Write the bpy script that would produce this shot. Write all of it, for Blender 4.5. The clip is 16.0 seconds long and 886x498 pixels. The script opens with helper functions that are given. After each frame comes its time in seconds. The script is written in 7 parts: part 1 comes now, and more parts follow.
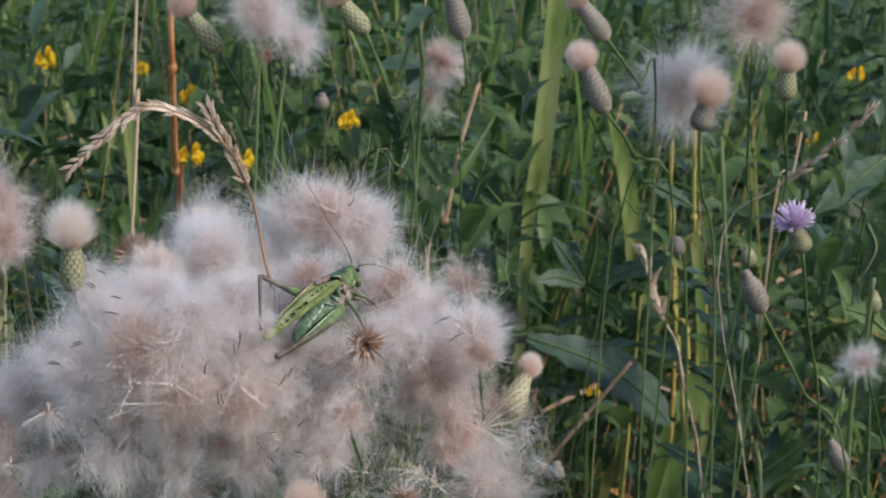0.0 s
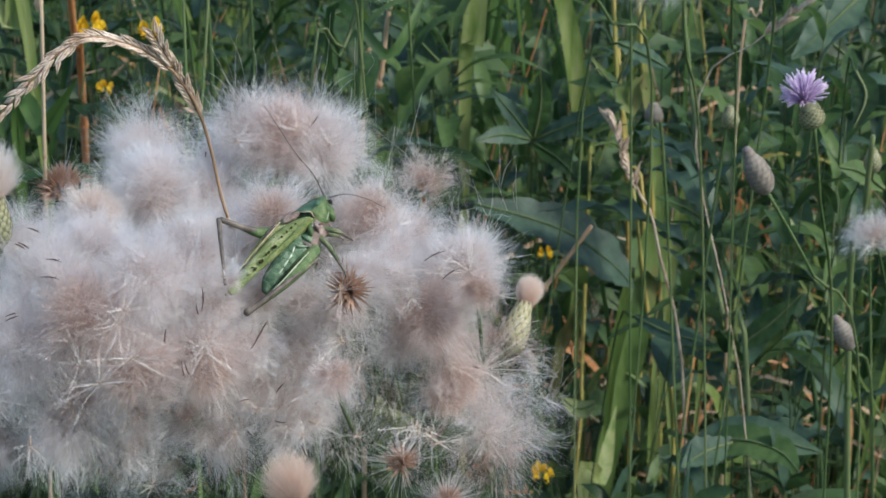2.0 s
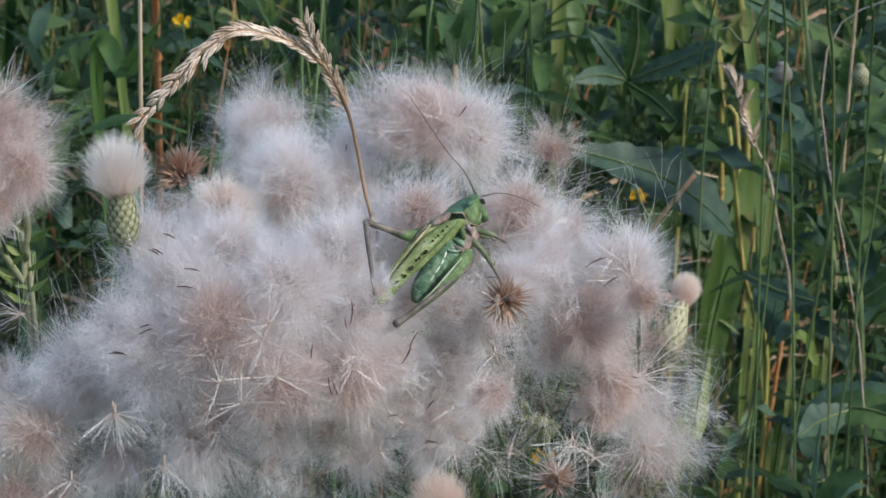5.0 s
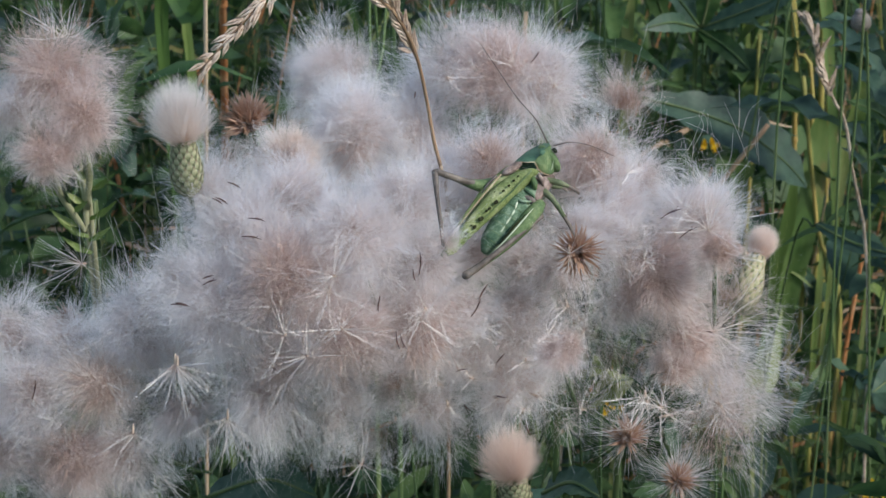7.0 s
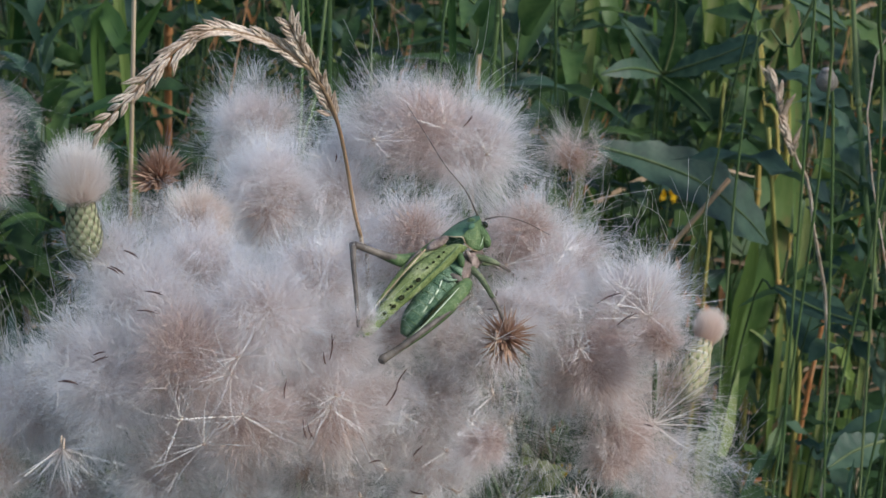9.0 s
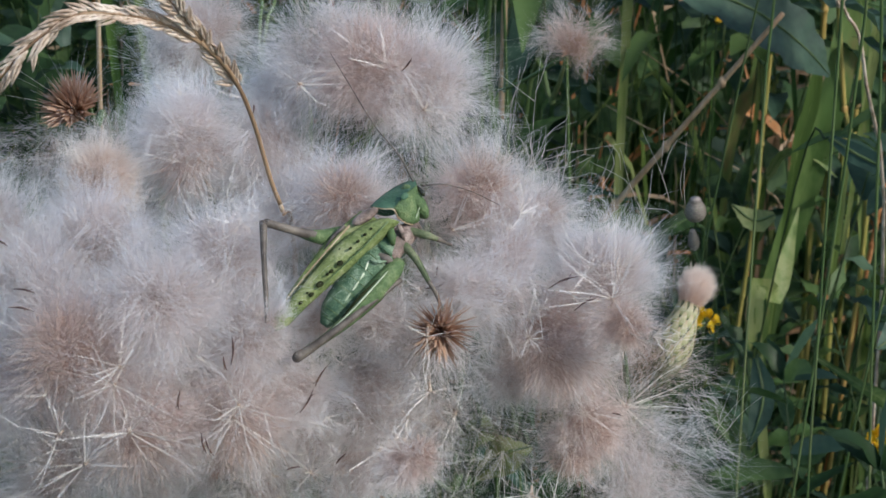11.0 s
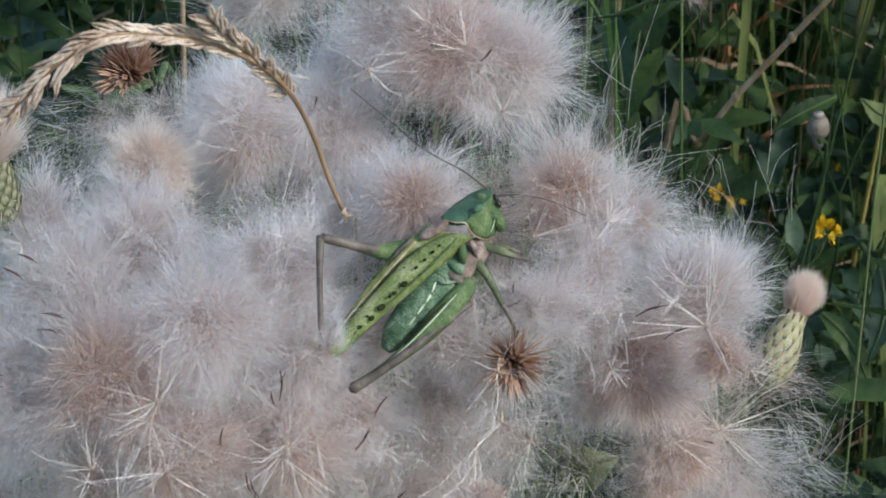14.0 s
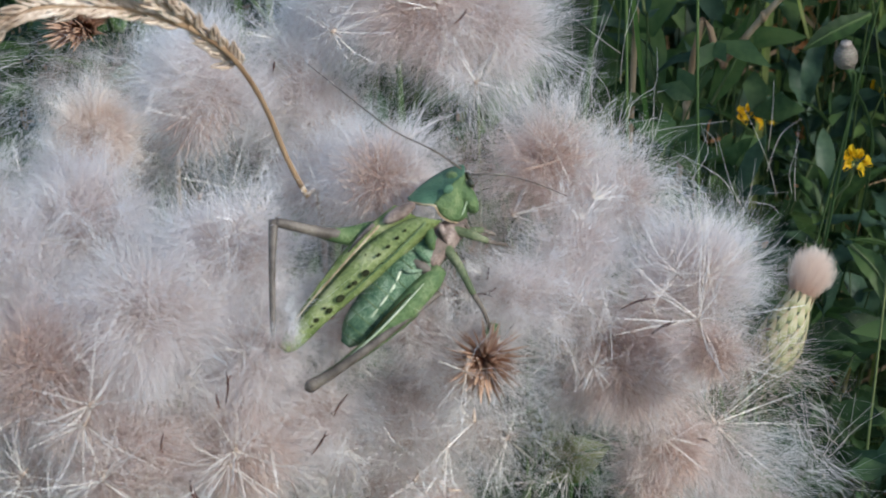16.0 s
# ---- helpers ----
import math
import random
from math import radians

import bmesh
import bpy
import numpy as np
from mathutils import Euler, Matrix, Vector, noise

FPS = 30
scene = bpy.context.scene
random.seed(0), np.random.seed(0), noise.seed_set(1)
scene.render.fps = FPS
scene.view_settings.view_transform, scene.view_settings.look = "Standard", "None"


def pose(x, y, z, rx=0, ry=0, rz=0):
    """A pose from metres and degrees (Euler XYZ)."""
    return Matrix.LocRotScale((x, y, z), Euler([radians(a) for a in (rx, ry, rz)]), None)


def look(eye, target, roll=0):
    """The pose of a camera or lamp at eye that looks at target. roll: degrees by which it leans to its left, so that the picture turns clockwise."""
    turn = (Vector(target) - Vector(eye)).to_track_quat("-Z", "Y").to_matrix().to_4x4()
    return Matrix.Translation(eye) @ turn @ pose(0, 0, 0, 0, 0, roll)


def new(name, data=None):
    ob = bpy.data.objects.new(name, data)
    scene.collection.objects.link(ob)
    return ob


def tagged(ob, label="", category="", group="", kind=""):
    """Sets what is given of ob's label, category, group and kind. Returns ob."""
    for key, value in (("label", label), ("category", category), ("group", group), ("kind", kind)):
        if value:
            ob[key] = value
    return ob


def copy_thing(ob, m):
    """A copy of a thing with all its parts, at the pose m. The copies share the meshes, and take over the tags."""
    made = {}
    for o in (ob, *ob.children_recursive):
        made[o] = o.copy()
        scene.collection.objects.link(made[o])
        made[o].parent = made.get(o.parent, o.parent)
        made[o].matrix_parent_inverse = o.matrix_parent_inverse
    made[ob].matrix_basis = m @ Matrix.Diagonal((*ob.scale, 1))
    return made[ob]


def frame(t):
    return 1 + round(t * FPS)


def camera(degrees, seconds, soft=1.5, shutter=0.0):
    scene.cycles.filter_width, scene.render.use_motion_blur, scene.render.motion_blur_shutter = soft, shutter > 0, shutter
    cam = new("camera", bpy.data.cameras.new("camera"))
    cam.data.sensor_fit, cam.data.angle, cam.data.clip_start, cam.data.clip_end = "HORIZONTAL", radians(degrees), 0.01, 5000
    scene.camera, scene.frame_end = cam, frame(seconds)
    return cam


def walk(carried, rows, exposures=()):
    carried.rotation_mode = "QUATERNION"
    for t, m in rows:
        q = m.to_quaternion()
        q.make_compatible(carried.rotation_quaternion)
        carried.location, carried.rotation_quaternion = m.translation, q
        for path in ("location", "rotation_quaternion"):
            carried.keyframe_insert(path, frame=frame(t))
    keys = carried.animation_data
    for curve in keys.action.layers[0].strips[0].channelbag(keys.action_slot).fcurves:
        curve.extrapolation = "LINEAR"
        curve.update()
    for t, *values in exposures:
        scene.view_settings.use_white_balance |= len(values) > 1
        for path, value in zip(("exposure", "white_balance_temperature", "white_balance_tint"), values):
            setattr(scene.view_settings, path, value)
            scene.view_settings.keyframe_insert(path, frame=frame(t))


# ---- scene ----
cam = camera(20.0, 16.0, soft=1.5)
PATH = [
    (0, (0.05013, -0.76942, 0.91489), (0.04113, -0.27929, 0.81645), 3.01),
    (0.5, (0.04270, -0.74748, 0.91813), (0.03949, -0.25742, 0.81897), 2.20),
    (1, (0.02862, -0.71213, 0.91934), (0.03461, -0.22505, 0.80658), 1.66),
    (1.5, (0.02047, -0.68221, 0.92754), (0.03558, -0.19898, 0.80000), 0.89),
    (2, (0.01744, -0.65339, 0.92751), (0.03391, -0.17329, 0.78883), -0.06),
    (2.5, (0.00532, -0.62943, 0.93543), (0.02374, -0.15122, 0.79059), 1.08),
    (3, (0.00141, -0.62628, 0.93913), (0.01697, -0.14912, 0.79056), -0.37),
    (5.3, (-0.01892, -0.59465, 0.94407), (-0.00559, -0.12192, 0.78176), 0.27),
    (5.5, (-0.01918, -0.59392, 0.94204), (-0.00561, -0.12138, 0.77918), 0.04),
    (6, (-0.01673, -0.59008, 0.94130), (-0.00679, -0.11948, 0.77267), -0.15),
    (6.5, (-0.01845, -0.58790, 0.94080), (-0.01338, -0.11785, 0.77043), -0.52),
    (7, (-0.01834, -0.58170, 0.93899), (-0.01795, -0.11191, 0.76781), 0.01),
    (7.5, (-0.01905, -0.57413, 0.93923), (-0.01818, -0.10386, 0.76940), 0.33),
    (8, (-0.01963, -0.56405, 0.93605), (-0.02233, -0.09123, 0.77346), 0.30),
    (8.5, (-0.01567, -0.54905, 0.93204), (-0.01449, -0.07559, 0.77132), 1.14),
    (9, (-0.00678, -0.52991, 0.93541), (-0.00064, -0.05899, 0.76750), 2.07),
    (9.5, (0.00227, -0.50549, 0.94167), (-0.00004, -0.03937, 0.76077), 1.82),
    (9.7, (0.00907, -0.49285, 0.94418), (0.00638, -0.02903, 0.75748), 1.91),
    (11.8, (0.03115, -0.42019, 0.96518), (0.00506, 0.02093, 0.73122), 0.52),
    (12, (0.03006, -0.41739, 0.96730), (0.00266, 0.02270, 0.73157), 0.64),
    (12.5, (0.03255, -0.40734, 0.96668), (-0.00070, 0.03157, 0.72951), 0.11),
    (13, (0.03834, -0.39420, 0.96815), (0.00124, 0.04098, 0.72475), 0.12),
    (13.5, (0.03837, -0.38619, 0.96728), (-0.00108, 0.04501, 0.71726), 0.51),
    (14, (0.03645, -0.37431, 0.97096), (-0.00475, 0.05150, 0.71214), 0.65),
    (14.5, (0.03686, -0.36264, 0.96687), (-0.00325, 0.06017, 0.70302), 1.13),
    (15, (0.03646, -0.34779, 0.96611), (-0.00663, 0.07105, 0.69645), 1.39),
    (15.5, (0.03992, -0.33863, 0.96196), (-0.00730, 0.07644, 0.68722), 1.15),
    (16, (0.04489, -0.33112, 0.96465), (-0.00414, 0.08104, 0.68587), 0.25),
]
walk(cam, [(t, look(eye, target, roll)) for t, eye, target, roll in PATH], [(0, 0.36, 6900, 14), (1, 0.57, 6750, 11), (1.5, 0.56, 6600, 7), (2.5, 0.45, 6550, 9), (5.5, 0.44, 6500, 9), (6.5, 0.36, 6500, 9), (7, 0.38, 6500, 9), (9, 0.24, 6500, 9), (12, 0.29, 6500, 7), (13.5, 0.27, 6500, 6), (14.5, 0.29, 6500, 6), (15, 0.44, 6500, 5), (16, 0.43, 6500, 6)])
cam.data.dof.use_dof = True
cam.data.dof.focus_distance = 0.56
cam.data.dof.aperture_fstop = cam.data.lens / 1.05

# ---- light ----
SUN_ELEVATION, SUN_AZIMUTH = 40.0, 118.0  # degrees; azimuth from +y towards +x
world = bpy.data.worlds.new("world")
scene.world = world
world.use_nodes = True
wn = world.node_tree
sky = wn.nodes.new("ShaderNodeTexSky")
sky.sky_type = "NISHITA"
sky.sun_disc = False
sky.sun_elevation, sky.sun_rotation = radians(SUN_ELEVATION), radians(SUN_AZIMUTH)
wn.links.new(sky.outputs[0], wn.nodes["Background"].inputs[0])
wn.nodes["Background"].inputs[1].default_value = 0.17
sun = new("sun", bpy.data.lights.new("sun", "SUN"))
sun.data.energy, sun.data.angle, sun.data.color = 2.5, radians(6), (1.0, 0.96, 0.90)
ce, se = math.cos(radians(SUN_ELEVATION)), math.sin(radians(SUN_ELEVATION))
SUN_FROM = Vector((ce * math.sin(radians(SUN_AZIMUTH)), ce * math.cos(radians(SUN_AZIMUTH)), se))
sun.matrix_world = look(SUN_FROM * 10, (0, 0, 0))


# ---- materials ----
def shader(name, stops, scale, rough=0.6, translucent=0.0, bump=0.0, spec=0.3, along=False, stretch=(1, 1, 1), per_object=0.0, fine=0.35, space="Object"):
    """A two-scale procedural surface: stops are colours from dark to light; along lays them from root to tip."""
    m = bpy.data.materials.new(name)
    m.use_nodes = True
    nt = m.node_tree
    nt.nodes.clear()
    out = nt.nodes.new("ShaderNodeOutputMaterial")
    ramp = nt.nodes.new("ShaderNodeValToRGB")
    el = ramp.color_ramp.elements
    while len(el) < len(stops):
        el.new(0.5)
    for k, c in enumerate(stops):
        el[k].position = (k / max(1, len(stops) - 1)) if along else 0.28 + 0.44 * k / max(1, len(stops) - 1)
        el[k].color = (*c, 1)
    co = nt.nodes.new("ShaderNodeTexCoord")
    mp = nt.nodes.new("ShaderNodeMapping")
    mp.inputs["Scale"].default_value = stretch
    nt.links.new(co.outputs[space], mp.inputs[0])
    big, small = nt.nodes.new("ShaderNodeTexNoise"), nt.nodes.new("ShaderNodeTexNoise")
    for n, s in ((big, scale), (small, scale * 7)):
        n.inputs["Scale"].default_value = s
        n.inputs["Detail"].default_value = 3
        nt.links.new(mp.outputs[0], n.inputs["Vector"])
    mix = nt.nodes.new("ShaderNodeMath")
    mix.operation = "MULTIPLY_ADD"
    nt.links.new(small.outputs["Fac"], mix.inputs[0])
    mix.inputs[1].default_value = fine
    if along:
        at = nt.nodes.new("ShaderNodeAttribute")
        at.attribute_name = "along"
        nt.links.new(at.outputs["Fac"], mix.inputs[2])
        shift = nt.nodes.new("ShaderNodeMath")
        shift.operation = "SUBTRACT"
        nt.links.new(mix.outputs[0], shift.inputs[0])
        shift.inputs[1].default_value = fine * 0.5
        src = shift.outputs[0]
    else:
        nt.links.new(big.outputs["Fac"], mix.inputs[2])
        shift = nt.nodes.new("ShaderNodeMath")
        shift.operation = "SUBTRACT"
        nt.links.new(mix.outputs[0], shift.inputs[0])
        shift.inputs[1].default_value = fine * 0.5
        src = shift.outputs[0]
    if per_object:
        info = nt.nodes.new("ShaderNodeObjectInfo")
        add = nt.nodes.new("ShaderNodeMath")
        add.operation = "MULTIPLY_ADD"
        nt.links.new(info.outputs["Random"], add.inputs[0])
        add.inputs[1].default_value = per_object
        nt.links.new(src, add.inputs[2])
        sub = nt.nodes.new("ShaderNodeMath")
        sub.operation = "SUBTRACT"
        nt.links.new(add.outputs[0], sub.inputs[0])
        sub.inputs[1].default_value = per_object * 0.5
        src = sub.outputs[0]
    nt.links.new(src, ramp.inputs[0])
    bsdf = nt.nodes.new("ShaderNodeBsdfPrincipled")
    bsdf.inputs["Roughness"].default_value = rough
    bsdf.inputs["Specular IOR Level"].default_value = spec
    nt.links.new(ramp.outputs[0], bsdf.inputs["Base Color"])
    if bump:
        bp = nt.nodes.new("ShaderNodeBump")
        bp.inputs["Strength"].default_value = bump
        bp.inputs["Distance"].default_value = 0.0006
        nt.links.new(small.outputs["Fac"], bp.inputs["Height"])
        nt.links.new(bp.outputs[0], bsdf.inputs["Normal"])
    last = bsdf.outputs[0]
    if translucent:
        tr = nt.nodes.new("ShaderNodeBsdfTranslucent")
        nt.links.new(ramp.outputs[0], tr.inputs[0])
        mx = nt.nodes.new("ShaderNodeMixShader")
        mx.inputs[0].default_value = translucent
        nt.links.new(bsdf.outputs[0], mx.inputs[1])
        nt.links.new(tr.outputs[0], mx.inputs[2])
        last = mx.outputs[0]
    nt.links.new(last, out.inputs[0])
    return m


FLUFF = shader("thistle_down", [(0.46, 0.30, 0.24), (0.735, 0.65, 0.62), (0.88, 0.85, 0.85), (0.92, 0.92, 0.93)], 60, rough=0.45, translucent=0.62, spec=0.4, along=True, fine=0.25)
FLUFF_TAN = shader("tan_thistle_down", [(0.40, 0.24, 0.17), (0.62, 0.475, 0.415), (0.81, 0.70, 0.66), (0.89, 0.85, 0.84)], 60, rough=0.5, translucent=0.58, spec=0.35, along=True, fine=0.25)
FLUFF_CREAM = shader("cream_thistle_down", [(0.55, 0.36, 0.26), (0.74, 0.60, 0.51), (0.86, 0.78, 0.72), (0.90, 0.86, 0.82)], 60, rough=0.5, translucent=0.5, spec=0.3, along=True, fine=0.2)
FLUFF_PEACH = shader("rosy_peach_thistle_down", [(0.52, 0.33, 0.24), (0.71, 0.53, 0.43), (0.82, 0.68, 0.60), (0.87, 0.78, 0.71)], 60, rough=0.5, translucent=0.5, spec=0.3, along=True, fine=0.2)
FLORET = shader("withered_floret", [(0.42, 0.27, 0.21), (0.58, 0.43, 0.36), (0.70, 0.57, 0.50)], 120, rough=0.6, translucent=0.3, spec=0.25, along=True, fine=0.4)
STAR = shader("pappus_ray", [(0.82, 0.75, 0.67), (0.87, 0.83, 0.80), (0.89, 0.88, 0.88)], 80, rough=0.3, translucent=0.35, spec=0.6, along=True, fine=0.2)
BRACT_DRY = shader("dry_bract", [(0.31, 0.18, 0.12), (0.46, 0.27, 0.18), (0.60, 0.42, 0.31)], 300, rough=0.6, translucent=0.3, bump=0.3, along=True, fine=0.6)
INVOLUCRE = shader("involucre_green", [(0.07, 0.08, 0.045), (0.15, 0.165, 0.09), (0.28, 0.27, 0.17)], 260, rough=0.6, bump=0.4, fine=0.6)
INVOLUCRE_PINK = shader("involucre_purple_grey", [(0.14, 0.13, 0.12), (0.26, 0.22, 0.20), (0.36, 0.32, 0.28)], 260, rough=0.6, bump=0.4, fine=0.6)
BRACT = shader("bract_scale", [(0.16, 0.18, 0.09), (0.36, 0.36, 0.22), (0.13, 0.09, 0.06)], 200, rough=0.6, bump=0.2, along=True, fine=0.4)
BRACT_PINK = shader("purple_bract_scale", [(0.17, 0.17, 0.12), (0.25, 0.22, 0.19), (0.18, 0.13, 0.12)], 200, rough=0.6, bump=0.2, along=True, fine=0.4)
BRACT_PALE = shader("pale_bract_scale", [(0.27, 0.29, 0.12), (0.47, 0.44, 0.28), (0.42, 0.31, 0.20)], 200, rough=0.55, translucent=0.2, along=True, fine=0.3)
STEM = shader("thistle_stem", [(0.035, 0.07, 0.025), (0.08, 0.13, 0.045), (0.15, 0.18, 0.08)], 60, rough=0.6, bump=0.3, stretch=(1, 1, 0.2), per_object=0.3)
# leaf_green made darker: the background's shade is put into the trefoil colour
TREFOIL_SHADED = shader("shaded_trefoil_leaf", [(0.018, 0.042, 0.017), (0.042, 0.088, 0.034), (0.085, 0.145, 0.055)], 70, rough=0.5, translucent=0.35, bump=0.2, per_object=0.4, spec=0.3)
# darker copy of thistle_stem, with the shade painted into its colour
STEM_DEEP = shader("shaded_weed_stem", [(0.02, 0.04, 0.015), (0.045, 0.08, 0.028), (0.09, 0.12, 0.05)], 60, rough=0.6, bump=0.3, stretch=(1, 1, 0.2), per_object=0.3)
LEAF = shader("leaf_green", [(0.024, 0.054, 0.02), (0.062, 0.125, 0.04), (0.12, 0.195, 0.065)], 45, rough=0.5, translucent=0.42, bump=0.25, per_object=0.45, spec=0.35)
LEAF_BLUE = shader("leaf_blue_green", [(0.028, 0.06, 0.042), (0.055, 0.108, 0.07), (0.09, 0.15, 0.09)], 55, rough=0.5, translucent=0.3, bump=0.3, per_object=0.2, spec=0.4)
BLADE = shader("grass_blade", [(0.085, 0.145, 0.034), (0.18, 0.255, 0.068), (0.29, 0.33, 0.13)], 160, rough=0.5, translucent=0.35, bump=0.35, stretch=(1, 1, 0.05), per_object=0.5, spec=0.35)
BLADE_DARK = shader("deep_grass_blade", [(0.02, 0.055, 0.018), (0.05, 0.11, 0.03), (0.10, 0.18, 0.045)], 40, rough=0.5, translucent=0.3, bump=0.2, stretch=(1, 1, 0.12), per_object=0.5, spec=0.3)
BLADE_RUST = shader("rusting_grass_blade", [(0.08, 0.15, 0.04), (0.17, 0.25, 0.08), (0.34, 0.22, 0.10)], 45, rough=0.55, translucent=0.3, bump=0.2, stretch=(1, 1, 0.35), per_object=0.35)
STRAW = shader("straw", [(0.22, 0.135, 0.08), (0.38, 0.26, 0.16), (0.52, 0.40, 0.28)], 90, rough=0.55, bump=0.3, stretch=(1, 1, 0.1), per_object=0.3)
YELLOW_STEM = shader("yellow_grass_stem", [(0.17, 0.20, 0.05), (0.36, 0.31, 0.09), (0.48, 0.28, 0.10)], 22, rough=0.5, bump=0.2, stretch=(1, 1, 0.3), per_object=0.2)
ORANGE = shader("orange_dry_leaf", [(0.42, 0.16, 0.06), (0.60, 0.28, 0.12), (0.68, 0.42, 0.24)], 60, rough=0.6, translucent=0.25, bump=0.3, per_object=0.2)
SPIKELET = shader("dry_spikelet", [(0.38, 0.27, 0.19), (0.60, 0.47, 0.37), (0.78, 0.68, 0.58)], 200, rough=0.55, translucent=0.15, bump=0.3, fine=0.7)
SEED_DARK = shader("dark_dry_floret", [(0.05, 0.03, 0.03), (0.12, 0.07, 0.06), (0.22, 0.13, 0.10)], 400, rough=0.7)
PETAL_YELLOW = shader("yellow_petal", [(0.55, 0.30, 0.01), (0.75, 0.48, 0.015), (0.82, 0.58, 0.03)], 150, rough=0.5, translucent=0.3, per_object=0.2)
PETAL_PURPLE = shader("purple_floret", [(0.50, 0.33, 0.58), (0.70, 0.53, 0.77), (0.82, 0.70, 0.88)], 150, rough=0.5, translucent=0.3, along=True)
SOIL = shader("meadow_ground", [(0.012, 0.02, 0.008), (0.03, 0.05, 0.015), (0.05, 0.08, 0.025)], 4, rough=0.9, bump=0.8)
C_DARK = shader("cricket_teal_green", [(0.045, 0.10, 0.06), (0.065, 0.14, 0.085), (0.10, 0.18, 0.11)], 330, rough=0.58, bump=0.6, spec=0.22)
C_GREEN = shader("cricket_green", [(0.05, 0.09, 0.04), (0.095, 0.15, 0.06), (0.18, 0.23, 0.11)], 300, rough=0.58, bump=0.6, spec=0.22)
C_WING = shader("cricket_wing", [(0.10, 0.14, 0.045), (0.185, 0.23, 0.085), (0.30, 0.33, 0.17)], 240, rough=0.58, bump=0.6, spec=0.22, fine=0.6)
C_EDGE = shader("cricket_wing_edge", [(0.20, 0.13, 0.08), (0.38, 0.29, 0.18), (0.55, 0.47, 0.32)], 300, rough=0.5)
C_BELLY = shader("cricket_abdomen", [(0.04, 0.09, 0.055), (0.095, 0.165, 0.095), (0.24, 0.32, 0.22)], 420, rough=0.58, bump=0.6, spec=0.22, fine=0.6)
C_LIMB = shader("cricket_olive_limb", [(0.06, 0.075, 0.04), (0.11, 0.135, 0.07), (0.19, 0.20, 0.12)], 300, rough=0.58, bump=0.5, spec=0.2)
C_LEG = shader("cricket_leg_brown", [(0.06, 0.048, 0.04), (0.12, 0.10, 0.085), (0.20, 0.17, 0.14)], 300, rough=0.5, bump=0.2)
C_WHITE = shader("cricket_pale_stripe", [(0.36, 0.44, 0.28), (0.62, 0.66, 0.52)], 500, rough=0.45)
C_SPOT = shader("cricket_dark_spot", [(0.012, 0.014, 0.008), (0.04, 0.045, 0.02)], 500, rough=0.8, spec=0.05)
C_PINK = shader("cricket_bare_skin", [(0.06, 0.05, 0.04), (0.18, 0.13, 0.11), (0.38, 0.30, 0.26)], 500, rough=0.5, bump=0.3)
C_EYE = shader("cricket_eye", [(0.01, 0.012, 0.01), (0.05, 0.05, 0.03)], 600, rough=0.15, spec=0.6)


# ---- geometry ----
def spline(pts, n):
    """n points along a smooth curve through pts."""
    p = [Vector(q) for q in pts]
    if len(p) == 2:
        return [p[0].lerp(p[1], k / (n - 1)) for k in range(n)]
    p = [2 * p[0] - p[1]] + p + [2 * p[-1] - p[-2]]
    segs = len(p) - 3
    out = []
    for k in range(n):
        u = min(k / (n - 1) * segs, segs - 1e-6)
        i, u = int(u), u - int(u)
        a, b, c, d = p[i : i + 4]
        out.append(0.5 * (2 * b + (c - a) * u + (2 * a - 5 * b + 4 * c - d) * u * u + (3 * b - a - 3 * c + d) * u**3))
    return out


def lerp_list(vals, n):
    return [float(v) for v in np.interp(np.linspace(0, 1, n), np.linspace(0, 1, len(vals)), vals)]


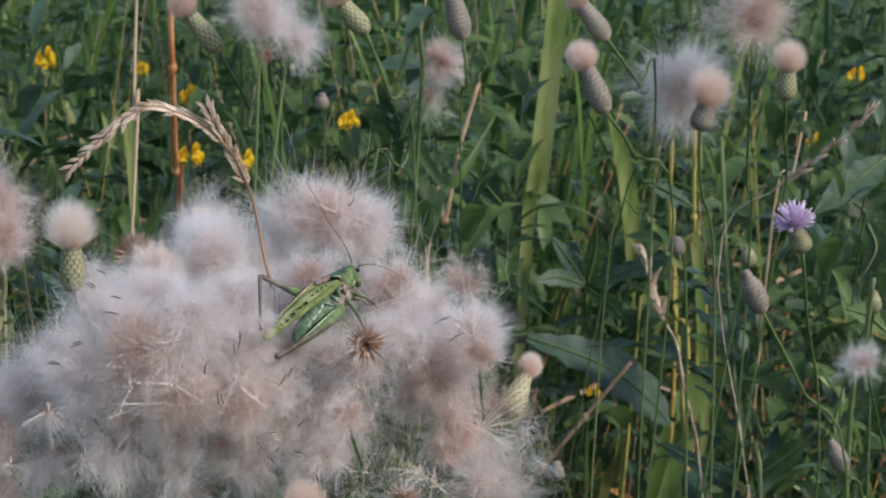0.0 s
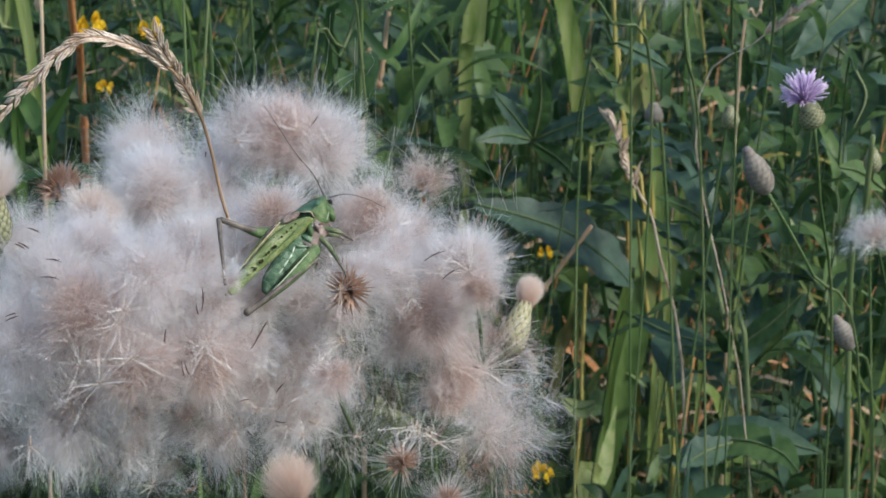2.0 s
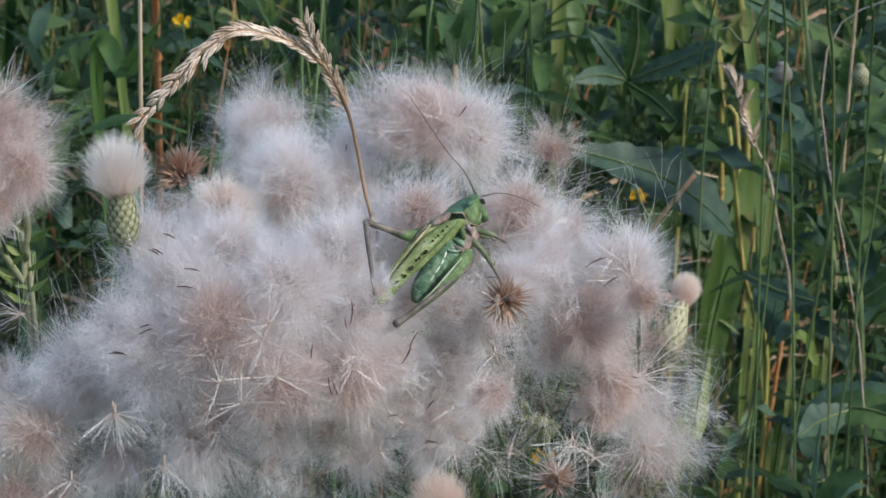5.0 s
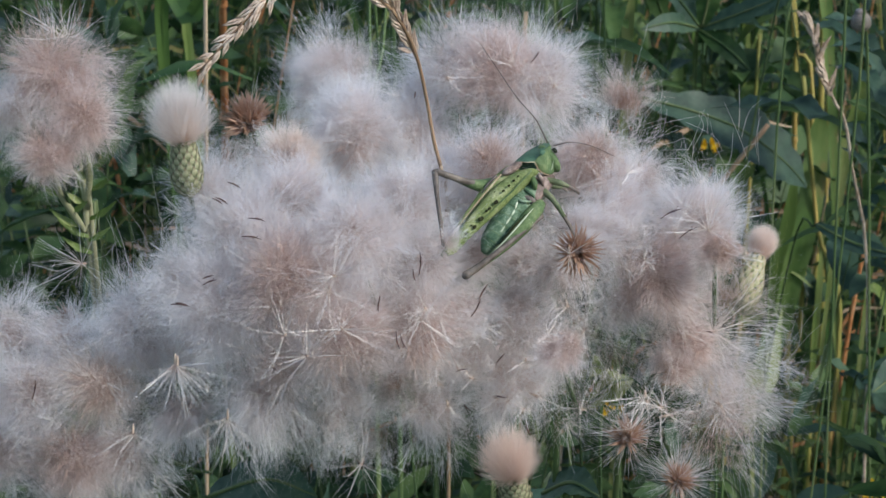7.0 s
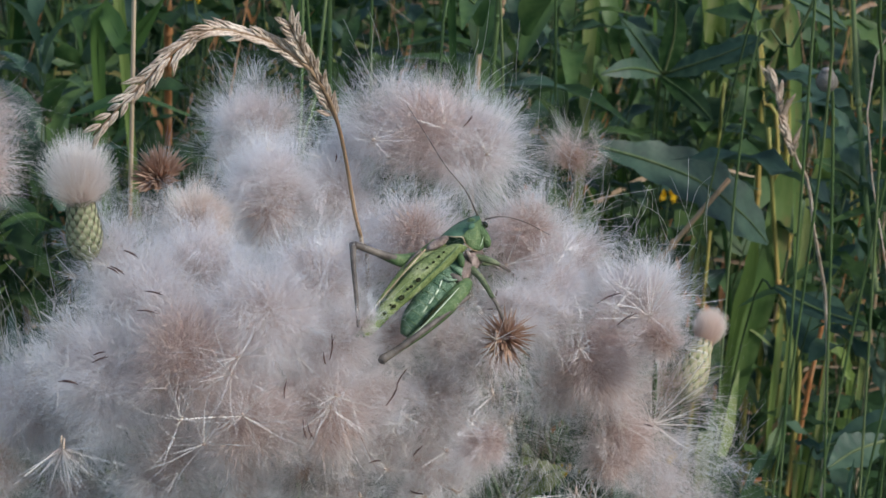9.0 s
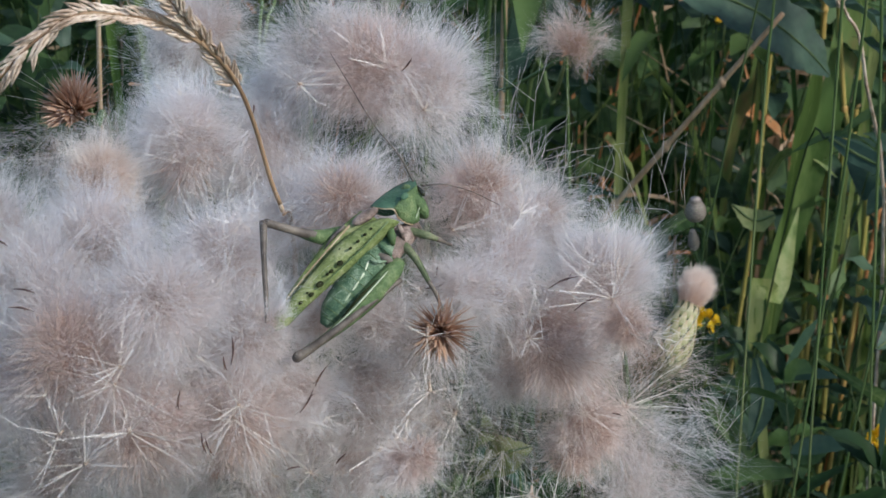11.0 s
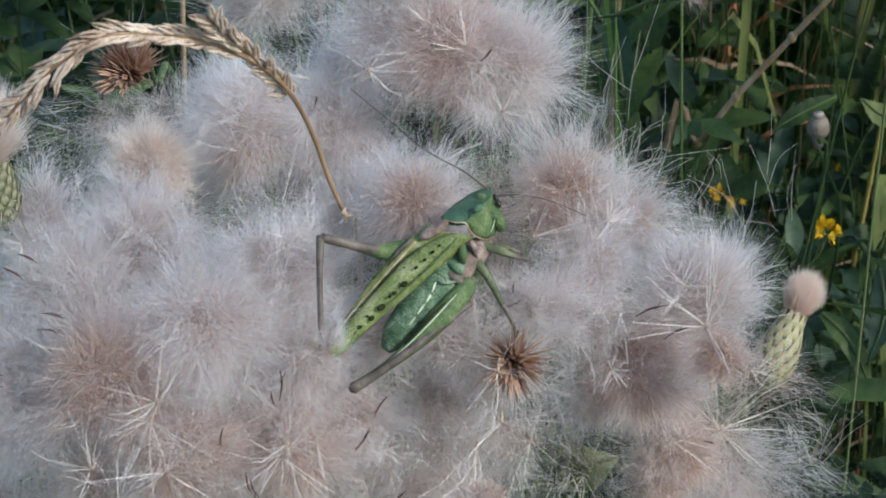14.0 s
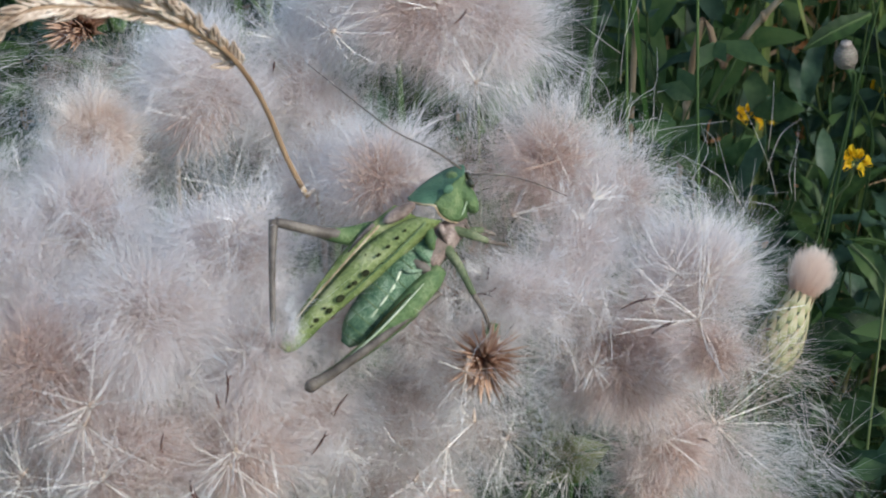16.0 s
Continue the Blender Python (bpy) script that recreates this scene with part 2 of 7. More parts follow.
class Geo:
    """Collects verts, faces and the root-to-tip value of one mesh."""

    def __init__(self):
        self.v, self.f, self.a = [], [], []

    def tube(self, pts, radii, sides=6, n=0, flat=1.0, facing=None):
        n = n or max(len(pts) * 3, 4)
        line, rad = spline(pts, n), lerp_list(radii, n)
        start = len(self.v)
        side = None
        for k, p in enumerate(line):
            d = (line[min(k + 1, n - 1)] - line[max(k - 1, 0)]).normalized()
            ref = Vector(facing) if facing else (side if side else (Vector((0, 1, 0)) if abs(d.z) > 0.5 else Vector((0, 0, 1))))
            s = d.cross(ref).normalized()
            u = s.cross(d).normalized()
            side = u
            for j in range(sides):
                ang = 2 * math.pi * j / sides
                self.v.append(p + rad[k] * (math.cos(ang) * s + flat * math.sin(ang) * u))
                self.a.append(k / (n - 1))
        for k in range(n - 1):
            for j in range(sides):
                j2 = (j + 1) % sides
                self.f.append((start + k * sides + j, start + k * sides + j2, start + (k + 1) * sides + j2, start + (k + 1) * sides + j))
        self.f.append(tuple(start + j for j in reversed(range(sides))))
        self.f.append(tuple(start + (n - 1) * sides + j for j in range(sides)))
        return self

    def blade(self, pts, widths, facing, fold=0.25, n=0, wave=0.0, light=False):
        """A leaf or grass blade with a folded midrib, its face towards facing."""
        n = n or max(len(pts) * 3, 5)
        line, wid = spline(pts, n), lerp_list(widths, n)
        start = len(self.v)
        for k, p in enumerate(line):
            d = (line[min(k + 1, n - 1)] - line[max(k - 1, 0)]).normalized()
            s = d.cross(Vector(facing))
            s = s.normalized() if s.length > 1e-6 else Vector((1, 0, 0))
            u = s.cross(d).normalized()
            w = wid[k] * 0.5
            for side, lift in ((-1, fold), (0, 0), (1, fold)) if light else ((-1, fold), (-0.5, fold * 0.35), (0, 0), (0.5, fold * 0.35), (1, fold)):
                ripple = wave * w * math.sin(k * 2.1 + side * 1.7) * abs(side)
                self.v.append(p + s * side * w + u * (lift * w + ripple))
                self.a.append(k / (n - 1))
        for k in range(n - 1):
            m = 3 if light else 5
            for j in range(m - 1):
                a = start + k * m + j
                self.f.append((a, a + 1, a + m + 1, a + m))
        return self

    def ball(self, centre, axes, rings=8, sides=12, power=1.0):
        """An ellipsoid; axes are its three half-axes as vectors."""
        c = Vector(centre)
        x, y, z = (Vector(a) for a in axes)
        start = len(self.v)
        for i in range(rings + 1):
            th = math.pi * i / rings
            for j in range(sides):
                ph = 2 * math.pi * j / sides
                s = math.sin(th) ** power
                self.v.append(c + z * math.cos(th) + (x * math.cos(ph) + y * math.sin(ph)) * s)
                self.a.append(i / rings)
        for i in range(rings):
            for j in range(sides):
                j2 = (j + 1) % sides
                self.f.append((start + i * sides + j, start + (i + 1) * sides + j, start + (i + 1) * sides + j2, start + i * sides + j2))
        return self

    def hairs(self, roots, tips, width, sag, rng):
        """Fine curved hairs, each a narrow tapering strip."""
        n = len(roots)
        d = tips - roots
        ln = np.linalg.norm(d, axis=1, keepdims=True) + 1e-9
        r = rng.normal(size=(n, 3))
        s = np.cross(d / ln, r)
        s /= np.linalg.norm(s, axis=1, keepdims=True) + 1e-9
        up = np.cross(s, d / ln)
        mid = roots + d * rng.uniform(0.4, 0.6, (n, 1)) + up * ln * rng.uniform(-sag, sag, (n, 1))
        w = width * rng.uniform(0.7, 1.2, (n, 1)) / 2
        v = np.stack([roots - s * w, roots + s * w, mid - s * w * 0.9, mid + s * w * 0.9, tips - s * w * 0.35, tips + s * w * 0.35], 1).reshape(-1, 3)
        start = len(self.v)
        self.v.extend(map(tuple, v.tolist()))
        self.a.extend(np.tile([0, 0, 0.5, 0.5, 1, 1], n).tolist())
        base = start + 6 * np.arange(n)[:, None]
        f = np.concatenate([base + [0, 1, 3, 2], base + [2, 3, 5, 4]])
        self.f.extend(map(tuple, f.tolist()))
        return self

    def curls(self, roots, mids, tips, width, rng, centre, radius):
        """Very fine bent hairs, each a tapering sliver; their root-to-tip value runs from the head's heart to its rim."""
        n = len(roots)
        s = np.cross(tips - roots, rng.normal(size=(n, 3)))
        s /= np.linalg.norm(s, axis=1, keepdims=True) + 1e-12
        w = width * rng.uniform(0.7, 1.25, (n, 1)) / 2
        v = np.stack([roots - s * w, roots + s * w, mids - s * w * 0.85, mids + s * w * 0.85, tips], 1).reshape(-1, 3)
        start = len(self.v)
        self.v.extend(map(tuple, v.tolist()))
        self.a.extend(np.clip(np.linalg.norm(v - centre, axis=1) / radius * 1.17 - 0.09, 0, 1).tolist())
        base = start + 5 * np.arange(n)[:, None]
        self.f.extend(map(tuple, (base + [0, 1, 3, 2]).tolist()))
        self.f.extend(map(tuple, (base + [2, 3, 4]).tolist()))
        return self

    def wisps(self, roots, tips, width, rng, centre, radius):
        """The finest straight hairs, each one tapering sliver, coloured from heart to rim."""
        n = len(roots)
        s = np.cross(tips - roots, rng.normal(size=(n, 3)))
        s /= np.linalg.norm(s, axis=1, keepdims=True) + 1e-12
        w = width * rng.uniform(0.7, 1.25, (n, 1)) / 2
        v = np.stack([roots - s * w, roots + s * w, tips], 1).reshape(-1, 3)
        start = len(self.v)
        self.v.extend(map(tuple, v.tolist()))
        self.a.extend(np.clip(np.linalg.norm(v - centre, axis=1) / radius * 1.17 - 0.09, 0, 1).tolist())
        self.f.extend(map(tuple, (start + 3 * np.arange(n)[:, None] + [0, 1, 2]).tolist()))
        return self

    def mesh(self, name, material, smooth=True, origin=(0, 0, 0)):
        me = bpy.data.meshes.new(name)
        o = Vector(origin)
        vs = np.array([tuple(v) for v in self.v], dtype=float) - np.array(o)
        me.from_pydata(vs.tolist(), [], self.f)
        at = me.attributes.new("along", "FLOAT", "POINT")
        at.data.foreach_set("value", np.array(self.a, dtype=np.float32))
        if smooth:
            me.polygons.foreach_set("use_smooth", np.ones(len(me.polygons), dtype=bool))
        me.materials.append(material)
        me.update()
        return me


def thing(name, at, label, category, group="", kind=""):
    ob = new(name)
    ob.empty_display_size = 0.01
    ob.matrix_basis = Matrix.Translation(at)
    return tagged(ob, label, category, group, kind)


def part(name, geo, material, parent, label="", smooth=True, kind=""):
    """Links the geometry, given in the world's metres, as one mesh under a thing."""
    o = parent.matrix_basis.translation.copy()
    p = parent.parent
    while p:
        o += p.matrix_basis.translation
        p = p.parent
    ob = new(name, geo.mesh(name, material, smooth, o))
    ob.parent = parent
    return tagged(ob, label, kind=kind)


def solid(name, geo, material, at, label, category, group="", smooth=True, kind=""):
    """A thing that is one mesh, with its origin at the given place."""
    ob = new(name, geo.mesh(name, material, smooth, at))
    ob.matrix_basis = Matrix.Translation(at)
    return tagged(ob, label, category, group, kind)


RNG = np.random.default_rng(7)


def unit(v):
    v = np.asarray(v, float)
    return v / np.linalg.norm(v)


def scatter_ways(n, way, spread, rng):
    """n unit vectors round way; spread 0 is a needle, 1 a half-ball, 2 a whole ball."""
    way = unit(way)
    c = 1 - rng.uniform(0, 1, n) * spread
    ph = rng.uniform(0, 2 * np.pi, n)
    a = unit(np.cross(way, (0.3, 0.9, 0.2)))
    b = np.cross(way, a)
    s = np.sqrt(np.clip(1 - c * c, 0, 1))
    return c[:, None] * way + s[:, None] * (np.cos(ph)[:, None] * a + np.sin(ph)[:, None] * b)


def down(geo, centre, way, radius, spread, plumes, per, rng, width=0.000052, ragged=0.35, droop=0.0, fan=0.55, seats=0.62):
    """A mass of pappus: plumes from the receptacle, each a brush of fine curved hairs that bend the same way."""
    c = np.asarray(centre, float)
    ways = scatter_ways(plumes, way, spread, rng)
    ways = ways + rng.normal(size=3) * 0.25 + rng.normal(size=(plumes, 3)) * 0.12
    ways /= np.linalg.norm(ways, axis=1, keepdims=True)
    key = rng.uniform(0, 50)
    lump = np.array([[noise.noise((q[0] * 1.9 + key, q[1] * 1.9, q[2] * 1.9))] for q in ways])
    reach = radius * (1 - ragged * rng.uniform(0, 1, (plumes, 1))) * (1.0 + 0.9 * ragged * lump)
    seat = c + ways * reach * rng.uniform(0.05, seats, (plumes, 1)) + rng.normal(size=(plumes, 3)) * radius * 0.12
    aim = ways + rng.normal(size=(plumes, 3)) * 0.32 * min(fan, 1.0)
    bend = np.cross(aim, rng.normal(size=(plumes, 3))) * rng.uniform(0.05, 0.38, (plumes, 1))
    hair = rng.normal(size=(plumes, per, 3))
    hair /= np.linalg.norm(hair, axis=2, keepdims=True)
    hair = aim[:, None, :] + hair * (0.22 + 0.42 * fan) * rng.uniform(0.15, 1.0, (plumes, per, 1))
    hair /= np.linalg.norm(hair, axis=2, keepdims=True)
    length = reach[:, None, :] * rng.uniform(0.42, 0.78, (plumes, 1, 1)) * rng.uniform(0.65, 1.12, (plumes, per, 1))
    roots = seat[:, None, :] + rng.normal(size=(plumes, per, 3)) * radius * 0.055
    curl = (bend[:, None, :] + rng.normal(size=(plumes, per, 3)) * 0.07) * length
    mids = roots + hair * length * 0.55 + curl * 0.12
    tips = roots + hair * length + curl
    tips[..., 2] -= droop * length[..., 0]
    mids[..., 2] -= 0.3 * droop * length[..., 0]
    bold = rng.uniform(size=(plumes, per)) < 0.05
    fine = ~bold & (rng.uniform(size=(plumes, per)) < 0.66)
    for pick, w in ((fine, width), (bold, width * 1.8)):
        geo.curls(roots[pick], mids[pick], tips[pick], w, rng, c, radius)
    # the haze of finest barbs between them
    many = int(per * 0.85)
    start = seat[:, None, :] + rng.normal(size=(plumes, many, 3)) * radius * 0.13
    barb = rng.normal(size=(plumes, many, 3)) * (0.3 + 0.3 * fan)
    end = start + (aim[:, None, :] + barb) * reach[:, None, :] * rng.uniform(0.2, 0.5, (plumes, many, 1))
    end[..., 2] -= droop * 0.4 * reach
    return geo.wisps(start.reshape(-1, 3), end.reshape(-1, 3), width * 0.8, rng, c, radius)


def ray_tuft(geo, centre, way, radius, spread, count, rng, width=0.00013, loose=0.0, sag=0.10):
    ways = scatter_ways(count, way, spread, rng)
    c = np.asarray(centre, float)
    shift = rng.normal(size=(count, 3)) * radius * loose
    roots = np.repeat(c[None], count, 0) + ways * radius * 0.03 + shift
    tips = c + ways * radius * rng.uniform(0.6, 1.0, (count, 1)) + shift * 1.5
    return geo.hairs(roots, tips, width, sag, rng)


def cup(top, bottom, radius, material, scale_material, owner, flare=0.75, rows=9):
    """An egg-shaped involucre from bottom to top, with rows of overlapping bracts as scales."""
    t, b = Vector(top), Vector(bottom)
    ax = (t - b).normalized()
    x = ax.orthogonal().normalized()
    y = ax.cross(x)
    ln = (t - b).length
    prof = [(0.0, 0.35), (0.08, 0.72), (0.25, 0.98), (0.42, 1.0), (0.65, 0.88), (0.85, flare), (1.0, flare * 0.95)]
    g = Geo().tube([b + ax * ln * u for u, _ in prof], [radius * r for _, r in prof], sides=14, n=14)
    body = part("involucre", g, material, owner)
    s = Geo()
    per, step = 11, 1.5 / rows
    for i in range(rows):
        u = 0.05 + 0.86 * i / rows
        r = radius * float(np.interp(u, [p[0] for p in prof], [p[1] for p in prof]))
        r2 = radius * float(np.interp(min(u + step, 1), [p[0] for p in prof], [p[1] for p in prof]))
        for j in range(per):
            ang = 2 * math.pi * (j + 0.5 * (i % 2)) / per
            out = x * math.cos(ang) + y * math.sin(ang)
            root = b + ax * ln * u + out * r * 0.99
            tip = b + ax * ln * min(u + step, 1.04) + out * (r2 * 1.0 + radius * 0.06)
            s.blade([root, (root + tip) / 2 + out * radius * 0.05, tip], [radius * 0.42, radius * 0.36, radius * 0.04], out, fold=-0.2, n=4, light=True)
    part("scale_cover", s, scale_material, body, "overlapping pointed bract scales", kind="stuff")
    return body


def stalk(owner, pts, radii, material=None, name="stem"):
    return part(name, Geo().tube(pts, radii, sides=7, n=4 * len(pts)), material or STEM, owner)


def root_of(top, lean=(0.0, 0.0)):
    return (top[0] + lean[0], top[1] + lean[1], 0.0)


# ---- ground ----
g = Geo()
N = 24
for i in range(N + 1):
    for j in range(N + 1):
        s = lambda k: math.copysign(abs(k) ** 4, k)  # noqa: E731
        x, y = 400 * s(2 * i / N - 1), 400 * s(2 * j / N - 1)
        g.v.append(Vector((x, y, 0.02 * noise.noise((x * 2, y * 2, 0)) - 0.02)))
        g.a.append(0)
for i in range(N):
    for j in range(N):
        a = i * (N + 1) + j
        g.f.append((a, a + N + 1, a + N + 2, a + 1))
ground = new("ground", g.mesh("ground", SOIL))
tagged(ground, "dark mossy soil of a summer meadow", "ground", kind="structure")


def meadow_grass(count):
    """The rest of the meadow: thin blades all round, joined into one mesh."""
    rng = np.random.default_rng(77)
    far = 0.35 + 6.5 * rng.uniform(0, 1, count * 2) ** 1.5
    ang = rng.uniform(0, 2 * np.pi, count * 2)
    x, y = far * np.cos(ang), -0.1 + far * np.sin(ang)
    seen = (y > -0.05) & (np.abs(x) < 0.32 + 0.45 * np.maximum(y, 0)) & (y < 3.6)
    x, y = x[~seen][:count], y[~seen][:count]
    n = len(x)
    h = np.where((x > 0) & (x < 1.2) & (y > -0.3) & (y < 1.2), rng.uniform(0.16, 0.34, n), rng.uniform(0.25, 0.55, n))
    turn = rng.uniform(0, 2 * np.pi, n)
    side = np.stack([np.cos(turn), np.sin(turn), np.zeros(n)], 1)
    lean = np.stack([rng.normal(0, 0.3, n), rng.normal(0, 0.3, n), np.zeros(n)], 1) * h[:, None]
    root = np.stack([x, y, np.full(n, -0.03)], 1)
    wide = rng.uniform(0.0015, 0.004, (n, 1)) * (1 + np.hypot(x, y)[:, None] * 0.5)
    rows = []
    for u, w in ((0, 0.8), (0.45, 1.0), (0.8, 0.7)):
        c = root + lean * u * u + np.stack([np.zeros(n), np.zeros(n), h * u], 1)
        rows += [c - side * wide * w, c + side * wide * w]
    rows.append(root + lean + np.stack([np.zeros(n), np.zeros(n), h * 0.97], 1))
    verts = np.stack(rows, 1).reshape(-1, 3)
    faces = [f for i in range(0, 7 * n, 7) for f in ((i, i + 1, i + 3, i + 2), (i + 2, i + 3, i + 5, i + 4), (i + 4, i + 5, i + 6))]
    me = bpy.data.meshes.new("meadow_grass")
    me.from_pydata(verts.tolist(), [], faces)
    me.materials.append(BLADE_DARK)
    tagged(new("meadow_grass", me), "dense green grass of the surrounding meadow", "grass", kind="stuff")


meadow_grass(16000)


# ---- the thistle heads of the fluffy cluster ----
TRUNKS = [(-0.065, 0.035, 0.66), (-0.02, 0.04, 0.67), (0.025, 0.045, 0.66), (0.06, 0.055, 0.65), (-0.115, 0.09, 0.68), (-0.04, 0.16, 0.68), (0.0, 0.24, 0.72), (0.10, 0.26, 0.70), (0.16, 0.27, 0.70), (0.24, 0.28, 0.60)]

def seed_head(at, way, radius, label, plumes=150, per=34, spread=1.25, tan=False, lean=(0.0, 0.0), droop=0.05, ragged=0.5, fan=1.15, seats=0.62, width=0.000052, stem=True, heart=0, group="burst thistle heads of the cluster"):
    """A burst thistle head: brown receptacle, spreading down, and its stem to the ground."""
    c, w = Vector(at), Vector(way).normalized()
    foot = c - w * radius * 0.42
    ob = thing("downy_thistle", foot, label, "thistle", group)
    g = Geo()
    heart = heart or (1.0 if tan or "heart" in label else 0.55)
    for q in scatter_ways(46, w, 1.1, RNG):
        q = Vector(q)
        g.blade([c - w * radius * 0.25, c - w * radius * 0.12 + q * radius * 0.18 * heart, c - w * radius * 0.1 + q * radius * heart * RNG.uniform(0.28, 0.42)], [0.0012, 0.0010, 0.0002], q.orthogonal(), n=4)
    part("receptacle", g, BRACT_DRY, ob, "dry brown spread bracts", kind="stuff")
    down_mesh = down(Geo(), c, w, radius, spread, plumes, per, RNG, width, ragged, droop, fan, seats)
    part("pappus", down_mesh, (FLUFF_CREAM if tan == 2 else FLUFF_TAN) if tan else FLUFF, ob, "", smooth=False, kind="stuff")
    if plumes >= 110:
        lean_way = np.asarray(w, float) * 0.8 + RNG.normal(size=3) * 0.35 + (0, -0.35, 0)
        count = 420 if heart == 1.0 else 130
        g = ray_tuft(Geo(), np.asarray(c, float) + unit(lean_way) * radius * (0.3 if heart == 1.0 else 0.0), lean_way, radius * (0.5 if heart == 1.0 else 0.42), 0.8, count, RNG, 0.0001, 0.22, 0.3)
        part("floret_tuft", g, FLORET, ob, "withered rosy-brown floret threads", smooth=False, kind="stuff")
    if plumes >= 90:
        g = Geo()
        for q in scatter_ways(6, np.asarray(w, float) + (0, -0.5, 0), 0.9, RNG):
            at_ray = np.asarray(c, float) + q * radius * RNG.uniform(0.35, 0.75)
            ray_tuft(g, at_ray, q + RNG.normal(size=3) * 0.35, radius * RNG.uniform(0.35, 0.8), RNG.uniform(0.5, 1.3), int(RNG.integers(8, 17)), RNG, float(RNG.choice((0.00007, 0.0001, 0.00014))), 0.02, 0.2)
        part("silky_tuft", g, STAR, ob, "bright straight silky rays", smooth=False, kind="stuff")
    if stem:
        trunk = min(TRUNKS, key=lambda q: abs(q[0] - c.x) + 0.6 * abs(q[1] - c.y))
        low = Vector((trunk[0], trunk[1], min(c.z - 0.03, trunk[2])))
        stalk(ob, [foot + w * radius * 0.2, foot.lerp(low, 0.5) + Vector((0, 0.006, -0.008)), low, (low.x + 0.002, low.y + 0.02, low.z * 0.5), (low.x - 0.01, low.y + 0.03, 0.0)], [0.0006, 0.0005, 0.0004, 0.0003])
    return ob


WHITE = "burst thistle head with loose white silky down"
ROSY = "burst thistle head with pinkish-brown matted down"
UP = (0.05, -0.35, 0.9)
FRONT = (0.0, -0.85, 0.5)
seed_head((-0.0028, 0.0480, 0.7568), UP, 0.0185, "large white downy thistle head above the cricket", 320, 36, 1.5, ragged=0.25, fan=0.8, seats=0.5, tan=True)
seed_head((-0.0227, 0.0600, 0.7466), (-0.5, -0.4, 0.6), 0.015, WHITE, 110, 34, 1.3)
seed_head((-0.0145, 0.0550, 0.7578), (-0.4, -0.4, 0.8), 0.0195, WHITE, 130, 34, 1.3)
seed_head((0.0075, 0.0470, 0.7553), (0.6, -0.3, 0.6), 0.0185, WHITE, 190, 34, 1.2, ragged=0.25, fan=0.7, seats=0.5)
seed_head((-0.0480, 0.1180, 0.7376), (0.05, -0.2, 1), 0.020, "white downy thistle head drawn up to a peak", 200, 34, 1.2)
seed_head((-0.0538, 0.1150, 0.7304), (-0.2, -0.3, 0.8), 0.0135, WHITE, 110, 32, 1.2)
seed_head((-0.0400, 0.0360, 0.7470), (-0.1, -0.8, 0.5), 0.0165, "white thistle head with a rosy-brown open heart", 340, 36, 1.7, ragged=0.15, fan=0.7, seats=0.4)
seed_head((-0.0248, 0.0450, 0.7427), (0.1, -0.5, 0.8), 0.017, WHITE, 130, 34, 1.4)
seed_head((-0.0571, 0.0240, 0.7427), (-0.3, -0.6, 0.5), 0.0116, "compact cream downy thistle head at the cluster's rim", 330, 36, 1.6, tan=2, ragged=0.1, fan=0.35, seats=0.35, droop=0.0)
seed_head((-0.0061, 0.0140, 0.7441), (0.1, -0.45, 0.9), 0.0150, "thistle head with brown heart and upright white down", 170, 34, 1.1)
seed_head((-0.0171, 0.0220, 0.7340), (0.0, -0.6, 0.8), 0.016, WHITE, 130, 34, 1.5)
seed_head((0.0192, 0.0280, 0.7387), (0.2, -0.5, 0.8), 0.0135, ROSY, 140, 34, 1.3, tan=True)
seed_head((0.0283, 0.0300, 0.7326), (0.4, -0.4, 0.8), 0.0125, WHITE, 110, 34, 1.3)
seed_head((0.0456, 0.0120, 0.7293), (0.05, -0.4, 0.9), 0.0170, "thistle head with fan of straight white down", 260, 36, 1.0, ragged=0.3, fan=0.6, seats=0.35)
seed_head((0.0214, 0.0360, 0.7377), (0.3, -0.4, 0.85), 0.0140, WHITE, 120, 32, 1.2)
seed_head((0.0326, 0.0300, 0.7337), (0.3, -0.4, 0.85), 0.0140, WHITE, 130, 32, 1.2)
seed_head((0.0254, 0.0160, 0.7321), (0.1, -0.6, 0.75), 0.0130, WHITE, 130, 32, 1.3)
seed_head((0.0168, 0.0040, 0.7296), (0.1, -0.7, 0.6), 0.0120, WHITE, 120, 32, 1.3)
seed_head((0.0492, -0.0050, 0.7285), (0.2, -0.85, 0.1), 0.0092, "rosy-brown opened thistle heart", 120, 26, 1.1, tan=True)
seed_head((0.0342, 0.0040, 0.7202), FRONT, 0.0165, "thistle head with tan disc and rosy down", 240, 36, 1.3, tan=True)
seed_head((0.0410, 0.0100, 0.7095), (0.2, -0.8, 0.0), 0.014, ROSY, 100, 34, 1.3, tan=True)
seed_head((0.0236, 0.0080, 0.7280), (0.0, -0.7, 0.6), 0.0145, WHITE, 140, 34, 1.4)
seed_head((0.0120, -0.0020, 0.7219), (0.1, -0.8, 0.2), 0.0150, "spent thistle head with brown spread bracts", 90, 30, 1.4, droop=0.2)
seed_head((-0.0662, -0.0020, 0.7309), (-0.2, -0.7, 0.5), 0.0180, "broad white downy thistle head", 260, 36, 1.4)
seed_head((-0.0546, 0.0050, 0.7368), (0.1, -0.6, 0.75), 0.0160, WHITE, 230, 36, 1.4)
seed_head((-0.0809, -0.0040, 0.7196), (-0.6, -0.6, 0.3), 0.0165, WHITE, 200, 36, 1.4)
seed_head((-0.0397, -0.0160, 0.7352), (0.0, -0.7, 0.7), 0.0195, ROSY, 240, 36, 1.4)
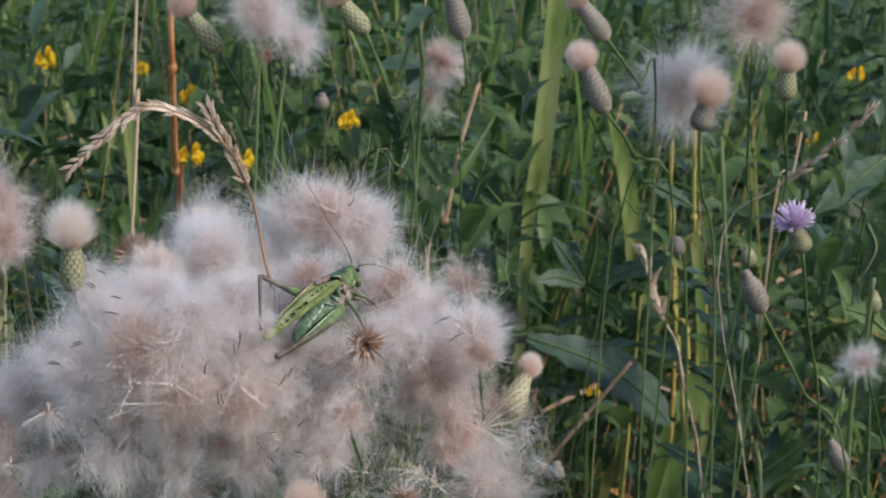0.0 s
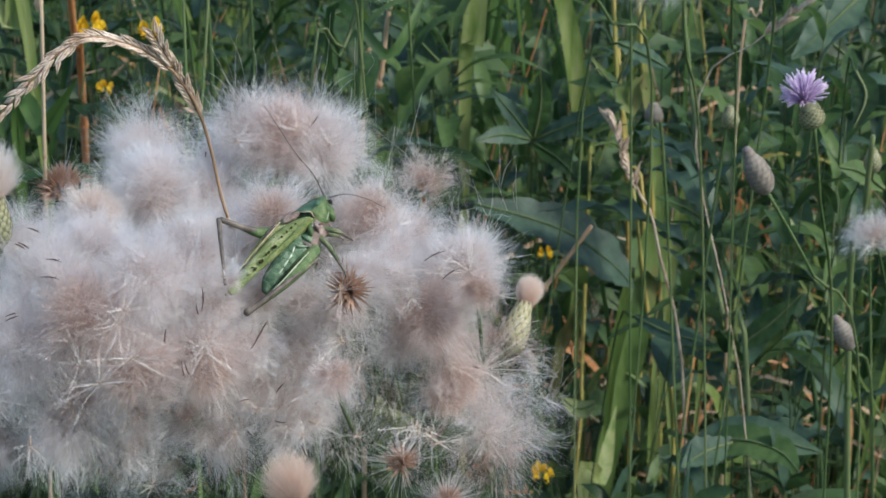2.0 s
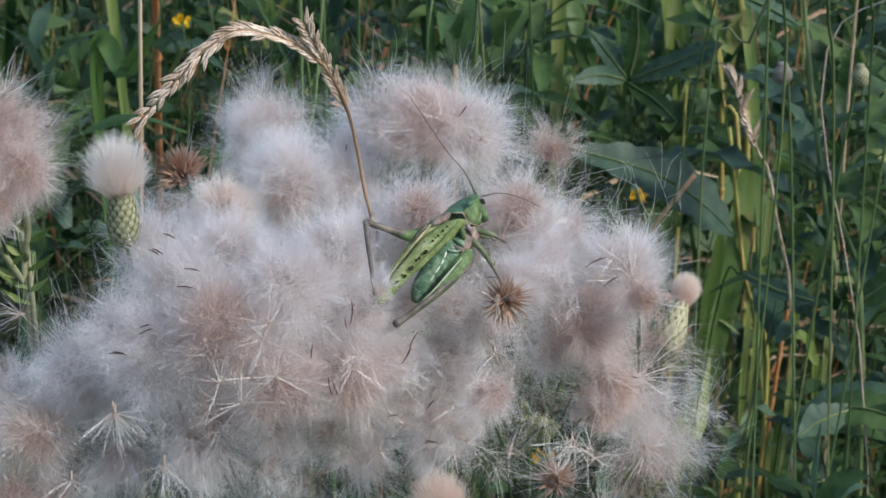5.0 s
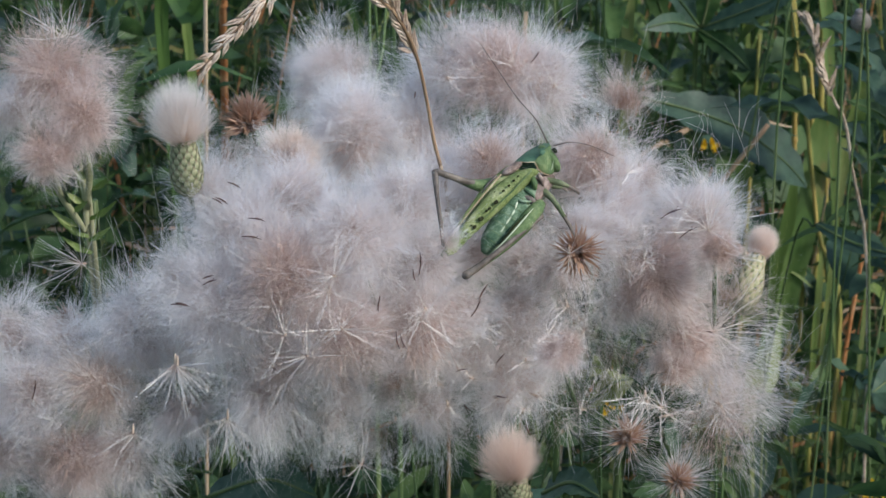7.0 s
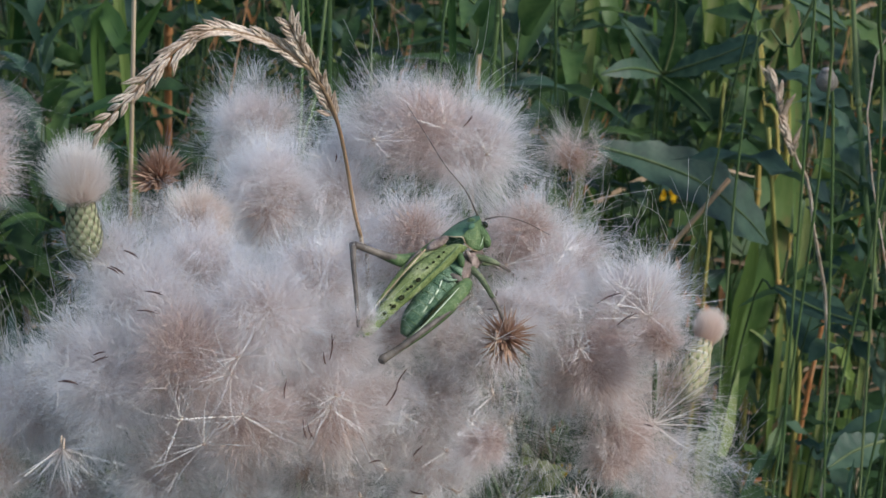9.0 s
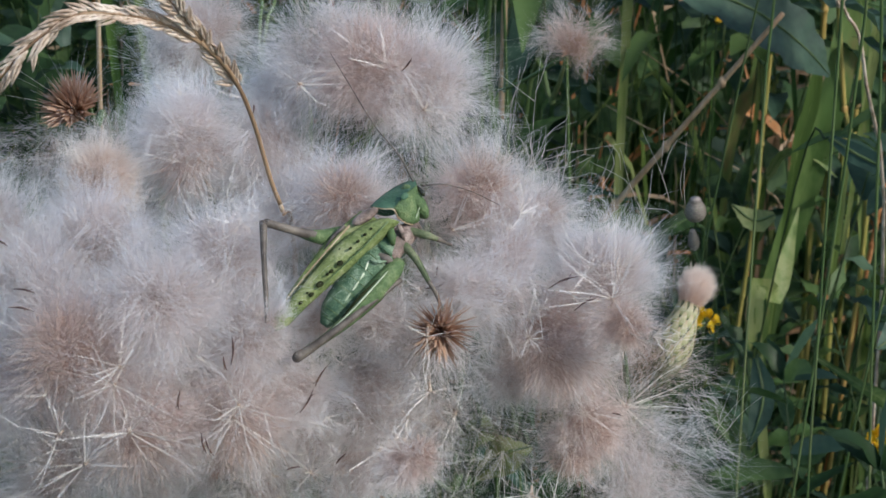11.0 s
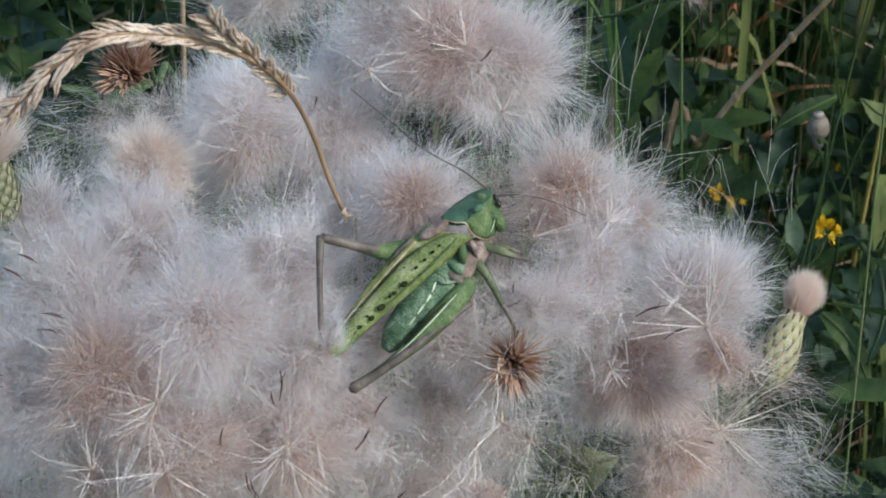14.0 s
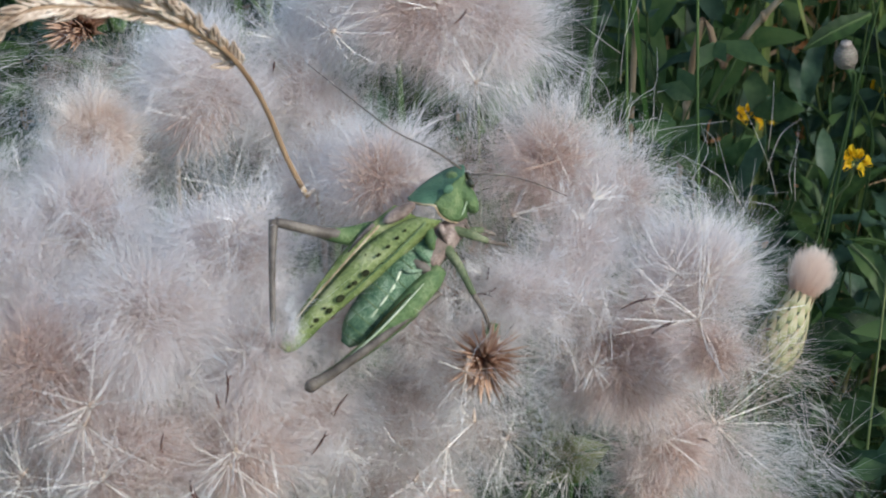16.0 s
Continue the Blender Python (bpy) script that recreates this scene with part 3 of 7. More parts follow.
seed_head((-0.0279, -0.0040, 0.7390), (0.1, -0.7, 0.7), 0.0170, WHITE, 180, 36, 1.4)
seed_head((-0.0235, -0.0140, 0.7282), (0.2, -0.8, 0.5), 0.0165, WHITE, 190, 36, 1.4)
seed_head((-0.0552, -0.0220, 0.7264), (-0.1, -0.8, 0.5), 0.0200, "rosy thistle head matted with dry florets", 240, 36, 1.4, tan=True)
seed_head((-0.0720, -0.0160, 0.7180), (-0.4, -0.8, 0.3), 0.0195, WHITE, 220, 36, 1.4)
seed_head((-0.0414, -0.0240, 0.7143), (0.0, -0.9, 0.0), 0.0185, ROSY, 170, 36, 1.4, tan=True, droop=0.15)
seed_head((-0.0268, -0.0180, 0.7149), (0.2, -0.9, 0.1), 0.0170, "rosy thistle head with hanging silky down", 180, 36, 1.4, tan=True, droop=0.2)
seed_head((-0.0587, -0.0240, 0.7056), (-0.2, -0.9, -0.2), 0.0185, WHITE, 110, 36, 1.4, droop=0.25)
seed_head((-0.0145, -0.0120, 0.7155), (0.2, -0.9, 0.0), 0.0150, WHITE, 130, 34, 1.4, droop=0.25)
seed_head((-0.0112, 0.0000, 0.7258), (0.0, -0.9, 0.3), 0.0130, WHITE, 110, 34, 1.4)
seed_head((-0.0015, 0.0000, 0.7024), (0.0, -0.9, 0.0), 0.0140, WHITE, 50, 30, 1.5, droop=0.2)
seed_head((0.0041, 0.0000, 0.6926), (0.1, -0.9, -0.2), 0.0120, "greyish sparse downy thistle head with dark heart", 60, 28, 1.5, droop=0.2)
seed_head((-0.0912, -0.0060, 0.7104), (-0.6, -0.8, 0.0), 0.0170, WHITE, 150, 34, 1.5, droop=0.15)
seed_head((-0.1005, -0.0120, 0.6960), (-0.3, -0.8, 0.4), 0.0165, "pale downy thistle head with a cream heart", 160, 34, 1.5, tan=2)
seed_head((-0.1190, -0.0100, 0.6937), (-0.5, -0.7, 0.4), 0.0180, "pale bluish-white downy thistle head", 170, 34, 1.5)
seed_head((-0.1105, -0.0160, 0.6796), (-0.3, -0.9, 0.0), 0.0185, "rosy-brown thistle heart under hanging down", 150, 34, 1.5, tan=True, droop=0.2)
seed_head((-0.0296, -0.0120, 0.6965), (0.2, -0.9, -0.1), 0.0150, WHITE, 60, 26, 1.4, droop=0.35)
seed_head((-0.0432, -0.0180, 0.6986), (0.1, -0.9, -0.1), 0.0150, WHITE, 60, 26, 1.4, droop=0.35)
seed_head((-0.0810, -0.0140, 0.6909), (0.0, -0.9, -0.2), 0.0150, WHITE, 120, 32, 1.4, droop=0.35)
seed_head((-0.0610, -0.0200, 0.6965), (0.0, -0.9, -0.2), 0.0165, WHITE, 140, 32, 1.4, droop=0.3)
for q, w, z in (((-0.0916, -0.0060, 0.7079), (-0.4, -0.7, 0.4), 0.018), ((-0.1119, 0.0020, 0.7008), (-0.5, -0.6, 0.6), 0.016), ((-0.1264, 0.0040, 0.7016), (-0.6, -0.6, 0.5), 0.016), ((-0.1266, -0.0120, 0.6778), (-0.5, -0.8, 0.0), 0.018),
                ((-0.0965, -0.0160, 0.6796), (-0.2, -0.9, -0.2), 0.017), ((-0.0808, -0.0100, 0.7072), (-0.2, -0.8, 0.3), 0.016),
                ((-0.0114, -0.0040, 0.7018), (0.1, -0.9, 0.2), 0.013), ((-0.0600, -0.0040, 0.7242), (0.0, -0.8, 0.5), 0.018), ((-0.1260, -0.0040, 0.6865), (-0.5, -0.8, 0.2), 0.017), ((-0.0940, -0.0050, 0.7067), (-0.5, -0.8, 0.3), 0.017)):
    seed_head(q, w, z, WHITE, 130, 32, 1.5, droop=0.15, fan=0.9)
seed_head((0.0429, 0.0080, 0.6996), (0.1, -0.9, -0.1), 0.0125, "rosy thistle head with a tan open heart", 150, 34, 1.4, tan=True)
seed_head((0.0404, 0.0040, 0.6943), (0.2, -0.9, -0.2), 0.0090, "rosy-brown opened thistle heart", 110, 30, 1.3, tan=True)
seed_head((-0.0002, -0.0040, 0.6928), (0.0, -0.9, 0.1), 0.0120, "sparse grey downy thistle head with dark heart", 80, 28, 1.5, droop=0.2)
seed_head((0.0023, 0.0000, 0.7235), (0.0, -0.9, 0.2), 0.0120, WHITE, 120, 32, 1.5)
seed_head((-0.0018, 0.0000, 0.7108), (0.0, -0.9, 0.0), 0.0130, WHITE, 110, 32, 1.5, droop=0.2)
seed_head((0.0271, 0.0080, 0.7098), (0.1, -0.9, 0.0), 0.0125, ROSY, 110, 32, 1.5, droop=0.15)
seed_head((0.0129, 0.0040, 0.7011), (0.0, -0.9, -0.1), 0.0115, "sparse grey downy thistle head with hanging down", 60, 28, 1.5, droop=0.3)
seed_head((-0.0749, 0.0120, 0.7357), (-0.3, -0.6, 0.6), 0.0140, WHITE, 150, 34, 1.5)
seed_head((-0.0611, 0.0160, 0.7349), (-0.1, -0.6, 0.7), 0.0120, WHITE, 130, 34, 1.5)
seed_head((-0.0729, 0.0120, 0.7354), (-0.3, -0.6, 0.6), 0.0095, WHITE, 75, 34, 1.5)
seed_head((-0.0215, -0.0080, 0.6890), (0.0, -0.9, -0.2), 0.0130, WHITE, 75, 26, 1.5, droop=0.35)
seed_head((-0.0441, -0.0160, 0.6896), (0.0, -0.9, -0.2), 0.0125, WHITE, 65, 26, 1.5, droop=0.35)
seed_head((-0.0042, -0.0040, 0.6886), (0.0, -0.9, -0.2), 0.0115, WHITE, 60, 26, 1.5, droop=0.35)
seed_head((0.0095, -0.0340, 0.7142), (0.0, -0.6, 0.75), 0.0080, "small peach-coloured half-open thistle head", 110, 30, 0.8, tan=True, ragged=0.15)
seed_head((0.0411, 0.2000, 0.7057), (0.1, -0.3, 0.9), 0.0140, "dull pink-grey downy thistle head behind the cluster", 75, 32, 1.2, tan=True, group="thistle heads behind the cluster")
seed_head((-0.1186, 0.0540, 0.7550), (0.05, -0.2, 1), 0.0215, "tall thistle head of white over rosy down", 170, 36, 0.9, tan=True, group="thistle heads behind the cluster")
seed_head((-0.1115, 0.0440, 0.7478), (0.5, -0.7, 0.3), 0.0135, ROSY, 170, 32, 1.2, tan=True, group="thistle heads behind the cluster")
seed_head((-0.1290, 0.0520, 0.7470), (-0.5, -0.5, 0.5), 0.0150, WHITE, 150, 32, 1.3, group="thistle heads behind the cluster")
seed_head((-0.1195, 0.0360, 0.7405), (0.0, -0.9, 0.0), 0.0120, "rosy-brown thistle heart with matted down", 150, 30, 1.2, tan=True, group="thistle heads behind the cluster")
seed_head((-0.0412, 0.1800, 0.8078), (0.0, -0.5, 0.8), 0.0190, "white downy thistle head over a dark dry heart", 190, 34, 1.4, group="thistle heads behind the cluster")
seed_head((-0.0285, 0.1850, 0.8015), (0.5, -0.5, 0.3), 0.0150, WHITE, 100, 30, 1.4, droop=0.3, group="thistle heads behind the cluster")
seed_head((0.0263, 0.2600, 0.7865), (0.0, -0.6, 0.6), 0.0130, "pinkish downy thistle head among grass stems", 120, 30, 1.5, tan=True, group="thistle heads behind the cluster")
seed_head((0.0223, 0.2600, 0.7722), (0.0, -0.6, -0.3), 0.0150, "thin greyish wisp of thistle down", 40, 26, 1.6, droop=0.3, group="thistle heads behind the cluster")
seed_head((0.1236, 0.2320, 0.7840), (-0.3, -0.3, 0.5), 0.0235, "white cloud of thistle down", 260, 34, 1.8, ragged=0.4, group="thistle heads behind the cluster")
seed_head((0.1484, 0.2100, 0.8171), (0.0, -0.4, 0.8), 0.0215, "soft rosy thistle head in shade", 170, 32, 1.5, tan=True, group="thistle heads behind the cluster")
seed_head((0.2042, 0.2200, 0.6797), (-0.3, -0.3, 0.8), 0.0120, "grey downy thistle head on a brown cup", 90, 30, 1.2, group="thistle heads behind the cluster")


for k in range(64):
    u, v = RNG.uniform(-0.08, 0.062), RNG.uniform(0, 1)
    if (0.0 < u < 0.05 and v < 0.3) or (u > 0.015 and v > 0.45):
        continue
    at = (u, -0.022 + 0.035 * abs(u) / 0.07 + 0.055 * v, 0.688 + 0.058 * v - 0.016 * abs(u) / 0.07)
    ob = thing("loose_down", at, "loose tangled wisp of white thistle down", "thistle down", "loose wisps of down")
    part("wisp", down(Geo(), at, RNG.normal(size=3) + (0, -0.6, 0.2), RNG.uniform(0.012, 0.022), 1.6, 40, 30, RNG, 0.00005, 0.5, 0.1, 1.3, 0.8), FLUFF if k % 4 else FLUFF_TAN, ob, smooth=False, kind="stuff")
    part("silky_tuft", ray_tuft(Geo(), at, RNG.normal(size=3) * 0.5 + (0, -0.8, 0.1), 0.011, 1.0, 14, RNG, 0.00009, 0.1), STAR, ob, smooth=False, kind="stuff")


for at, way, z, n in (((0.0002, 0.0060, 0.7030), (-0.2, -0.5, -0.7), 0.020, 26), ((0.0087, 0.0080, 0.6958), (0.1, -0.5, -0.8), 0.021, 26), ((0.0183, 0.0060, 0.7030), (0.2, -0.6, -0.7), 0.019, 26), ((0.0258, 0.0100, 0.6970), (0.0, -0.5, -0.8), 0.020, 24),
                      ((-0.0039, 0.0040, 0.6911), (0.0, -0.5, -0.8), 0.020, 26), ((0.0151, 0.0120, 0.6843), (0.1, -0.4, -0.8), 0.019, 20),
                      ((0.0261, 0.0080, 0.6937), (0.1, -0.5, -0.8), 0.020, 22), ((0.0101, 0.0000, 0.6847), (0.0, -0.5, -0.8), 0.019, 22), ((0.0104, 0.0040, 0.6982), (0.0, -0.6, -0.6), 0.018, 22)):
    ob = thing("loose_down", at, "thin hanging veil of long silky down", "thistle down", "loose wisps of down")
    part("wisp", down(Geo(), at, way, z, 1.1, n // 4, 24, RNG, 0.00004, 0.4, 0.25, 0.8, 0.5), FLUFF, ob, smooth=False, kind="stuff")
    g = Geo()
    for q in scatter_ways(4, way, 0.8, RNG):
        ray_tuft(g, np.asarray(at, float) + q * z * 0.35, q, z * RNG.uniform(0.5, 0.9), 0.5, int(RNG.integers(6, 11)), RNG, 0.00008)
    part("silky_tuft", g, STAR, ob, smooth=False, kind="stuff")

# ---- closed and brush-shaped thistle heads ----
def brush_head(neck, base, radius, puff, label, cup_material, scales, tan=True, pts=(), puff_len=1.0, down_material=None, group="brush-shaped thistle heads", flare=0.75):
    """A thistle head whose down still stands as a tight brush on its scaly cup."""
    n, b = Vector(neck), Vector(base)
    w = (n - b).normalized()
    ob = thing("brush_thistle", b, label, "thistle", group)
    cup(n, b, radius, cup_material, scales, ob, flare, 7 if scales is BRACT_PALE else 9)
    if puff:
        g = Geo()
        k = 5200
        q = scatter_ways(k, w, 0.75, RNG)
        side = q - np.outer(q @ np.array(w), np.array(w))
        roots = np.array(n - w * 0.002)[None] + side * radius * 0.5 * RNG.uniform(0.2, 1, (k, 1))
        centre = np.array(n + w * puff * puff_len * 0.75)
        dome = scatter_ways(k, w, 1.45, RNG)
        tips = centre + dome * puff * RNG.uniform(0.55, 1.0, (k, 1)) * np.where(RNG.uniform(size=(k, 1)) < 0.12, 1.22, 1.06)
        g.hairs(roots, tips, 0.00006, 0.10, RNG)
        part("pappus_brush", g, down_material or FLUFF_PEACH, ob, "dense silky brush of down", smooth=False, kind="stuff")
    *upper, foot = pts
    side = RNG.uniform(-0.09, 0.09)
    last = Vector(upper[-1])
    stalk(ob, [b + w * 0.0005, *upper, (last.x + side * 0.3, last.y + 0.03, last.z * 0.6), (foot[0] + side, foot[1] + 0.08, 0.0)], [0.0007, 0.0006, 0.0005, 0.0004, 0.0003])
    return ob


p = (-0.0807, 0.0080, 0.7384)
brush_head((-0.0817, 0.0060, 0.7537), p, 0.0041, 0.0092, "scaly green thistle cup with round cream brush of down", INVOLUCRE, BRACT, True, [(-0.0795, 0.0120, 0.7311), (-0.0751, 0.0350, 0.6954), (-0.06, 0.05, 0.0)], down_material=FLUFF_CREAM)
p = (0.0592, 0.0280, 0.6993)
brush_head((0.0648, 0.0370, 0.7118), p, 0.0041, 0.0043, "long pale thistle cup with short peach tuft", INVOLUCRE, BRACT_PALE, True, [(0.0584, 0.0320, 0.6912), (0.0560, 0.0450, 0.6716), (0.055, 0.06, 0.0)], puff_len=1.4, flare=0.55)
p = (0.0004, -0.0220, 0.6663)
brush_head((-0.0012, -0.0260, 0.6781), p, 0.0042, 0.0083, "round peach thistle brush on a green cup", INVOLUCRE, BRACT, True, [(0.0016, -0.0100, 0.6485), (0.01, 0.02, 0.4), (0.01, 0.03, 0.0)])
p = (0.1294, 0.1980, 0.7730)
brush_head((0.1312, 0.1970, 0.7836), p, 0.0046, 0.0092, "dark thistle cup with soft tan brush of down", INVOLUCRE_PINK, BRACT_PINK, True, [(0.1324, 0.2100, 0.7492), (0.1464, 0.2600, 0.6860), (0.14, 0.30, 0.0)])
p = (0.1641, 0.2200, 0.7838)
brush_head((0.1643, 0.2200, 0.7957), p, 0.0040, 0.0075, "green thistle cup with soft rosy brush", INVOLUCRE, BRACT, True, [(0.1659, 0.2300, 0.7683), (0.1716, 0.2800, 0.7075), (0.17, 0.32, 0.0)])
p = (0.0921, 0.1850, 0.7798)
brush_head((0.0836, 0.1840, 0.7969), p, 0.0044, 0.0068, "grey-green thistle cup leaning, with tan brush", INVOLUCRE_PINK, BRACT_PINK, True, [(0.1043, 0.2000, 0.7628), (0.1260, 0.2500, 0.7158), (0.13, 0.28, 0.0)])
p = (0.0356, 0.2200, 0.8010)
brush_head((0.0302, 0.2200, 0.8186), p, 0.0046, 0.0075, "dark closed thistle cup on a thin stem", INVOLUCRE_PINK, BRACT_PINK, True, [(0.0377, 0.2250, 0.7824), (0.0368, 0.2600, 0.7422), (0.05, 0.30, 0.0)], down_material=FLORET)
p = (-0.0007, 0.1870, 0.8049)
brush_head((-0.0108, 0.1860, 0.8164), p, 0.0040, 0.0060, "green thistle cup tipped over, with brown tuft", INVOLUCRE, BRACT, True, [(0.0086, 0.2000, 0.7797), (0.0186, 0.2400, 0.7446), (0.03, 0.28, 0.0)], down_material=FLORET)
p = (-0.0574, 0.1900, 0.7945)
brush_head((-0.0694, 0.1900, 0.8084), p, 0.0040, 0.0060, "green thistle cup with withered brown tuft", INVOLUCRE, BRACT, True, [(-0.0463, 0.2000, 0.7722), (-0.0415, 0.2300, 0.7428), (-0.02, 0.30, 0.0)], down_material=FLORET)
p = (0.0911, 0.1900, 0.8074)
brush_head((0.0806, 0.1900, 0.8199), p, 0.0040, 0.0050, "grey thistle cup bent on its stem", INVOLUCRE_PINK, BRACT_PINK, True, [(0.1047, 0.2000, 0.7894), (0.1136, 0.2200, 0.7715), (0.13, 0.30, 0.0)], down_material=FLORET)
p = (0.1649, 0.1350, 0.7399)
brush_head((0.1624, 0.1330, 0.7471), p, 0.0042, 0.0, "green thistle bud under the purple flower", INVOLUCRE, BRACT, True, [(0.1704, 0.1500, 0.7124), (0.1867, 0.2000, 0.6278), (0.18, 0.22, 0.0)])
p = (0.1558, 0.1670, 0.7093)
brush_head((0.1476, 0.1650, 0.7253), p, 0.0044, 0.0, "long purple-grey thistle bud on a slanting stem", INVOLUCRE_PINK, BRACT_PINK, True, [(0.1762, 0.1900, 0.6741), (0.2036, 0.2300, 0.6196), (0.24, 0.28, 0.0)], flare=0.35)
p = (0.1303, 0.2800, 0.7071)
brush_head((0.1298, 0.2800, 0.7149), p, 0.0036, 0.0, "small round mauve thistle bud", INVOLUCRE_PINK, BRACT_PINK, True, [(0.1379, 0.3000, 0.6764), (0.15, 0.38, 0.0)], flare=0.5)
p = (0.1634, 0.3000, 0.7000)
brush_head((0.1618, 0.3000, 0.7089), p, 0.0034, 0.0, "small pale green thistle bud", INVOLUCRE, BRACT, True, [(0.1598, 0.3100, 0.6754), (0.2, 0.38, 0.0)], flare=0.5)
p = (0.2156, 0.2800, 0.6867)
brush_head((0.2147, 0.2800, 0.6965), p, 0.0034, 0.0, "small grey-green thistle bud", INVOLUCRE, BRACT, True, [(0.2199, 0.3000, 0.6507), (0.24, 0.36, 0.0)], flare=0.5)
p = (0.0873, 0.3400, 0.5872)
brush_head((0.0868, 0.3400, 0.5958), p, 0.0036, 0.0, "small round grey thistle bud low in the grass", INVOLUCRE_PINK, BRACT_PINK, True, [(0.0911, 0.3600, 0.5511), (0.1, 0.42, 0.0)], flare=0.5)
p = (-0.0246, 0.3000, 0.7580)
brush_head((-0.0249, 0.3000, 0.7653), p, 0.0030, 0.0, "tiny grey closed thistle bud", INVOLUCRE_PINK, BRACT_PINK, True, [(-0.0234, 0.3100, 0.7305), (-0.01, 0.38, 0.0)], flare=0.5)
p = (0.0969, 0.4660, 0.5146)
brush_head((0.0956, 0.4660, 0.5233), p, 0.0022, 0.0, "small grey-white thistle bud above yellow flowers", INVOLUCRE_PINK, BRACT_PINK, True, [(0.1098, 0.4900, 0.4529), (0.12, 0.55, 0.0)], flare=0.5)
p = (0.2061, 0.2600, 0.6219)
brush_head((0.1991, 0.2600, 0.6351), p, 0.0040, 0.0, "brownish closed thistle bud among stems", INVOLUCRE_PINK, BRACT_PINK, True, [(0.2203, 0.2800, 0.5850), (0.24, 0.32, 0.0)], flare=0.4)


for pts in ([(-0.1211, 0.0520, 0.7319), (-0.1204, 0.0550, 0.7233), (-0.1149, 0.0600, 0.7102), (-0.1131, 0.0650, 0.6986)], [(-0.1129, 0.0540, 0.7347), (-0.1125, 0.0570, 0.7274), (-0.1139, 0.0600, 0.7167), (-0.1145, 0.0650, 0.7019)]):
    ob = thing("leafy_thistle", pts[0], "pale green thistle stem with small narrow leaves", "plant", "leafy thistle stems")
    low = Vector(pts[-1])
    stalk(ob, [*pts, (low.x + 0.01, low.y + 0.03, low.z * 0.5), (low.x + 0.02, low.y + 0.05, 0)], [0.0011, 0.0010, 0.0009, 0.0008, 0.0006, 0.0005], BRACT)
    for k, q in enumerate(spline(pts, 9)[1:8]):
        o = Vector((1 if k % 2 else -1, -0.3, 0.5)).normalized()
        ln = RNG.uniform(0.005, 0.010)
        part("leaf", Geo().blade([q, q + o * ln * 0.5, q + o * ln + Vector((0, 0, ln * 0.2))], [0.0008, 0.0022, 0.0003], (0, -0.7, 0.7), 0.25, n=5), BLADE, ob)


def spiky_head(at, way, radius, label, count=90, stem_to=(0, 0, 0), spread=1.15, hairs=40):
    """A spent head: dry brown bracts spread like a star, with a few hairs."""
    c, w = Vector(at), Vector(way).normalized()
    ob = thing("spent_thistle", c - w * radius * 0.4, label, "thistle", "spent thistle heads")
    for name, n, reach, wid in (("outer_ruff", count * 3 // 2, 1.0, 0.0011), ("inner_ruff", count, 0.75, 0.0009)):
        g = Geo()
        for q in scatter_ways(n, w, spread if name == "outer_ruff" else spread * 0.5, RNG):
            q = Vector(q)
            r = radius * reach * RNG.uniform(0.4, 1.0)
            g.blade([c - w * radius * 0.35 + q * r * 0.1, c - w * radius * 0.1 + q * r * 0.5, c + q * r - w * radius * 0.05], [wid * 0.8, wid, 0.0001], q.orthogonal(), n=5, fold=0.5)
        part(name, g, BRACT_DRY, ob, "brown papery bracts", kind="stuff")
    part("pappus", ray_tuft(Geo(), c, w, radius * 1.9, 1.4, hairs, RNG, 0.00007), FLUFF, ob, "", smooth=False, kind="stuff")
    stalk(ob, [c - w * radius * 0.35, (c.x, c.y + 0.02, c.z - 0.012), ((c.x + stem_to[0]) / 2, c.y + 0.05, c.z - 0.10), stem_to], [0.0008, 0.0009, 0.001])
    return ob


spiky_head((-0.0705, 0.0700, 0.7384), (-0.2, -0.4, 0.8), 0.0095, "dry rust-brown spiky thistle head without down", 260, (-0.07, 0.12, 0.0), 0.75)
spiky_head((0.0143, -0.0190, 0.7331), (0.2, -0.9, 0.3), 0.0078, "star of dry brown thistle bracts beside the cricket", 110, (0.01, 0.04, 0.0))
spiky_head((0.0281, -0.0120, 0.6816), (-0.1, -0.6, 0.7), 0.0070, "brown opened thistle head below the cluster", 90, (0.03, 0.03, 0.0), 0.9, 300)
spiky_head((0.0408, -0.0120, 0.6700), (0.1, -0.5, 0.8), 0.0065, "brown-grey withered thistle head below the cluster", 80, (0.05, 0.03, 0.0), 0.9, 420)
spiky_head((-0.0378, 0.1760, 0.7962), (0.0, -0.9, 0.2), 0.0042, "small dark withered thistle heart", 60, (-0.03, 0.25, 0.0))
spiky_head((-0.1161, 0.0300, 0.6958), (-0.3, -0.7, 0.3), 0.0065, "rusty withered thistle heart at the cluster's rim", 60, (-0.08, 0.08, 0.0))


def seed_star(at, way, radius, rays=26, spread=1.3, label="single thistle parachute of bright straight rays"):
    ob = thing("seed_parachute", at, label, "seed", "loose thistle parachutes")
    part("ray_tuft", ray_tuft(Geo(), at, way, radius * 1.15, spread, rays * 3 // 4, RNG, 0.00014, 0.0, 0.2), STAR, ob, smooth=False, kind="stuff")
    part("fuzz", ray_tuft(Geo(), at, way, radius * 1.05, spread, rays * 2, RNG, 0.000045, 0.02, 0.2), FLUFF, ob, "fine side hairs", smooth=False, kind="stuff")
    g = Geo().tube([Vector(at) - Vector(way).normalized() * 0.0025, at], [0.0002, 0.0004], sides=5, n=3)
    part("achene", g, SPIKELET, ob, "tiny tan seed")
    return ob


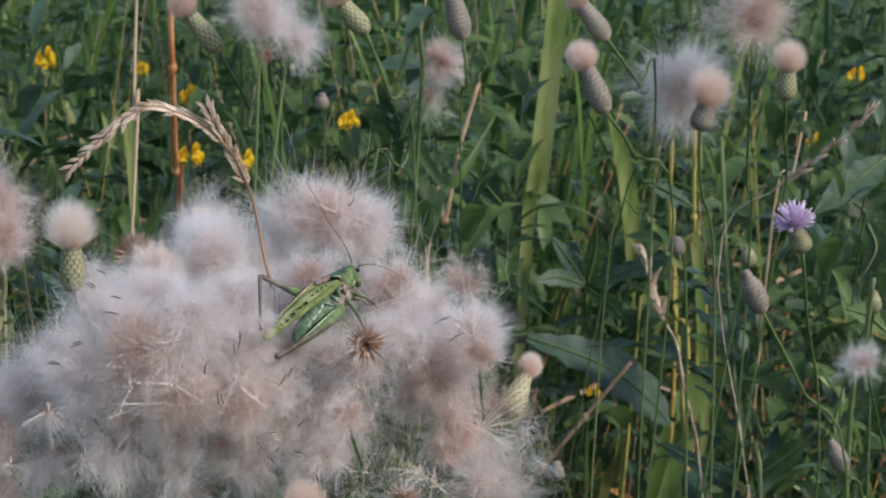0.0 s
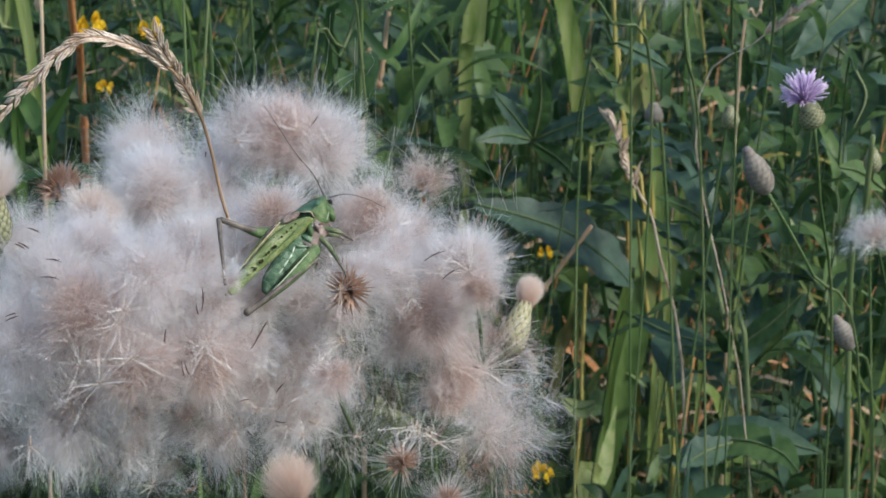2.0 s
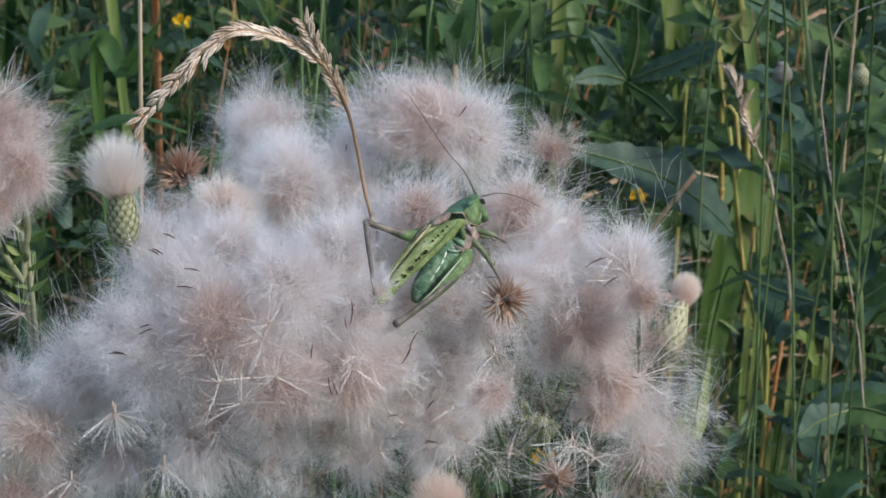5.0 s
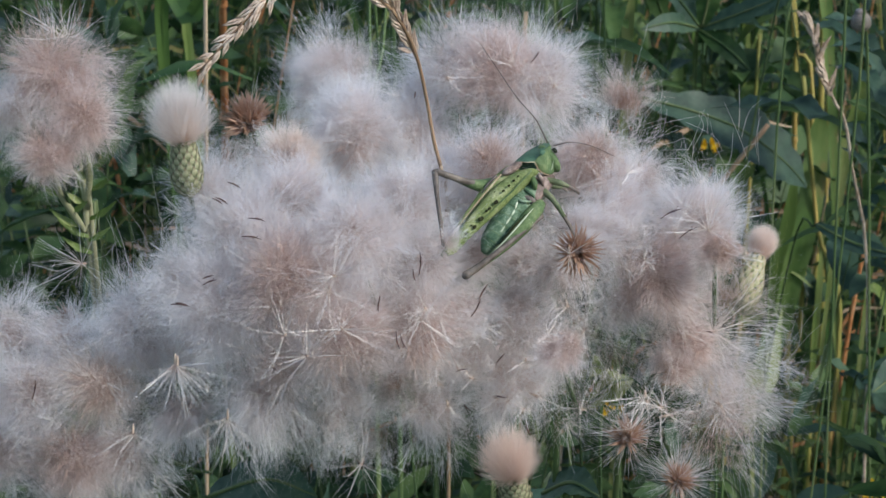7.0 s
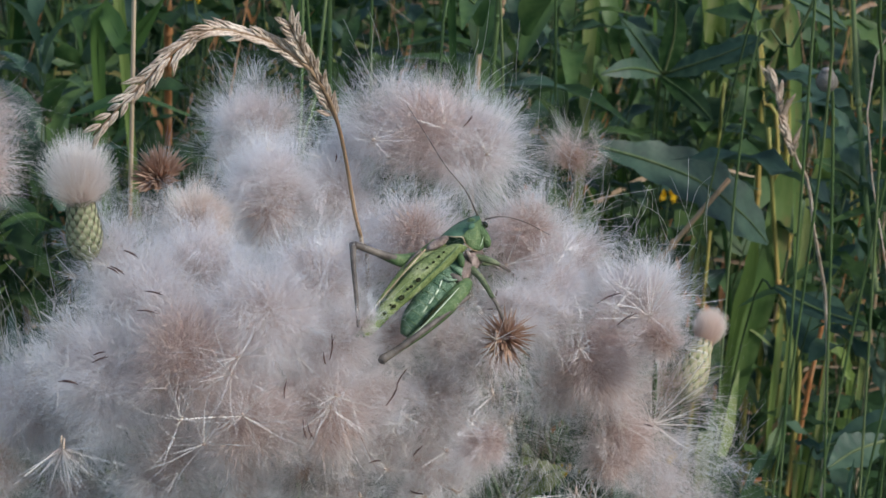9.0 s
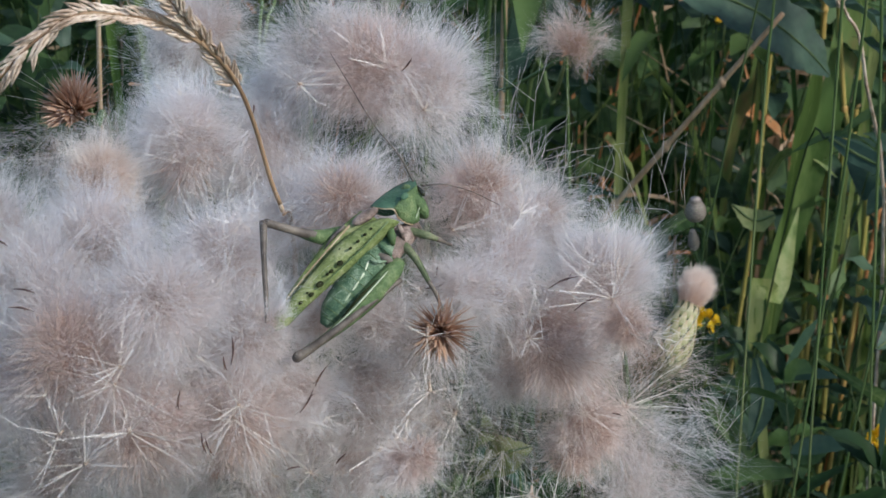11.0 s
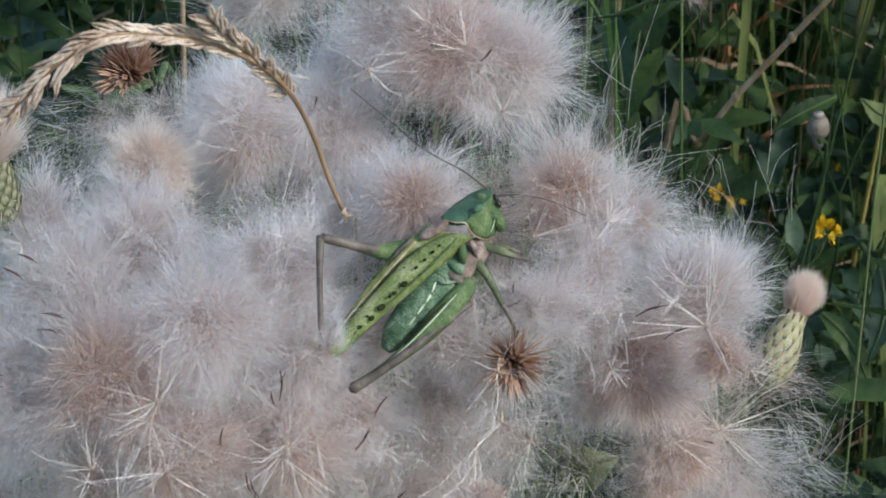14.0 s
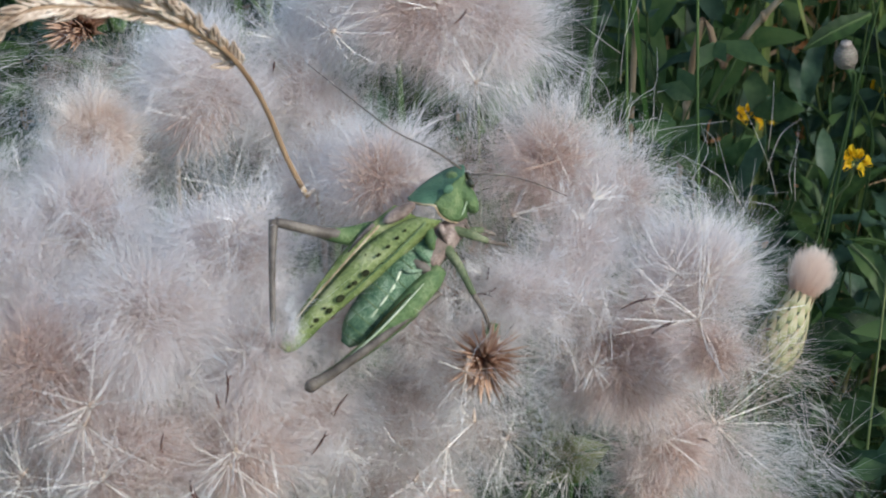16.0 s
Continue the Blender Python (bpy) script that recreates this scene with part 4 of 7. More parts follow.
seed_star((0.0510, 0.0130, 0.6998), (0.2, -0.8, -0.1), 0.021, 78, 1.5)
seed_star((0.0470, -0.0040, 0.7334), (0.1, -0.5, 0.9), 0.019, 40, 0.8, "fan of long straight upright silky rays")
seed_star((0.0393, 0.0020, 0.7309), (-0.2, -0.5, 0.9), 0.016, 22, 0.8, "fan of long straight upright silky rays")
seed_star((0.0480, 0.0085, 0.7335), (0.1, -0.9, 0.3), 0.013, 34, 1.5)
seed_star((-0.0442, -0.0400, 0.7312), (0.0, -0.9, 0.3), 0.013, 30)
seed_star((-0.0413, -0.0430, 0.7230), (0.1, -0.9, 0.1), 0.014, 26)
seed_star((-0.0494, -0.0450, 0.7171), (-0.1, -0.9, 0.2), 0.015, 24)
seed_star((-0.0231, -0.0360, 0.7225), (0.1, -0.9, 0.0), 0.012, 22)
seed_star((-0.0805, -0.0350, 0.7105), (0.0, -0.7, -0.7), 0.014, 24, 0.8)
seed_star((0.0120, -0.0240, 0.7346), (0.0, -0.9, -0.3), 0.012, 12)
seed_star((0.0123, -0.0140, 0.7172), (0.1, -0.8, -0.3), 0.012, 26)
seed_star((-0.0430, -0.0400, 0.7350), (0.0, -0.9, 0.4), 0.013, 30)
seed_star((-0.1070, 0.0000, 0.7232), (-0.3, -0.8, 0.3), 0.013, 24)
seed_star((0.0512, -0.0040, 0.6869), (0.2, -0.8, 0.1), 0.014, 16)
seed_star((0.0325, -0.0080, 0.6910), (0.0, -0.8, -0.2), 0.013, 14)
seed_star((-0.0372, -0.0400, 0.6873), (0.0, -0.8, 0.3), 0.013, 20)
seed_star((-0.0690, -0.0360, 0.6973), (0.0, -0.6, -0.8), 0.014, 24, 0.6)
seed_star((-0.0916, -0.0360, 0.6935), (0.0, -0.7, -0.6), 0.013, 22, 0.8)
seed_star((-0.0811, -0.0340, 0.7105), (0.0, -0.5, -0.9), 0.014, 26, 0.55)
seed_star((-0.0167, 0.0300, 0.7622), (-0.1, -0.9, 0.3), 0.009, 20)
seed_star((-0.0358, 0.0080, 0.7418), (0.0, -0.9, 0.2), 0.010, 18)
seed_star((0.0094, 0.0100, 0.7659), (0.1, -0.8, 0.4), 0.009, 18)
seed_star((0.0078, -0.0120, 0.7101), (0.0, -0.9, 0.2), 0.011, 18)
seed_star((0.0024, -0.0120, 0.7023), (-0.1, -0.9, 0.1), 0.011, 16)
seed_star((0.0309, -0.0120, 0.7285), (0.0, -0.9, 0.4), 0.005, 26, 1.2)
seed_star((-0.0220, -0.0360, 0.7253), (0.1, -0.9, 0.3), 0.012, 24)
seed_star((-0.0548, -0.0400, 0.7203), (-0.1, -0.9, 0.2), 0.012, 22)
seed_star((0.0516, -0.0060, 0.6873), (0.1, -0.9, 0.0), 0.011, 14)
for k in range(58):
    u, v = RNG.uniform(-0.075, 0.046), RNG.uniform(0, 1)
    at = (u, -0.034 + 0.035 * abs(u) / 0.07 + 0.04 * v + 0.004, 0.692 + 0.05 * v - 0.02 * abs(u) / 0.07)
    seed_star(at, RNG.normal(size=3) * 0.4 + (0, -0.8, 0.3), RNG.uniform(0.008, 0.013), int(RNG.integers(12, 24)), 1.3, "faint thistle parachute caught in the down")


for at, n in (((0.0434, 0.0120, 0.7469), 9), ((0.0529, 0.0120, 0.7473), 9), ((0.0320, 0.0250, 0.7481), 8), ((0.0238, 0.0450, 0.7491), 8), ((0.0096, 0.0460, 0.7691), 9), ((-0.0135, 0.0550, 0.7714), 7), ((-0.0927, 0.0000, 0.7153), 8), ((-0.0810, 0.0000, 0.7287), 8), ((0.0719, 0.0200, 0.6902), 8), ((-0.1196, 0.0000, 0.7092), 7)):
    ob = thing("loose_hair_tuft", at, "few long fine hairs standing out of the down", "thistle down", "long loose hairs")
    g = Geo()
    for k in range(n):
        a = np.asarray(at, float) + RNG.normal(size=3) * 0.004
        w = unit(RNG.normal(size=3) * 0.35 + (0.1 if at[0] > 0 else -0.2, -0.1, 0.8))
        g.tube([a, a + w * 0.006 + RNG.normal(size=3) * 0.0006, a + w * RNG.uniform(0.010, 0.018) + RNG.normal(size=3) * 0.0016], [0.00005, 0.00004, 0.00002], sides=3, n=7)
    part("hair_strand", g, STAR, ob, kind="stuff")


def curly_tuft(at, way, count):
    """A bundle of long, thin, curling strands pulled out of the down."""
    ob = thing("loose_hair_tuft", at, "bundle of long curling silvery hairs", "thistle down", "long loose hairs")
    g = Geo()
    for q in scatter_ways(count, way, 0.55, RNG):
        a = np.asarray(at, float) + RNG.normal(size=3) * 0.0022
        ln = RNG.uniform(0.005, 0.011)
        turn = np.cross(q, RNG.normal(size=3))
        g.tube([a, a + q * ln * 0.4 + turn * ln * 0.06, a + q * ln * 0.8 + turn * ln * RNG.uniform(0.0, 0.22), a + q * ln + turn * ln * RNG.uniform(-0.1, 0.5)], [0.000045, 0.00004, 0.000015], sides=3, n=8)
    part("hair_strand", g, STAR, ob, kind="stuff")


for at, way, n in (((0.0094, 0.0400, 0.7497), (0.3, -0.4, -0.2), 26), ((0.0164, 0.0360, 0.7457), (0.4, -0.3, 0.3), 26), ((0.0232, 0.0300, 0.7453), (0.3, -0.3, 0.6), 26), ((0.0299, 0.0260, 0.7476), (0.3, -0.3, 0.7), 26), ((0.0343, 0.0240, 0.7451), (0.2, -0.3, 0.8), 20), ((0.0190, 0.0280, 0.7424), (0.1, -0.6, 0.3), 22), ((-0.0116, 0.0500, 0.7677), (-0.5, -0.4, 0.6), 30), ((-0.0187, 0.0520, 0.7604), (-0.4, -0.5, 0.4), 24), ((0.0041, 0.0340, 0.7621), (0.3, -0.5, -0.5), 20), ((-0.0250, 0.0260, 0.7453), (0.0, -0.7, -0.4), 20), ((-0.0184, 0.0160, 0.7434), (0.2, -0.8, -0.2), 20), ((-0.0391, 0.0220, 0.7394), (0.0, -0.7, -0.4), 18), ((-0.0807, -0.0200, 0.7067), (0.2, -0.5, -0.9), 30), ((-0.0686, -0.0200, 0.6907), (0.0, -0.5, -0.9), 26), ((-0.0920, -0.0200, 0.6858), (0.1, -0.5, -0.9), 26), ((-0.0896, -0.0120, 0.7244), (-0.1, -0.5, -0.9), 30), ((-0.0244, -0.0160, 0.6921), (0.1, -0.4, -0.9), 26), ((-0.0467, -0.0200, 0.6912), (-0.1, -0.4, -0.9), 24), ((-0.0577, -0.0200, 0.6929), (0.0, -0.4, -0.9), 24), ((0.0124, -0.0060, 0.7087), (0.2, -0.4, -0.9), 24), ((0.0012, -0.0060, 0.7028), (0.0, -0.4, -0.9), 24), ((0.0327, -0.0040, 0.6892), (0.0, -0.4, -0.9), 14), ((-0.0958, -0.0100, 0.7028), (-0.2, -0.5, -0.8), 22), ((-0.0861, -0.0160, 0.7156), (0.0, -0.5, -0.9), 24)):
    curly_tuft(at, way, n)


def dry_floret(at, way, length):
    a, w = Vector(at), Vector(way).normalized()
    s = w.orthogonal().normalized()
    g = Geo().tube([a - w * length * 0.5, a + s * length * 0.08, a + w * length * 0.5], [0.00008, 0.00022, 0.00006], sides=5, n=6)
    g.tube([a + w * length * 0.1, a + w * length * 0.35 + s * length * 0.18], [0.0001, 0.00005], sides=4, n=3)
    return solid("dry_floret", g, SEED_DARK, at, "tiny dark withered floret caught in the down", "seed", "dark florets")


for q, w, l in (((-0.0698, -0.0240, 0.7478), (1, 0, -0.6), 0.0034), ((-0.0626, -0.0300, 0.7407), (1, 0, -0.15), 0.0048), ((-0.0723, -0.0340, 0.7311), (1, 0, 0.4), 0.0038), ((-0.0791, -0.0320, 0.7248), (1, 0, -0.3), 0.0036),
                ((-0.0246, -0.0340, 0.7330), (0.2, 0, -1), 0.0030), ((-0.0083, -0.0200, 0.7231), (-0.5, 0, -1), 0.0050), ((-0.0284, -0.0380, 0.7182), (0.2, 0, -1), 0.0046), ((-0.0327, -0.0380, 0.7272), (-0.1, 0, -1), 0.0040),
                ((0.0051, 0.0260, 0.7687), (0.7, 0, 1), 0.0036), ((-0.0609, -0.0340, 0.7466), (1, 0, -0.2), 0.0040), ((-0.0667, -0.0260, 0.7524), (1, 0, -0.5), 0.0034), ((-0.0234, -0.0340, 0.7357), (0.05, 0, 1), 0.0060),
                ((-0.0101, -0.0300, 0.7233), (0.5, 0, 1), 0.0055), ((-0.0271, -0.0400, 0.7187), (0.4, 0, -1), 0.0040), ((-0.0730, -0.0300, 0.7309), (1, 0, 0.3), 0.0030), ((-0.0249, 0.0200, 0.7607), (0.1, 0, 1), 0.0020),
                ((-0.1155, -0.0300, 0.7023), (0.2, 0, 1), 0.0050), ((-0.0710, -0.0220, 0.7470), (1, 0, -0.6), 0.0030), ((-0.0803, -0.0300, 0.7239), (1, 0, -0.1), 0.0035), ((0.0416, -0.0080, 0.7341), (1, 0, 0.7), 0.0050), ((0.0372, -0.0100, 0.7397), (1, 0, 0.5), 0.0060)):
    dry_floret(q, w, l)
for k in range(30):
    u, v = RNG.uniform(-0.075, 0.06), RNG.uniform(0, 1)
    dry_floret((u, -0.04 + 0.035 * abs(u) / 0.07 + 0.042 * v, 0.695 + 0.05 * v - 0.02 * abs(u) / 0.07), (RNG.normal(), 0.2, RNG.normal()), RNG.uniform(0.0018, 0.0042))


# ---- the bush-cricket ----
def cricket():
    at = (0.00048, -0.00333, 0.74144)
    nk = Vector((0.26001, -0.81239, 0.52194))
    ob = thing("bush_cricket", at, "green bush-cricket with dark-spotted wings resting on thistle down", "insect")
    k1, k2 = Vector((-0.00032, 0.00123, 0.74894)), Vector((0.00816, 0.00632, 0.75264))
    ax = (k2 - k1).normalized()
    upv = nk.cross(ax).normalized()
    if upv.z < 0:
        upv = -upv
    # abdomen with its ring plates
    line = [(0.00465, -0.00205, 0.74325), (0.00083, -0.00644, 0.74058), (-0.00298, -0.01038, 0.73712), (-0.00638, -0.01369, 0.73365), (-0.00808, -0.01531, 0.73161)]
    belly = part("abdomen", Geo().tube(line, [0.0030, 0.0037, 0.0036, 0.0027, 0.0009], sides=16, n=20), C_BELLY, ob, "blue-green ringed abdomen")
    sp = spline(line, 40)
    for k in range(6, 36, 4):
        d = (sp[k + 1] - sp[k - 1]).normalized()
        r = float(np.interp(k / 39, [0, 0.25, 0.5, 0.75, 1], [0.0030, 0.0037, 0.0036, 0.0027, 0.0009])) * 1.015
        s = d.cross(nk).normalized()
        arc = [sp[k] + r * (math.cos(a) * s + math.sin(a) * s.cross(d)) for a in np.linspace(-0.2, math.pi + 0.2, 9)]
        part("ring_plate", Geo().tube(arc, [0.00004, 0.00009, 0.00004], sides=4, n=10), C_GREEN, belly)
    for p0, p1, w in (((0.00003, -0.00971, 0.74268), (-0.00047, -0.01111, 0.74151), 0.0004), ((-0.00070, -0.01148, 0.74105), (-0.00134, -0.01244, 0.74026), 0.0005), ((-0.00167, -0.01283, 0.73982), (-0.00268, -0.01383, 0.73858), 0.00045), ((-0.00311, -0.01413, 0.73795), (-0.00407, -0.01476, 0.73670), 0.0004), ((-0.00451, -0.01506, 0.73607), (-0.00548, -0.01560, 0.73476), 0.0003)):
        q = Vector(p0).lerp(Vector(p1), 0.5)
        d = (Vector(p1) - Vector(p0)) * 0.55
        part("side_patch", Geo().ball(q, (d.cross(nk).normalized() * w * 0.5, nk * 0.0001, d * 1.1), 8, 8), C_WHITE, belly, "pale patch of the side stripe")
    part("thorax", Geo().tube([(0.00861, 0.00144, 0.74482), (0.00559, -0.00197, 0.74384), (0.00316, -0.00599, 0.74162)], [0.0016, 0.0025, 0.0022], sides=12, n=10), C_PINK, ob, "pinkish-grey mottled chest")
    part("chest_plate", Geo().tube([(0.00376, -0.00345, 0.74716), (0.00419, -0.00556, 0.74592), (0.00454, -0.00589, 0.74448)], [0.0006, 0.0009, 0.0004], sides=8, n=8), C_GREEN, ob)
    part("chest_plate", Geo().tube([(0.00195, -0.00676, 0.74480), (0.00330, -0.00771, 0.74416), (0.00422, -0.00718, 0.74301)], [0.0003, 0.0005, 0.0003], sides=8, n=8), C_BELLY, ob)
    part("chest_plate", Geo().tube([(0.00021, -0.00973, 0.74293), (0.00168, -0.01006, 0.74282), (0.00346, -0.00896, 0.74250)], [0.0002, 0.0004, 0.0002], sides=8, n=8), C_BELLY, ob)
    part("chest_plate", Geo().tube([(0.00190, -0.00780, 0.74321), (0.00340, -0.00843, 0.74261), (0.00482, -0.00804, 0.74136)], [0.0006, 0.0009, 0.0005], sides=8, n=8), C_LEG, ob)
    part("chest_plate", Geo().tube([(0.00533, -0.00292, 0.74719), (0.00602, -0.00394, 0.74619), (0.00644, -0.00400, 0.74459)], [0.0005, 0.0006, 0.0003], sides=8, n=8), C_PINK, ob)

    # wings: a curved shell between an upper and a lower edge
    def shell(upper, lower, bulge, lift, name, material):
        n = 22
        a, b = spline(upper, n), spline(lower, n)
        g = Geo()
        m = 9
        for i in range(n):
            for j in range(m):
                u = j / (m - 1)
                ridge = 0.00012 * math.cos(j * math.pi * 1.0)
                g.v.append(a[i].lerp(b[i], u) + nk * (lift + bulge * math.sin(math.pi * u) * (1 - 0.6 * i / n) + ridge))
                g.a.append(i / (n - 1))
        for i in range(n - 1):
            for j in range(m - 1):
                q = i * m + j
                g.f.append((q, q + 1, q + m + 1, q + m))
        w = part(name, g, material, ob)
        sol = w.modifiers.new("thickness", "SOLIDIFY")
        sol.thickness = 0.00025
        return w

    right = shell([(0.00082, -0.00003, 0.74642), (-0.00219, -0.00145, 0.74570), (-0.00619, -0.00408, 0.74361), (-0.01049, -0.00791, 0.73978), (-0.01475, -0.01193, 0.73565), (-0.01771, -0.01487, 0.73254), (-0.01868, -0.01616, 0.73103)], [(0.00432, 0.00071, 0.74582), (0.00143, -0.00173, 0.74346), (-0.00278, -0.00503, 0.74042), (-0.00751, -0.00867, 0.73712), (-0.01239, -0.01244, 0.73368), (-0.01574, -0.01528, 0.73093), (-0.01798, -0.01639, 0.73032)], 0.0020, 0.0042, "right_wing", C_WING)
    shell([(-0.00240, 0.00015, 0.74830), (-0.00549, -0.00208, 0.74637), (-0.00897, -0.00492, 0.74367), (-0.01276, -0.00893, 0.73933), (-0.01609, -0.01265, 0.73520), (-0.01828, -0.01554, 0.73179), (-0.01886, -0.01626, 0.73096)], [(0.00149, 0.00005, 0.74621), (-0.00166, -0.00183, 0.74485), (-0.00566, -0.00445, 0.74276), (-0.00998, -0.00819, 0.73909), (-0.01424, -0.01216, 0.73504), (-0.01721, -0.01500, 0.73210), (-0.01846, -0.01636, 0.73061)], 0.0012, 0.0012, "left_wing", C_WING)
    part("wing_edge", Geo().tube([(-0.00384, -0.00644, 0.74858), (-0.00698, -0.00933, 0.74566), (-0.00996, -0.01190, 0.74278), (-0.01421, -0.01560, 0.73840), (-0.01709, -0.01820, 0.73502)], [0.0002, 0.0002, 0.00016, 0.00012, 0.0001], sides=6, n=16), C_EDGE, ob, "pale brown upper wing edge")
    part("wing_edge", Geo().tube([(-0.00493, -0.00436, 0.74745), (-0.00692, -0.00603, 0.74586), (-0.00860, -0.00776, 0.74400)], [0.0004, 0.0004, 0.0001], sides=6, n=10), C_LEG, ob, "dark brown wing fold")
    part("wing_vein", Geo().tube([(0.00347, -0.00561, 0.74921), (-0.00037, -0.00912, 0.74606), (-0.00426, -0.01203, 0.74311), (-0.00861, -0.01497, 0.73959)], [0.0002, 0.0002, 0.00016, 0.00008], sides=6, n=16), C_GREEN, right, "raised bright green vein")
    part("wing_base", Geo().ball((-0.00112, -0.00276, 0.74880), (ax * 0.0030, upv * 0.0011, nk * 0.0012)), C_PINK, ob, "greyish-pink sound organ behind the neck shield")
    spots = ((0.00027, -0.00662, 0.74813), (-0.00083, -0.00770, 0.74737), (-0.00199, -0.00908, 0.74657), (-0.00337, -0.01016, 0.74558), (-0.00272, -0.01070, 0.74441), (-0.00518, -0.01226, 0.74341), (-0.00672, -0.01349, 0.74227), (-0.00744, -0.01382, 0.74175), (-0.00878, -0.01511, 0.74023), (-0.01034, -0.01619, 0.73856), (-0.01112, -0.01603, 0.73883), (-0.01229, -0.01718, 0.73724), (-0.01298, -0.01770, 0.73640), (-0.01406, -0.01812, 0.73590), (-0.01489, -0.01899, 0.73460), (-0.00546, -0.01003, 0.74532), (-0.00417, -0.01259, 0.74069))
    sizes = (3, 4, 4, 4, 2, 7, 5, 4, 8, 6, 3, 5, 3, 3, 2, 2, 2)
    for s, z in zip(spots, sizes):
        part("wing_spot", Geo().ball(s, (ax * z * 0.000105, upv * z * 0.000075, nk * 0.00026), 6, 8), C_SPOT, right)

    # neck shield, head
    def sheet(upper, lower, bulge, n=18, m=10):
        top, low = spline(upper, n), spline(lower, n)
        g = Geo()
        for i in range(n):
            for j in range(m):
                u = j / (m - 1)
                g.v.append(top[i].lerp(low[i], u) + nk * bulge * math.sin(math.pi * u) * math.sin(math.pi * (0.12 + 0.8 * i / (n - 1))))
                g.a.append(i / (n - 1))
        for i in range(n - 1):
            for j in range(m - 1):
                q = i * m + j
                g.f.append((q, q + 1, q + m + 1, q + m))
        return g

    sh = part("neck_shield", sheet([(-0.00037, 0.00079, 0.74941), (0.00149, 0.00396, 0.75004), (0.00394, 0.00632, 0.75098), (0.00614, 0.00748, 0.75170), (0.00797, 0.00743, 0.75221)], [(0.00004, -0.00036, 0.74968), (0.00246, -0.00155, 0.75002), (0.00436, -0.00151, 0.75026), (0.00607, 0.00022, 0.75170), (0.00840, 0.00372, 0.75261)], 0.0009), C_DARK, ob, "dark teal-green saddle-shaped neck shield")
    sh.modifiers.new("thickness", "SOLIDIFY").thickness = 0.0003
    far = part("shield_side", sheet([(-0.00037, 0.00079, 0.74941), (0.00149, 0.00396, 0.75004), (0.00394, 0.00632, 0.75098), (0.00614, 0.00748, 0.75170), (0.00797, 0.00743, 0.75221)], [(0.00015, 0.00346, 0.74653), (0.00238, 0.00560, 0.74499), (0.00439, 0.00689, 0.74506), (0.00605, 0.00763, 0.74634), (0.00806, 0.00845, 0.74850)], -0.0008), C_DARK, sh)
    lobe = part("shield_lobe", sheet([(0.00427, -0.00153, 0.75027), (0.00504, -0.00081, 0.75101), (0.00606, 0.00027, 0.75178), (0.00724, 0.00183, 0.75251), (0.00849, 0.00380, 0.75268)], [(0.00456, -0.00148, 0.74982), (0.00538, -0.00174, 0.74826), (0.00671, -0.00137, 0.74703), (0.00799, -0.00061, 0.74645), (0.00930, 0.00085, 0.74657)], 0.0007), C_GREEN, sh, "bright green side lobe of the shield")
    lobe.modifiers.new("thickness", "SOLIDIFY").thickness = 0.0003
    part("shield_mark", Geo().ball((0.00627, 0.00011, 0.75200), (ax * 0.0009, upv * 0.00065, nk * 0.0003), 8, 10), C_DARK, sh, "dark teal blotch")
    part("shield_rim", Geo().tube([(-0.00011, -0.00075, 0.74990), (0.00248, -0.00177, 0.75004), (0.00431, -0.00190, 0.75005), (0.00522, -0.00204, 0.74843), (0.00674, -0.00168, 0.74711), (0.00802, -0.00091, 0.74653)], [0.00008, 0.00013, 0.00015, 0.00016, 0.00013, 0.00008], sides=6, n=20), C_EDGE, sh, "thin pale yellow rim")
    hd = part("head", Geo().ball((0.00809, 0.00383, 0.74918), (ax * 0.0017 + upv * 0.0002, nk * 0.0026, upv * 0.0040 - ax * 0.0004), 14, 18), C_GREEN, ob, "smooth green face")
    part("eye", Geo().ball((0.00954, 0.00313, 0.75149), (ax * 0.0005, upv * 0.00085, nk * 0.0006), 8, 10), C_EYE, hd, "glossy black eye")
    part("eye", Geo().ball((0.00874, 0.00694, 0.75032), (ax * 0.0005, upv * 0.00085, nk * 0.0006), 8, 10), C_EYE, hd, "glossy black eye")
    part("cheek_line", Geo().tube([(0.00909, 0.00128, 0.74921), (0.00864, 0.00040, 0.74769), (0.00774, 0.00005, 0.74648)], [0.00008, 0.00014, 0.00006], sides=6, n=8), C_WHITE, hd, "pale cheek mark")
    part("mouthpart", Geo().ball((0.00844, 0.00108, 0.74547), (ax * 0.0008, nk * 0.0011, upv * 0.0008), 8, 10), C_PINK, hd, "pinkish mouthparts")
    part("palp", Geo().tube([(0.00870, 0.00018, 0.74581), (0.00955, -0.00046, 0.74515), (0.00943, -0.00101, 0.74435)], [0.0003, 0.00025, 0.0002], sides=6, n=8), C_PINK, hd)

    def leg(name, segs):
        first = None
        for nm, pts, radii, mat in segs:
            geo = Geo().tube(pts, radii, sides=10, n=14)
            if first is None:
                first = part(name, geo, mat, ob)
            else:
                part(nm, geo, mat, first)
        return first

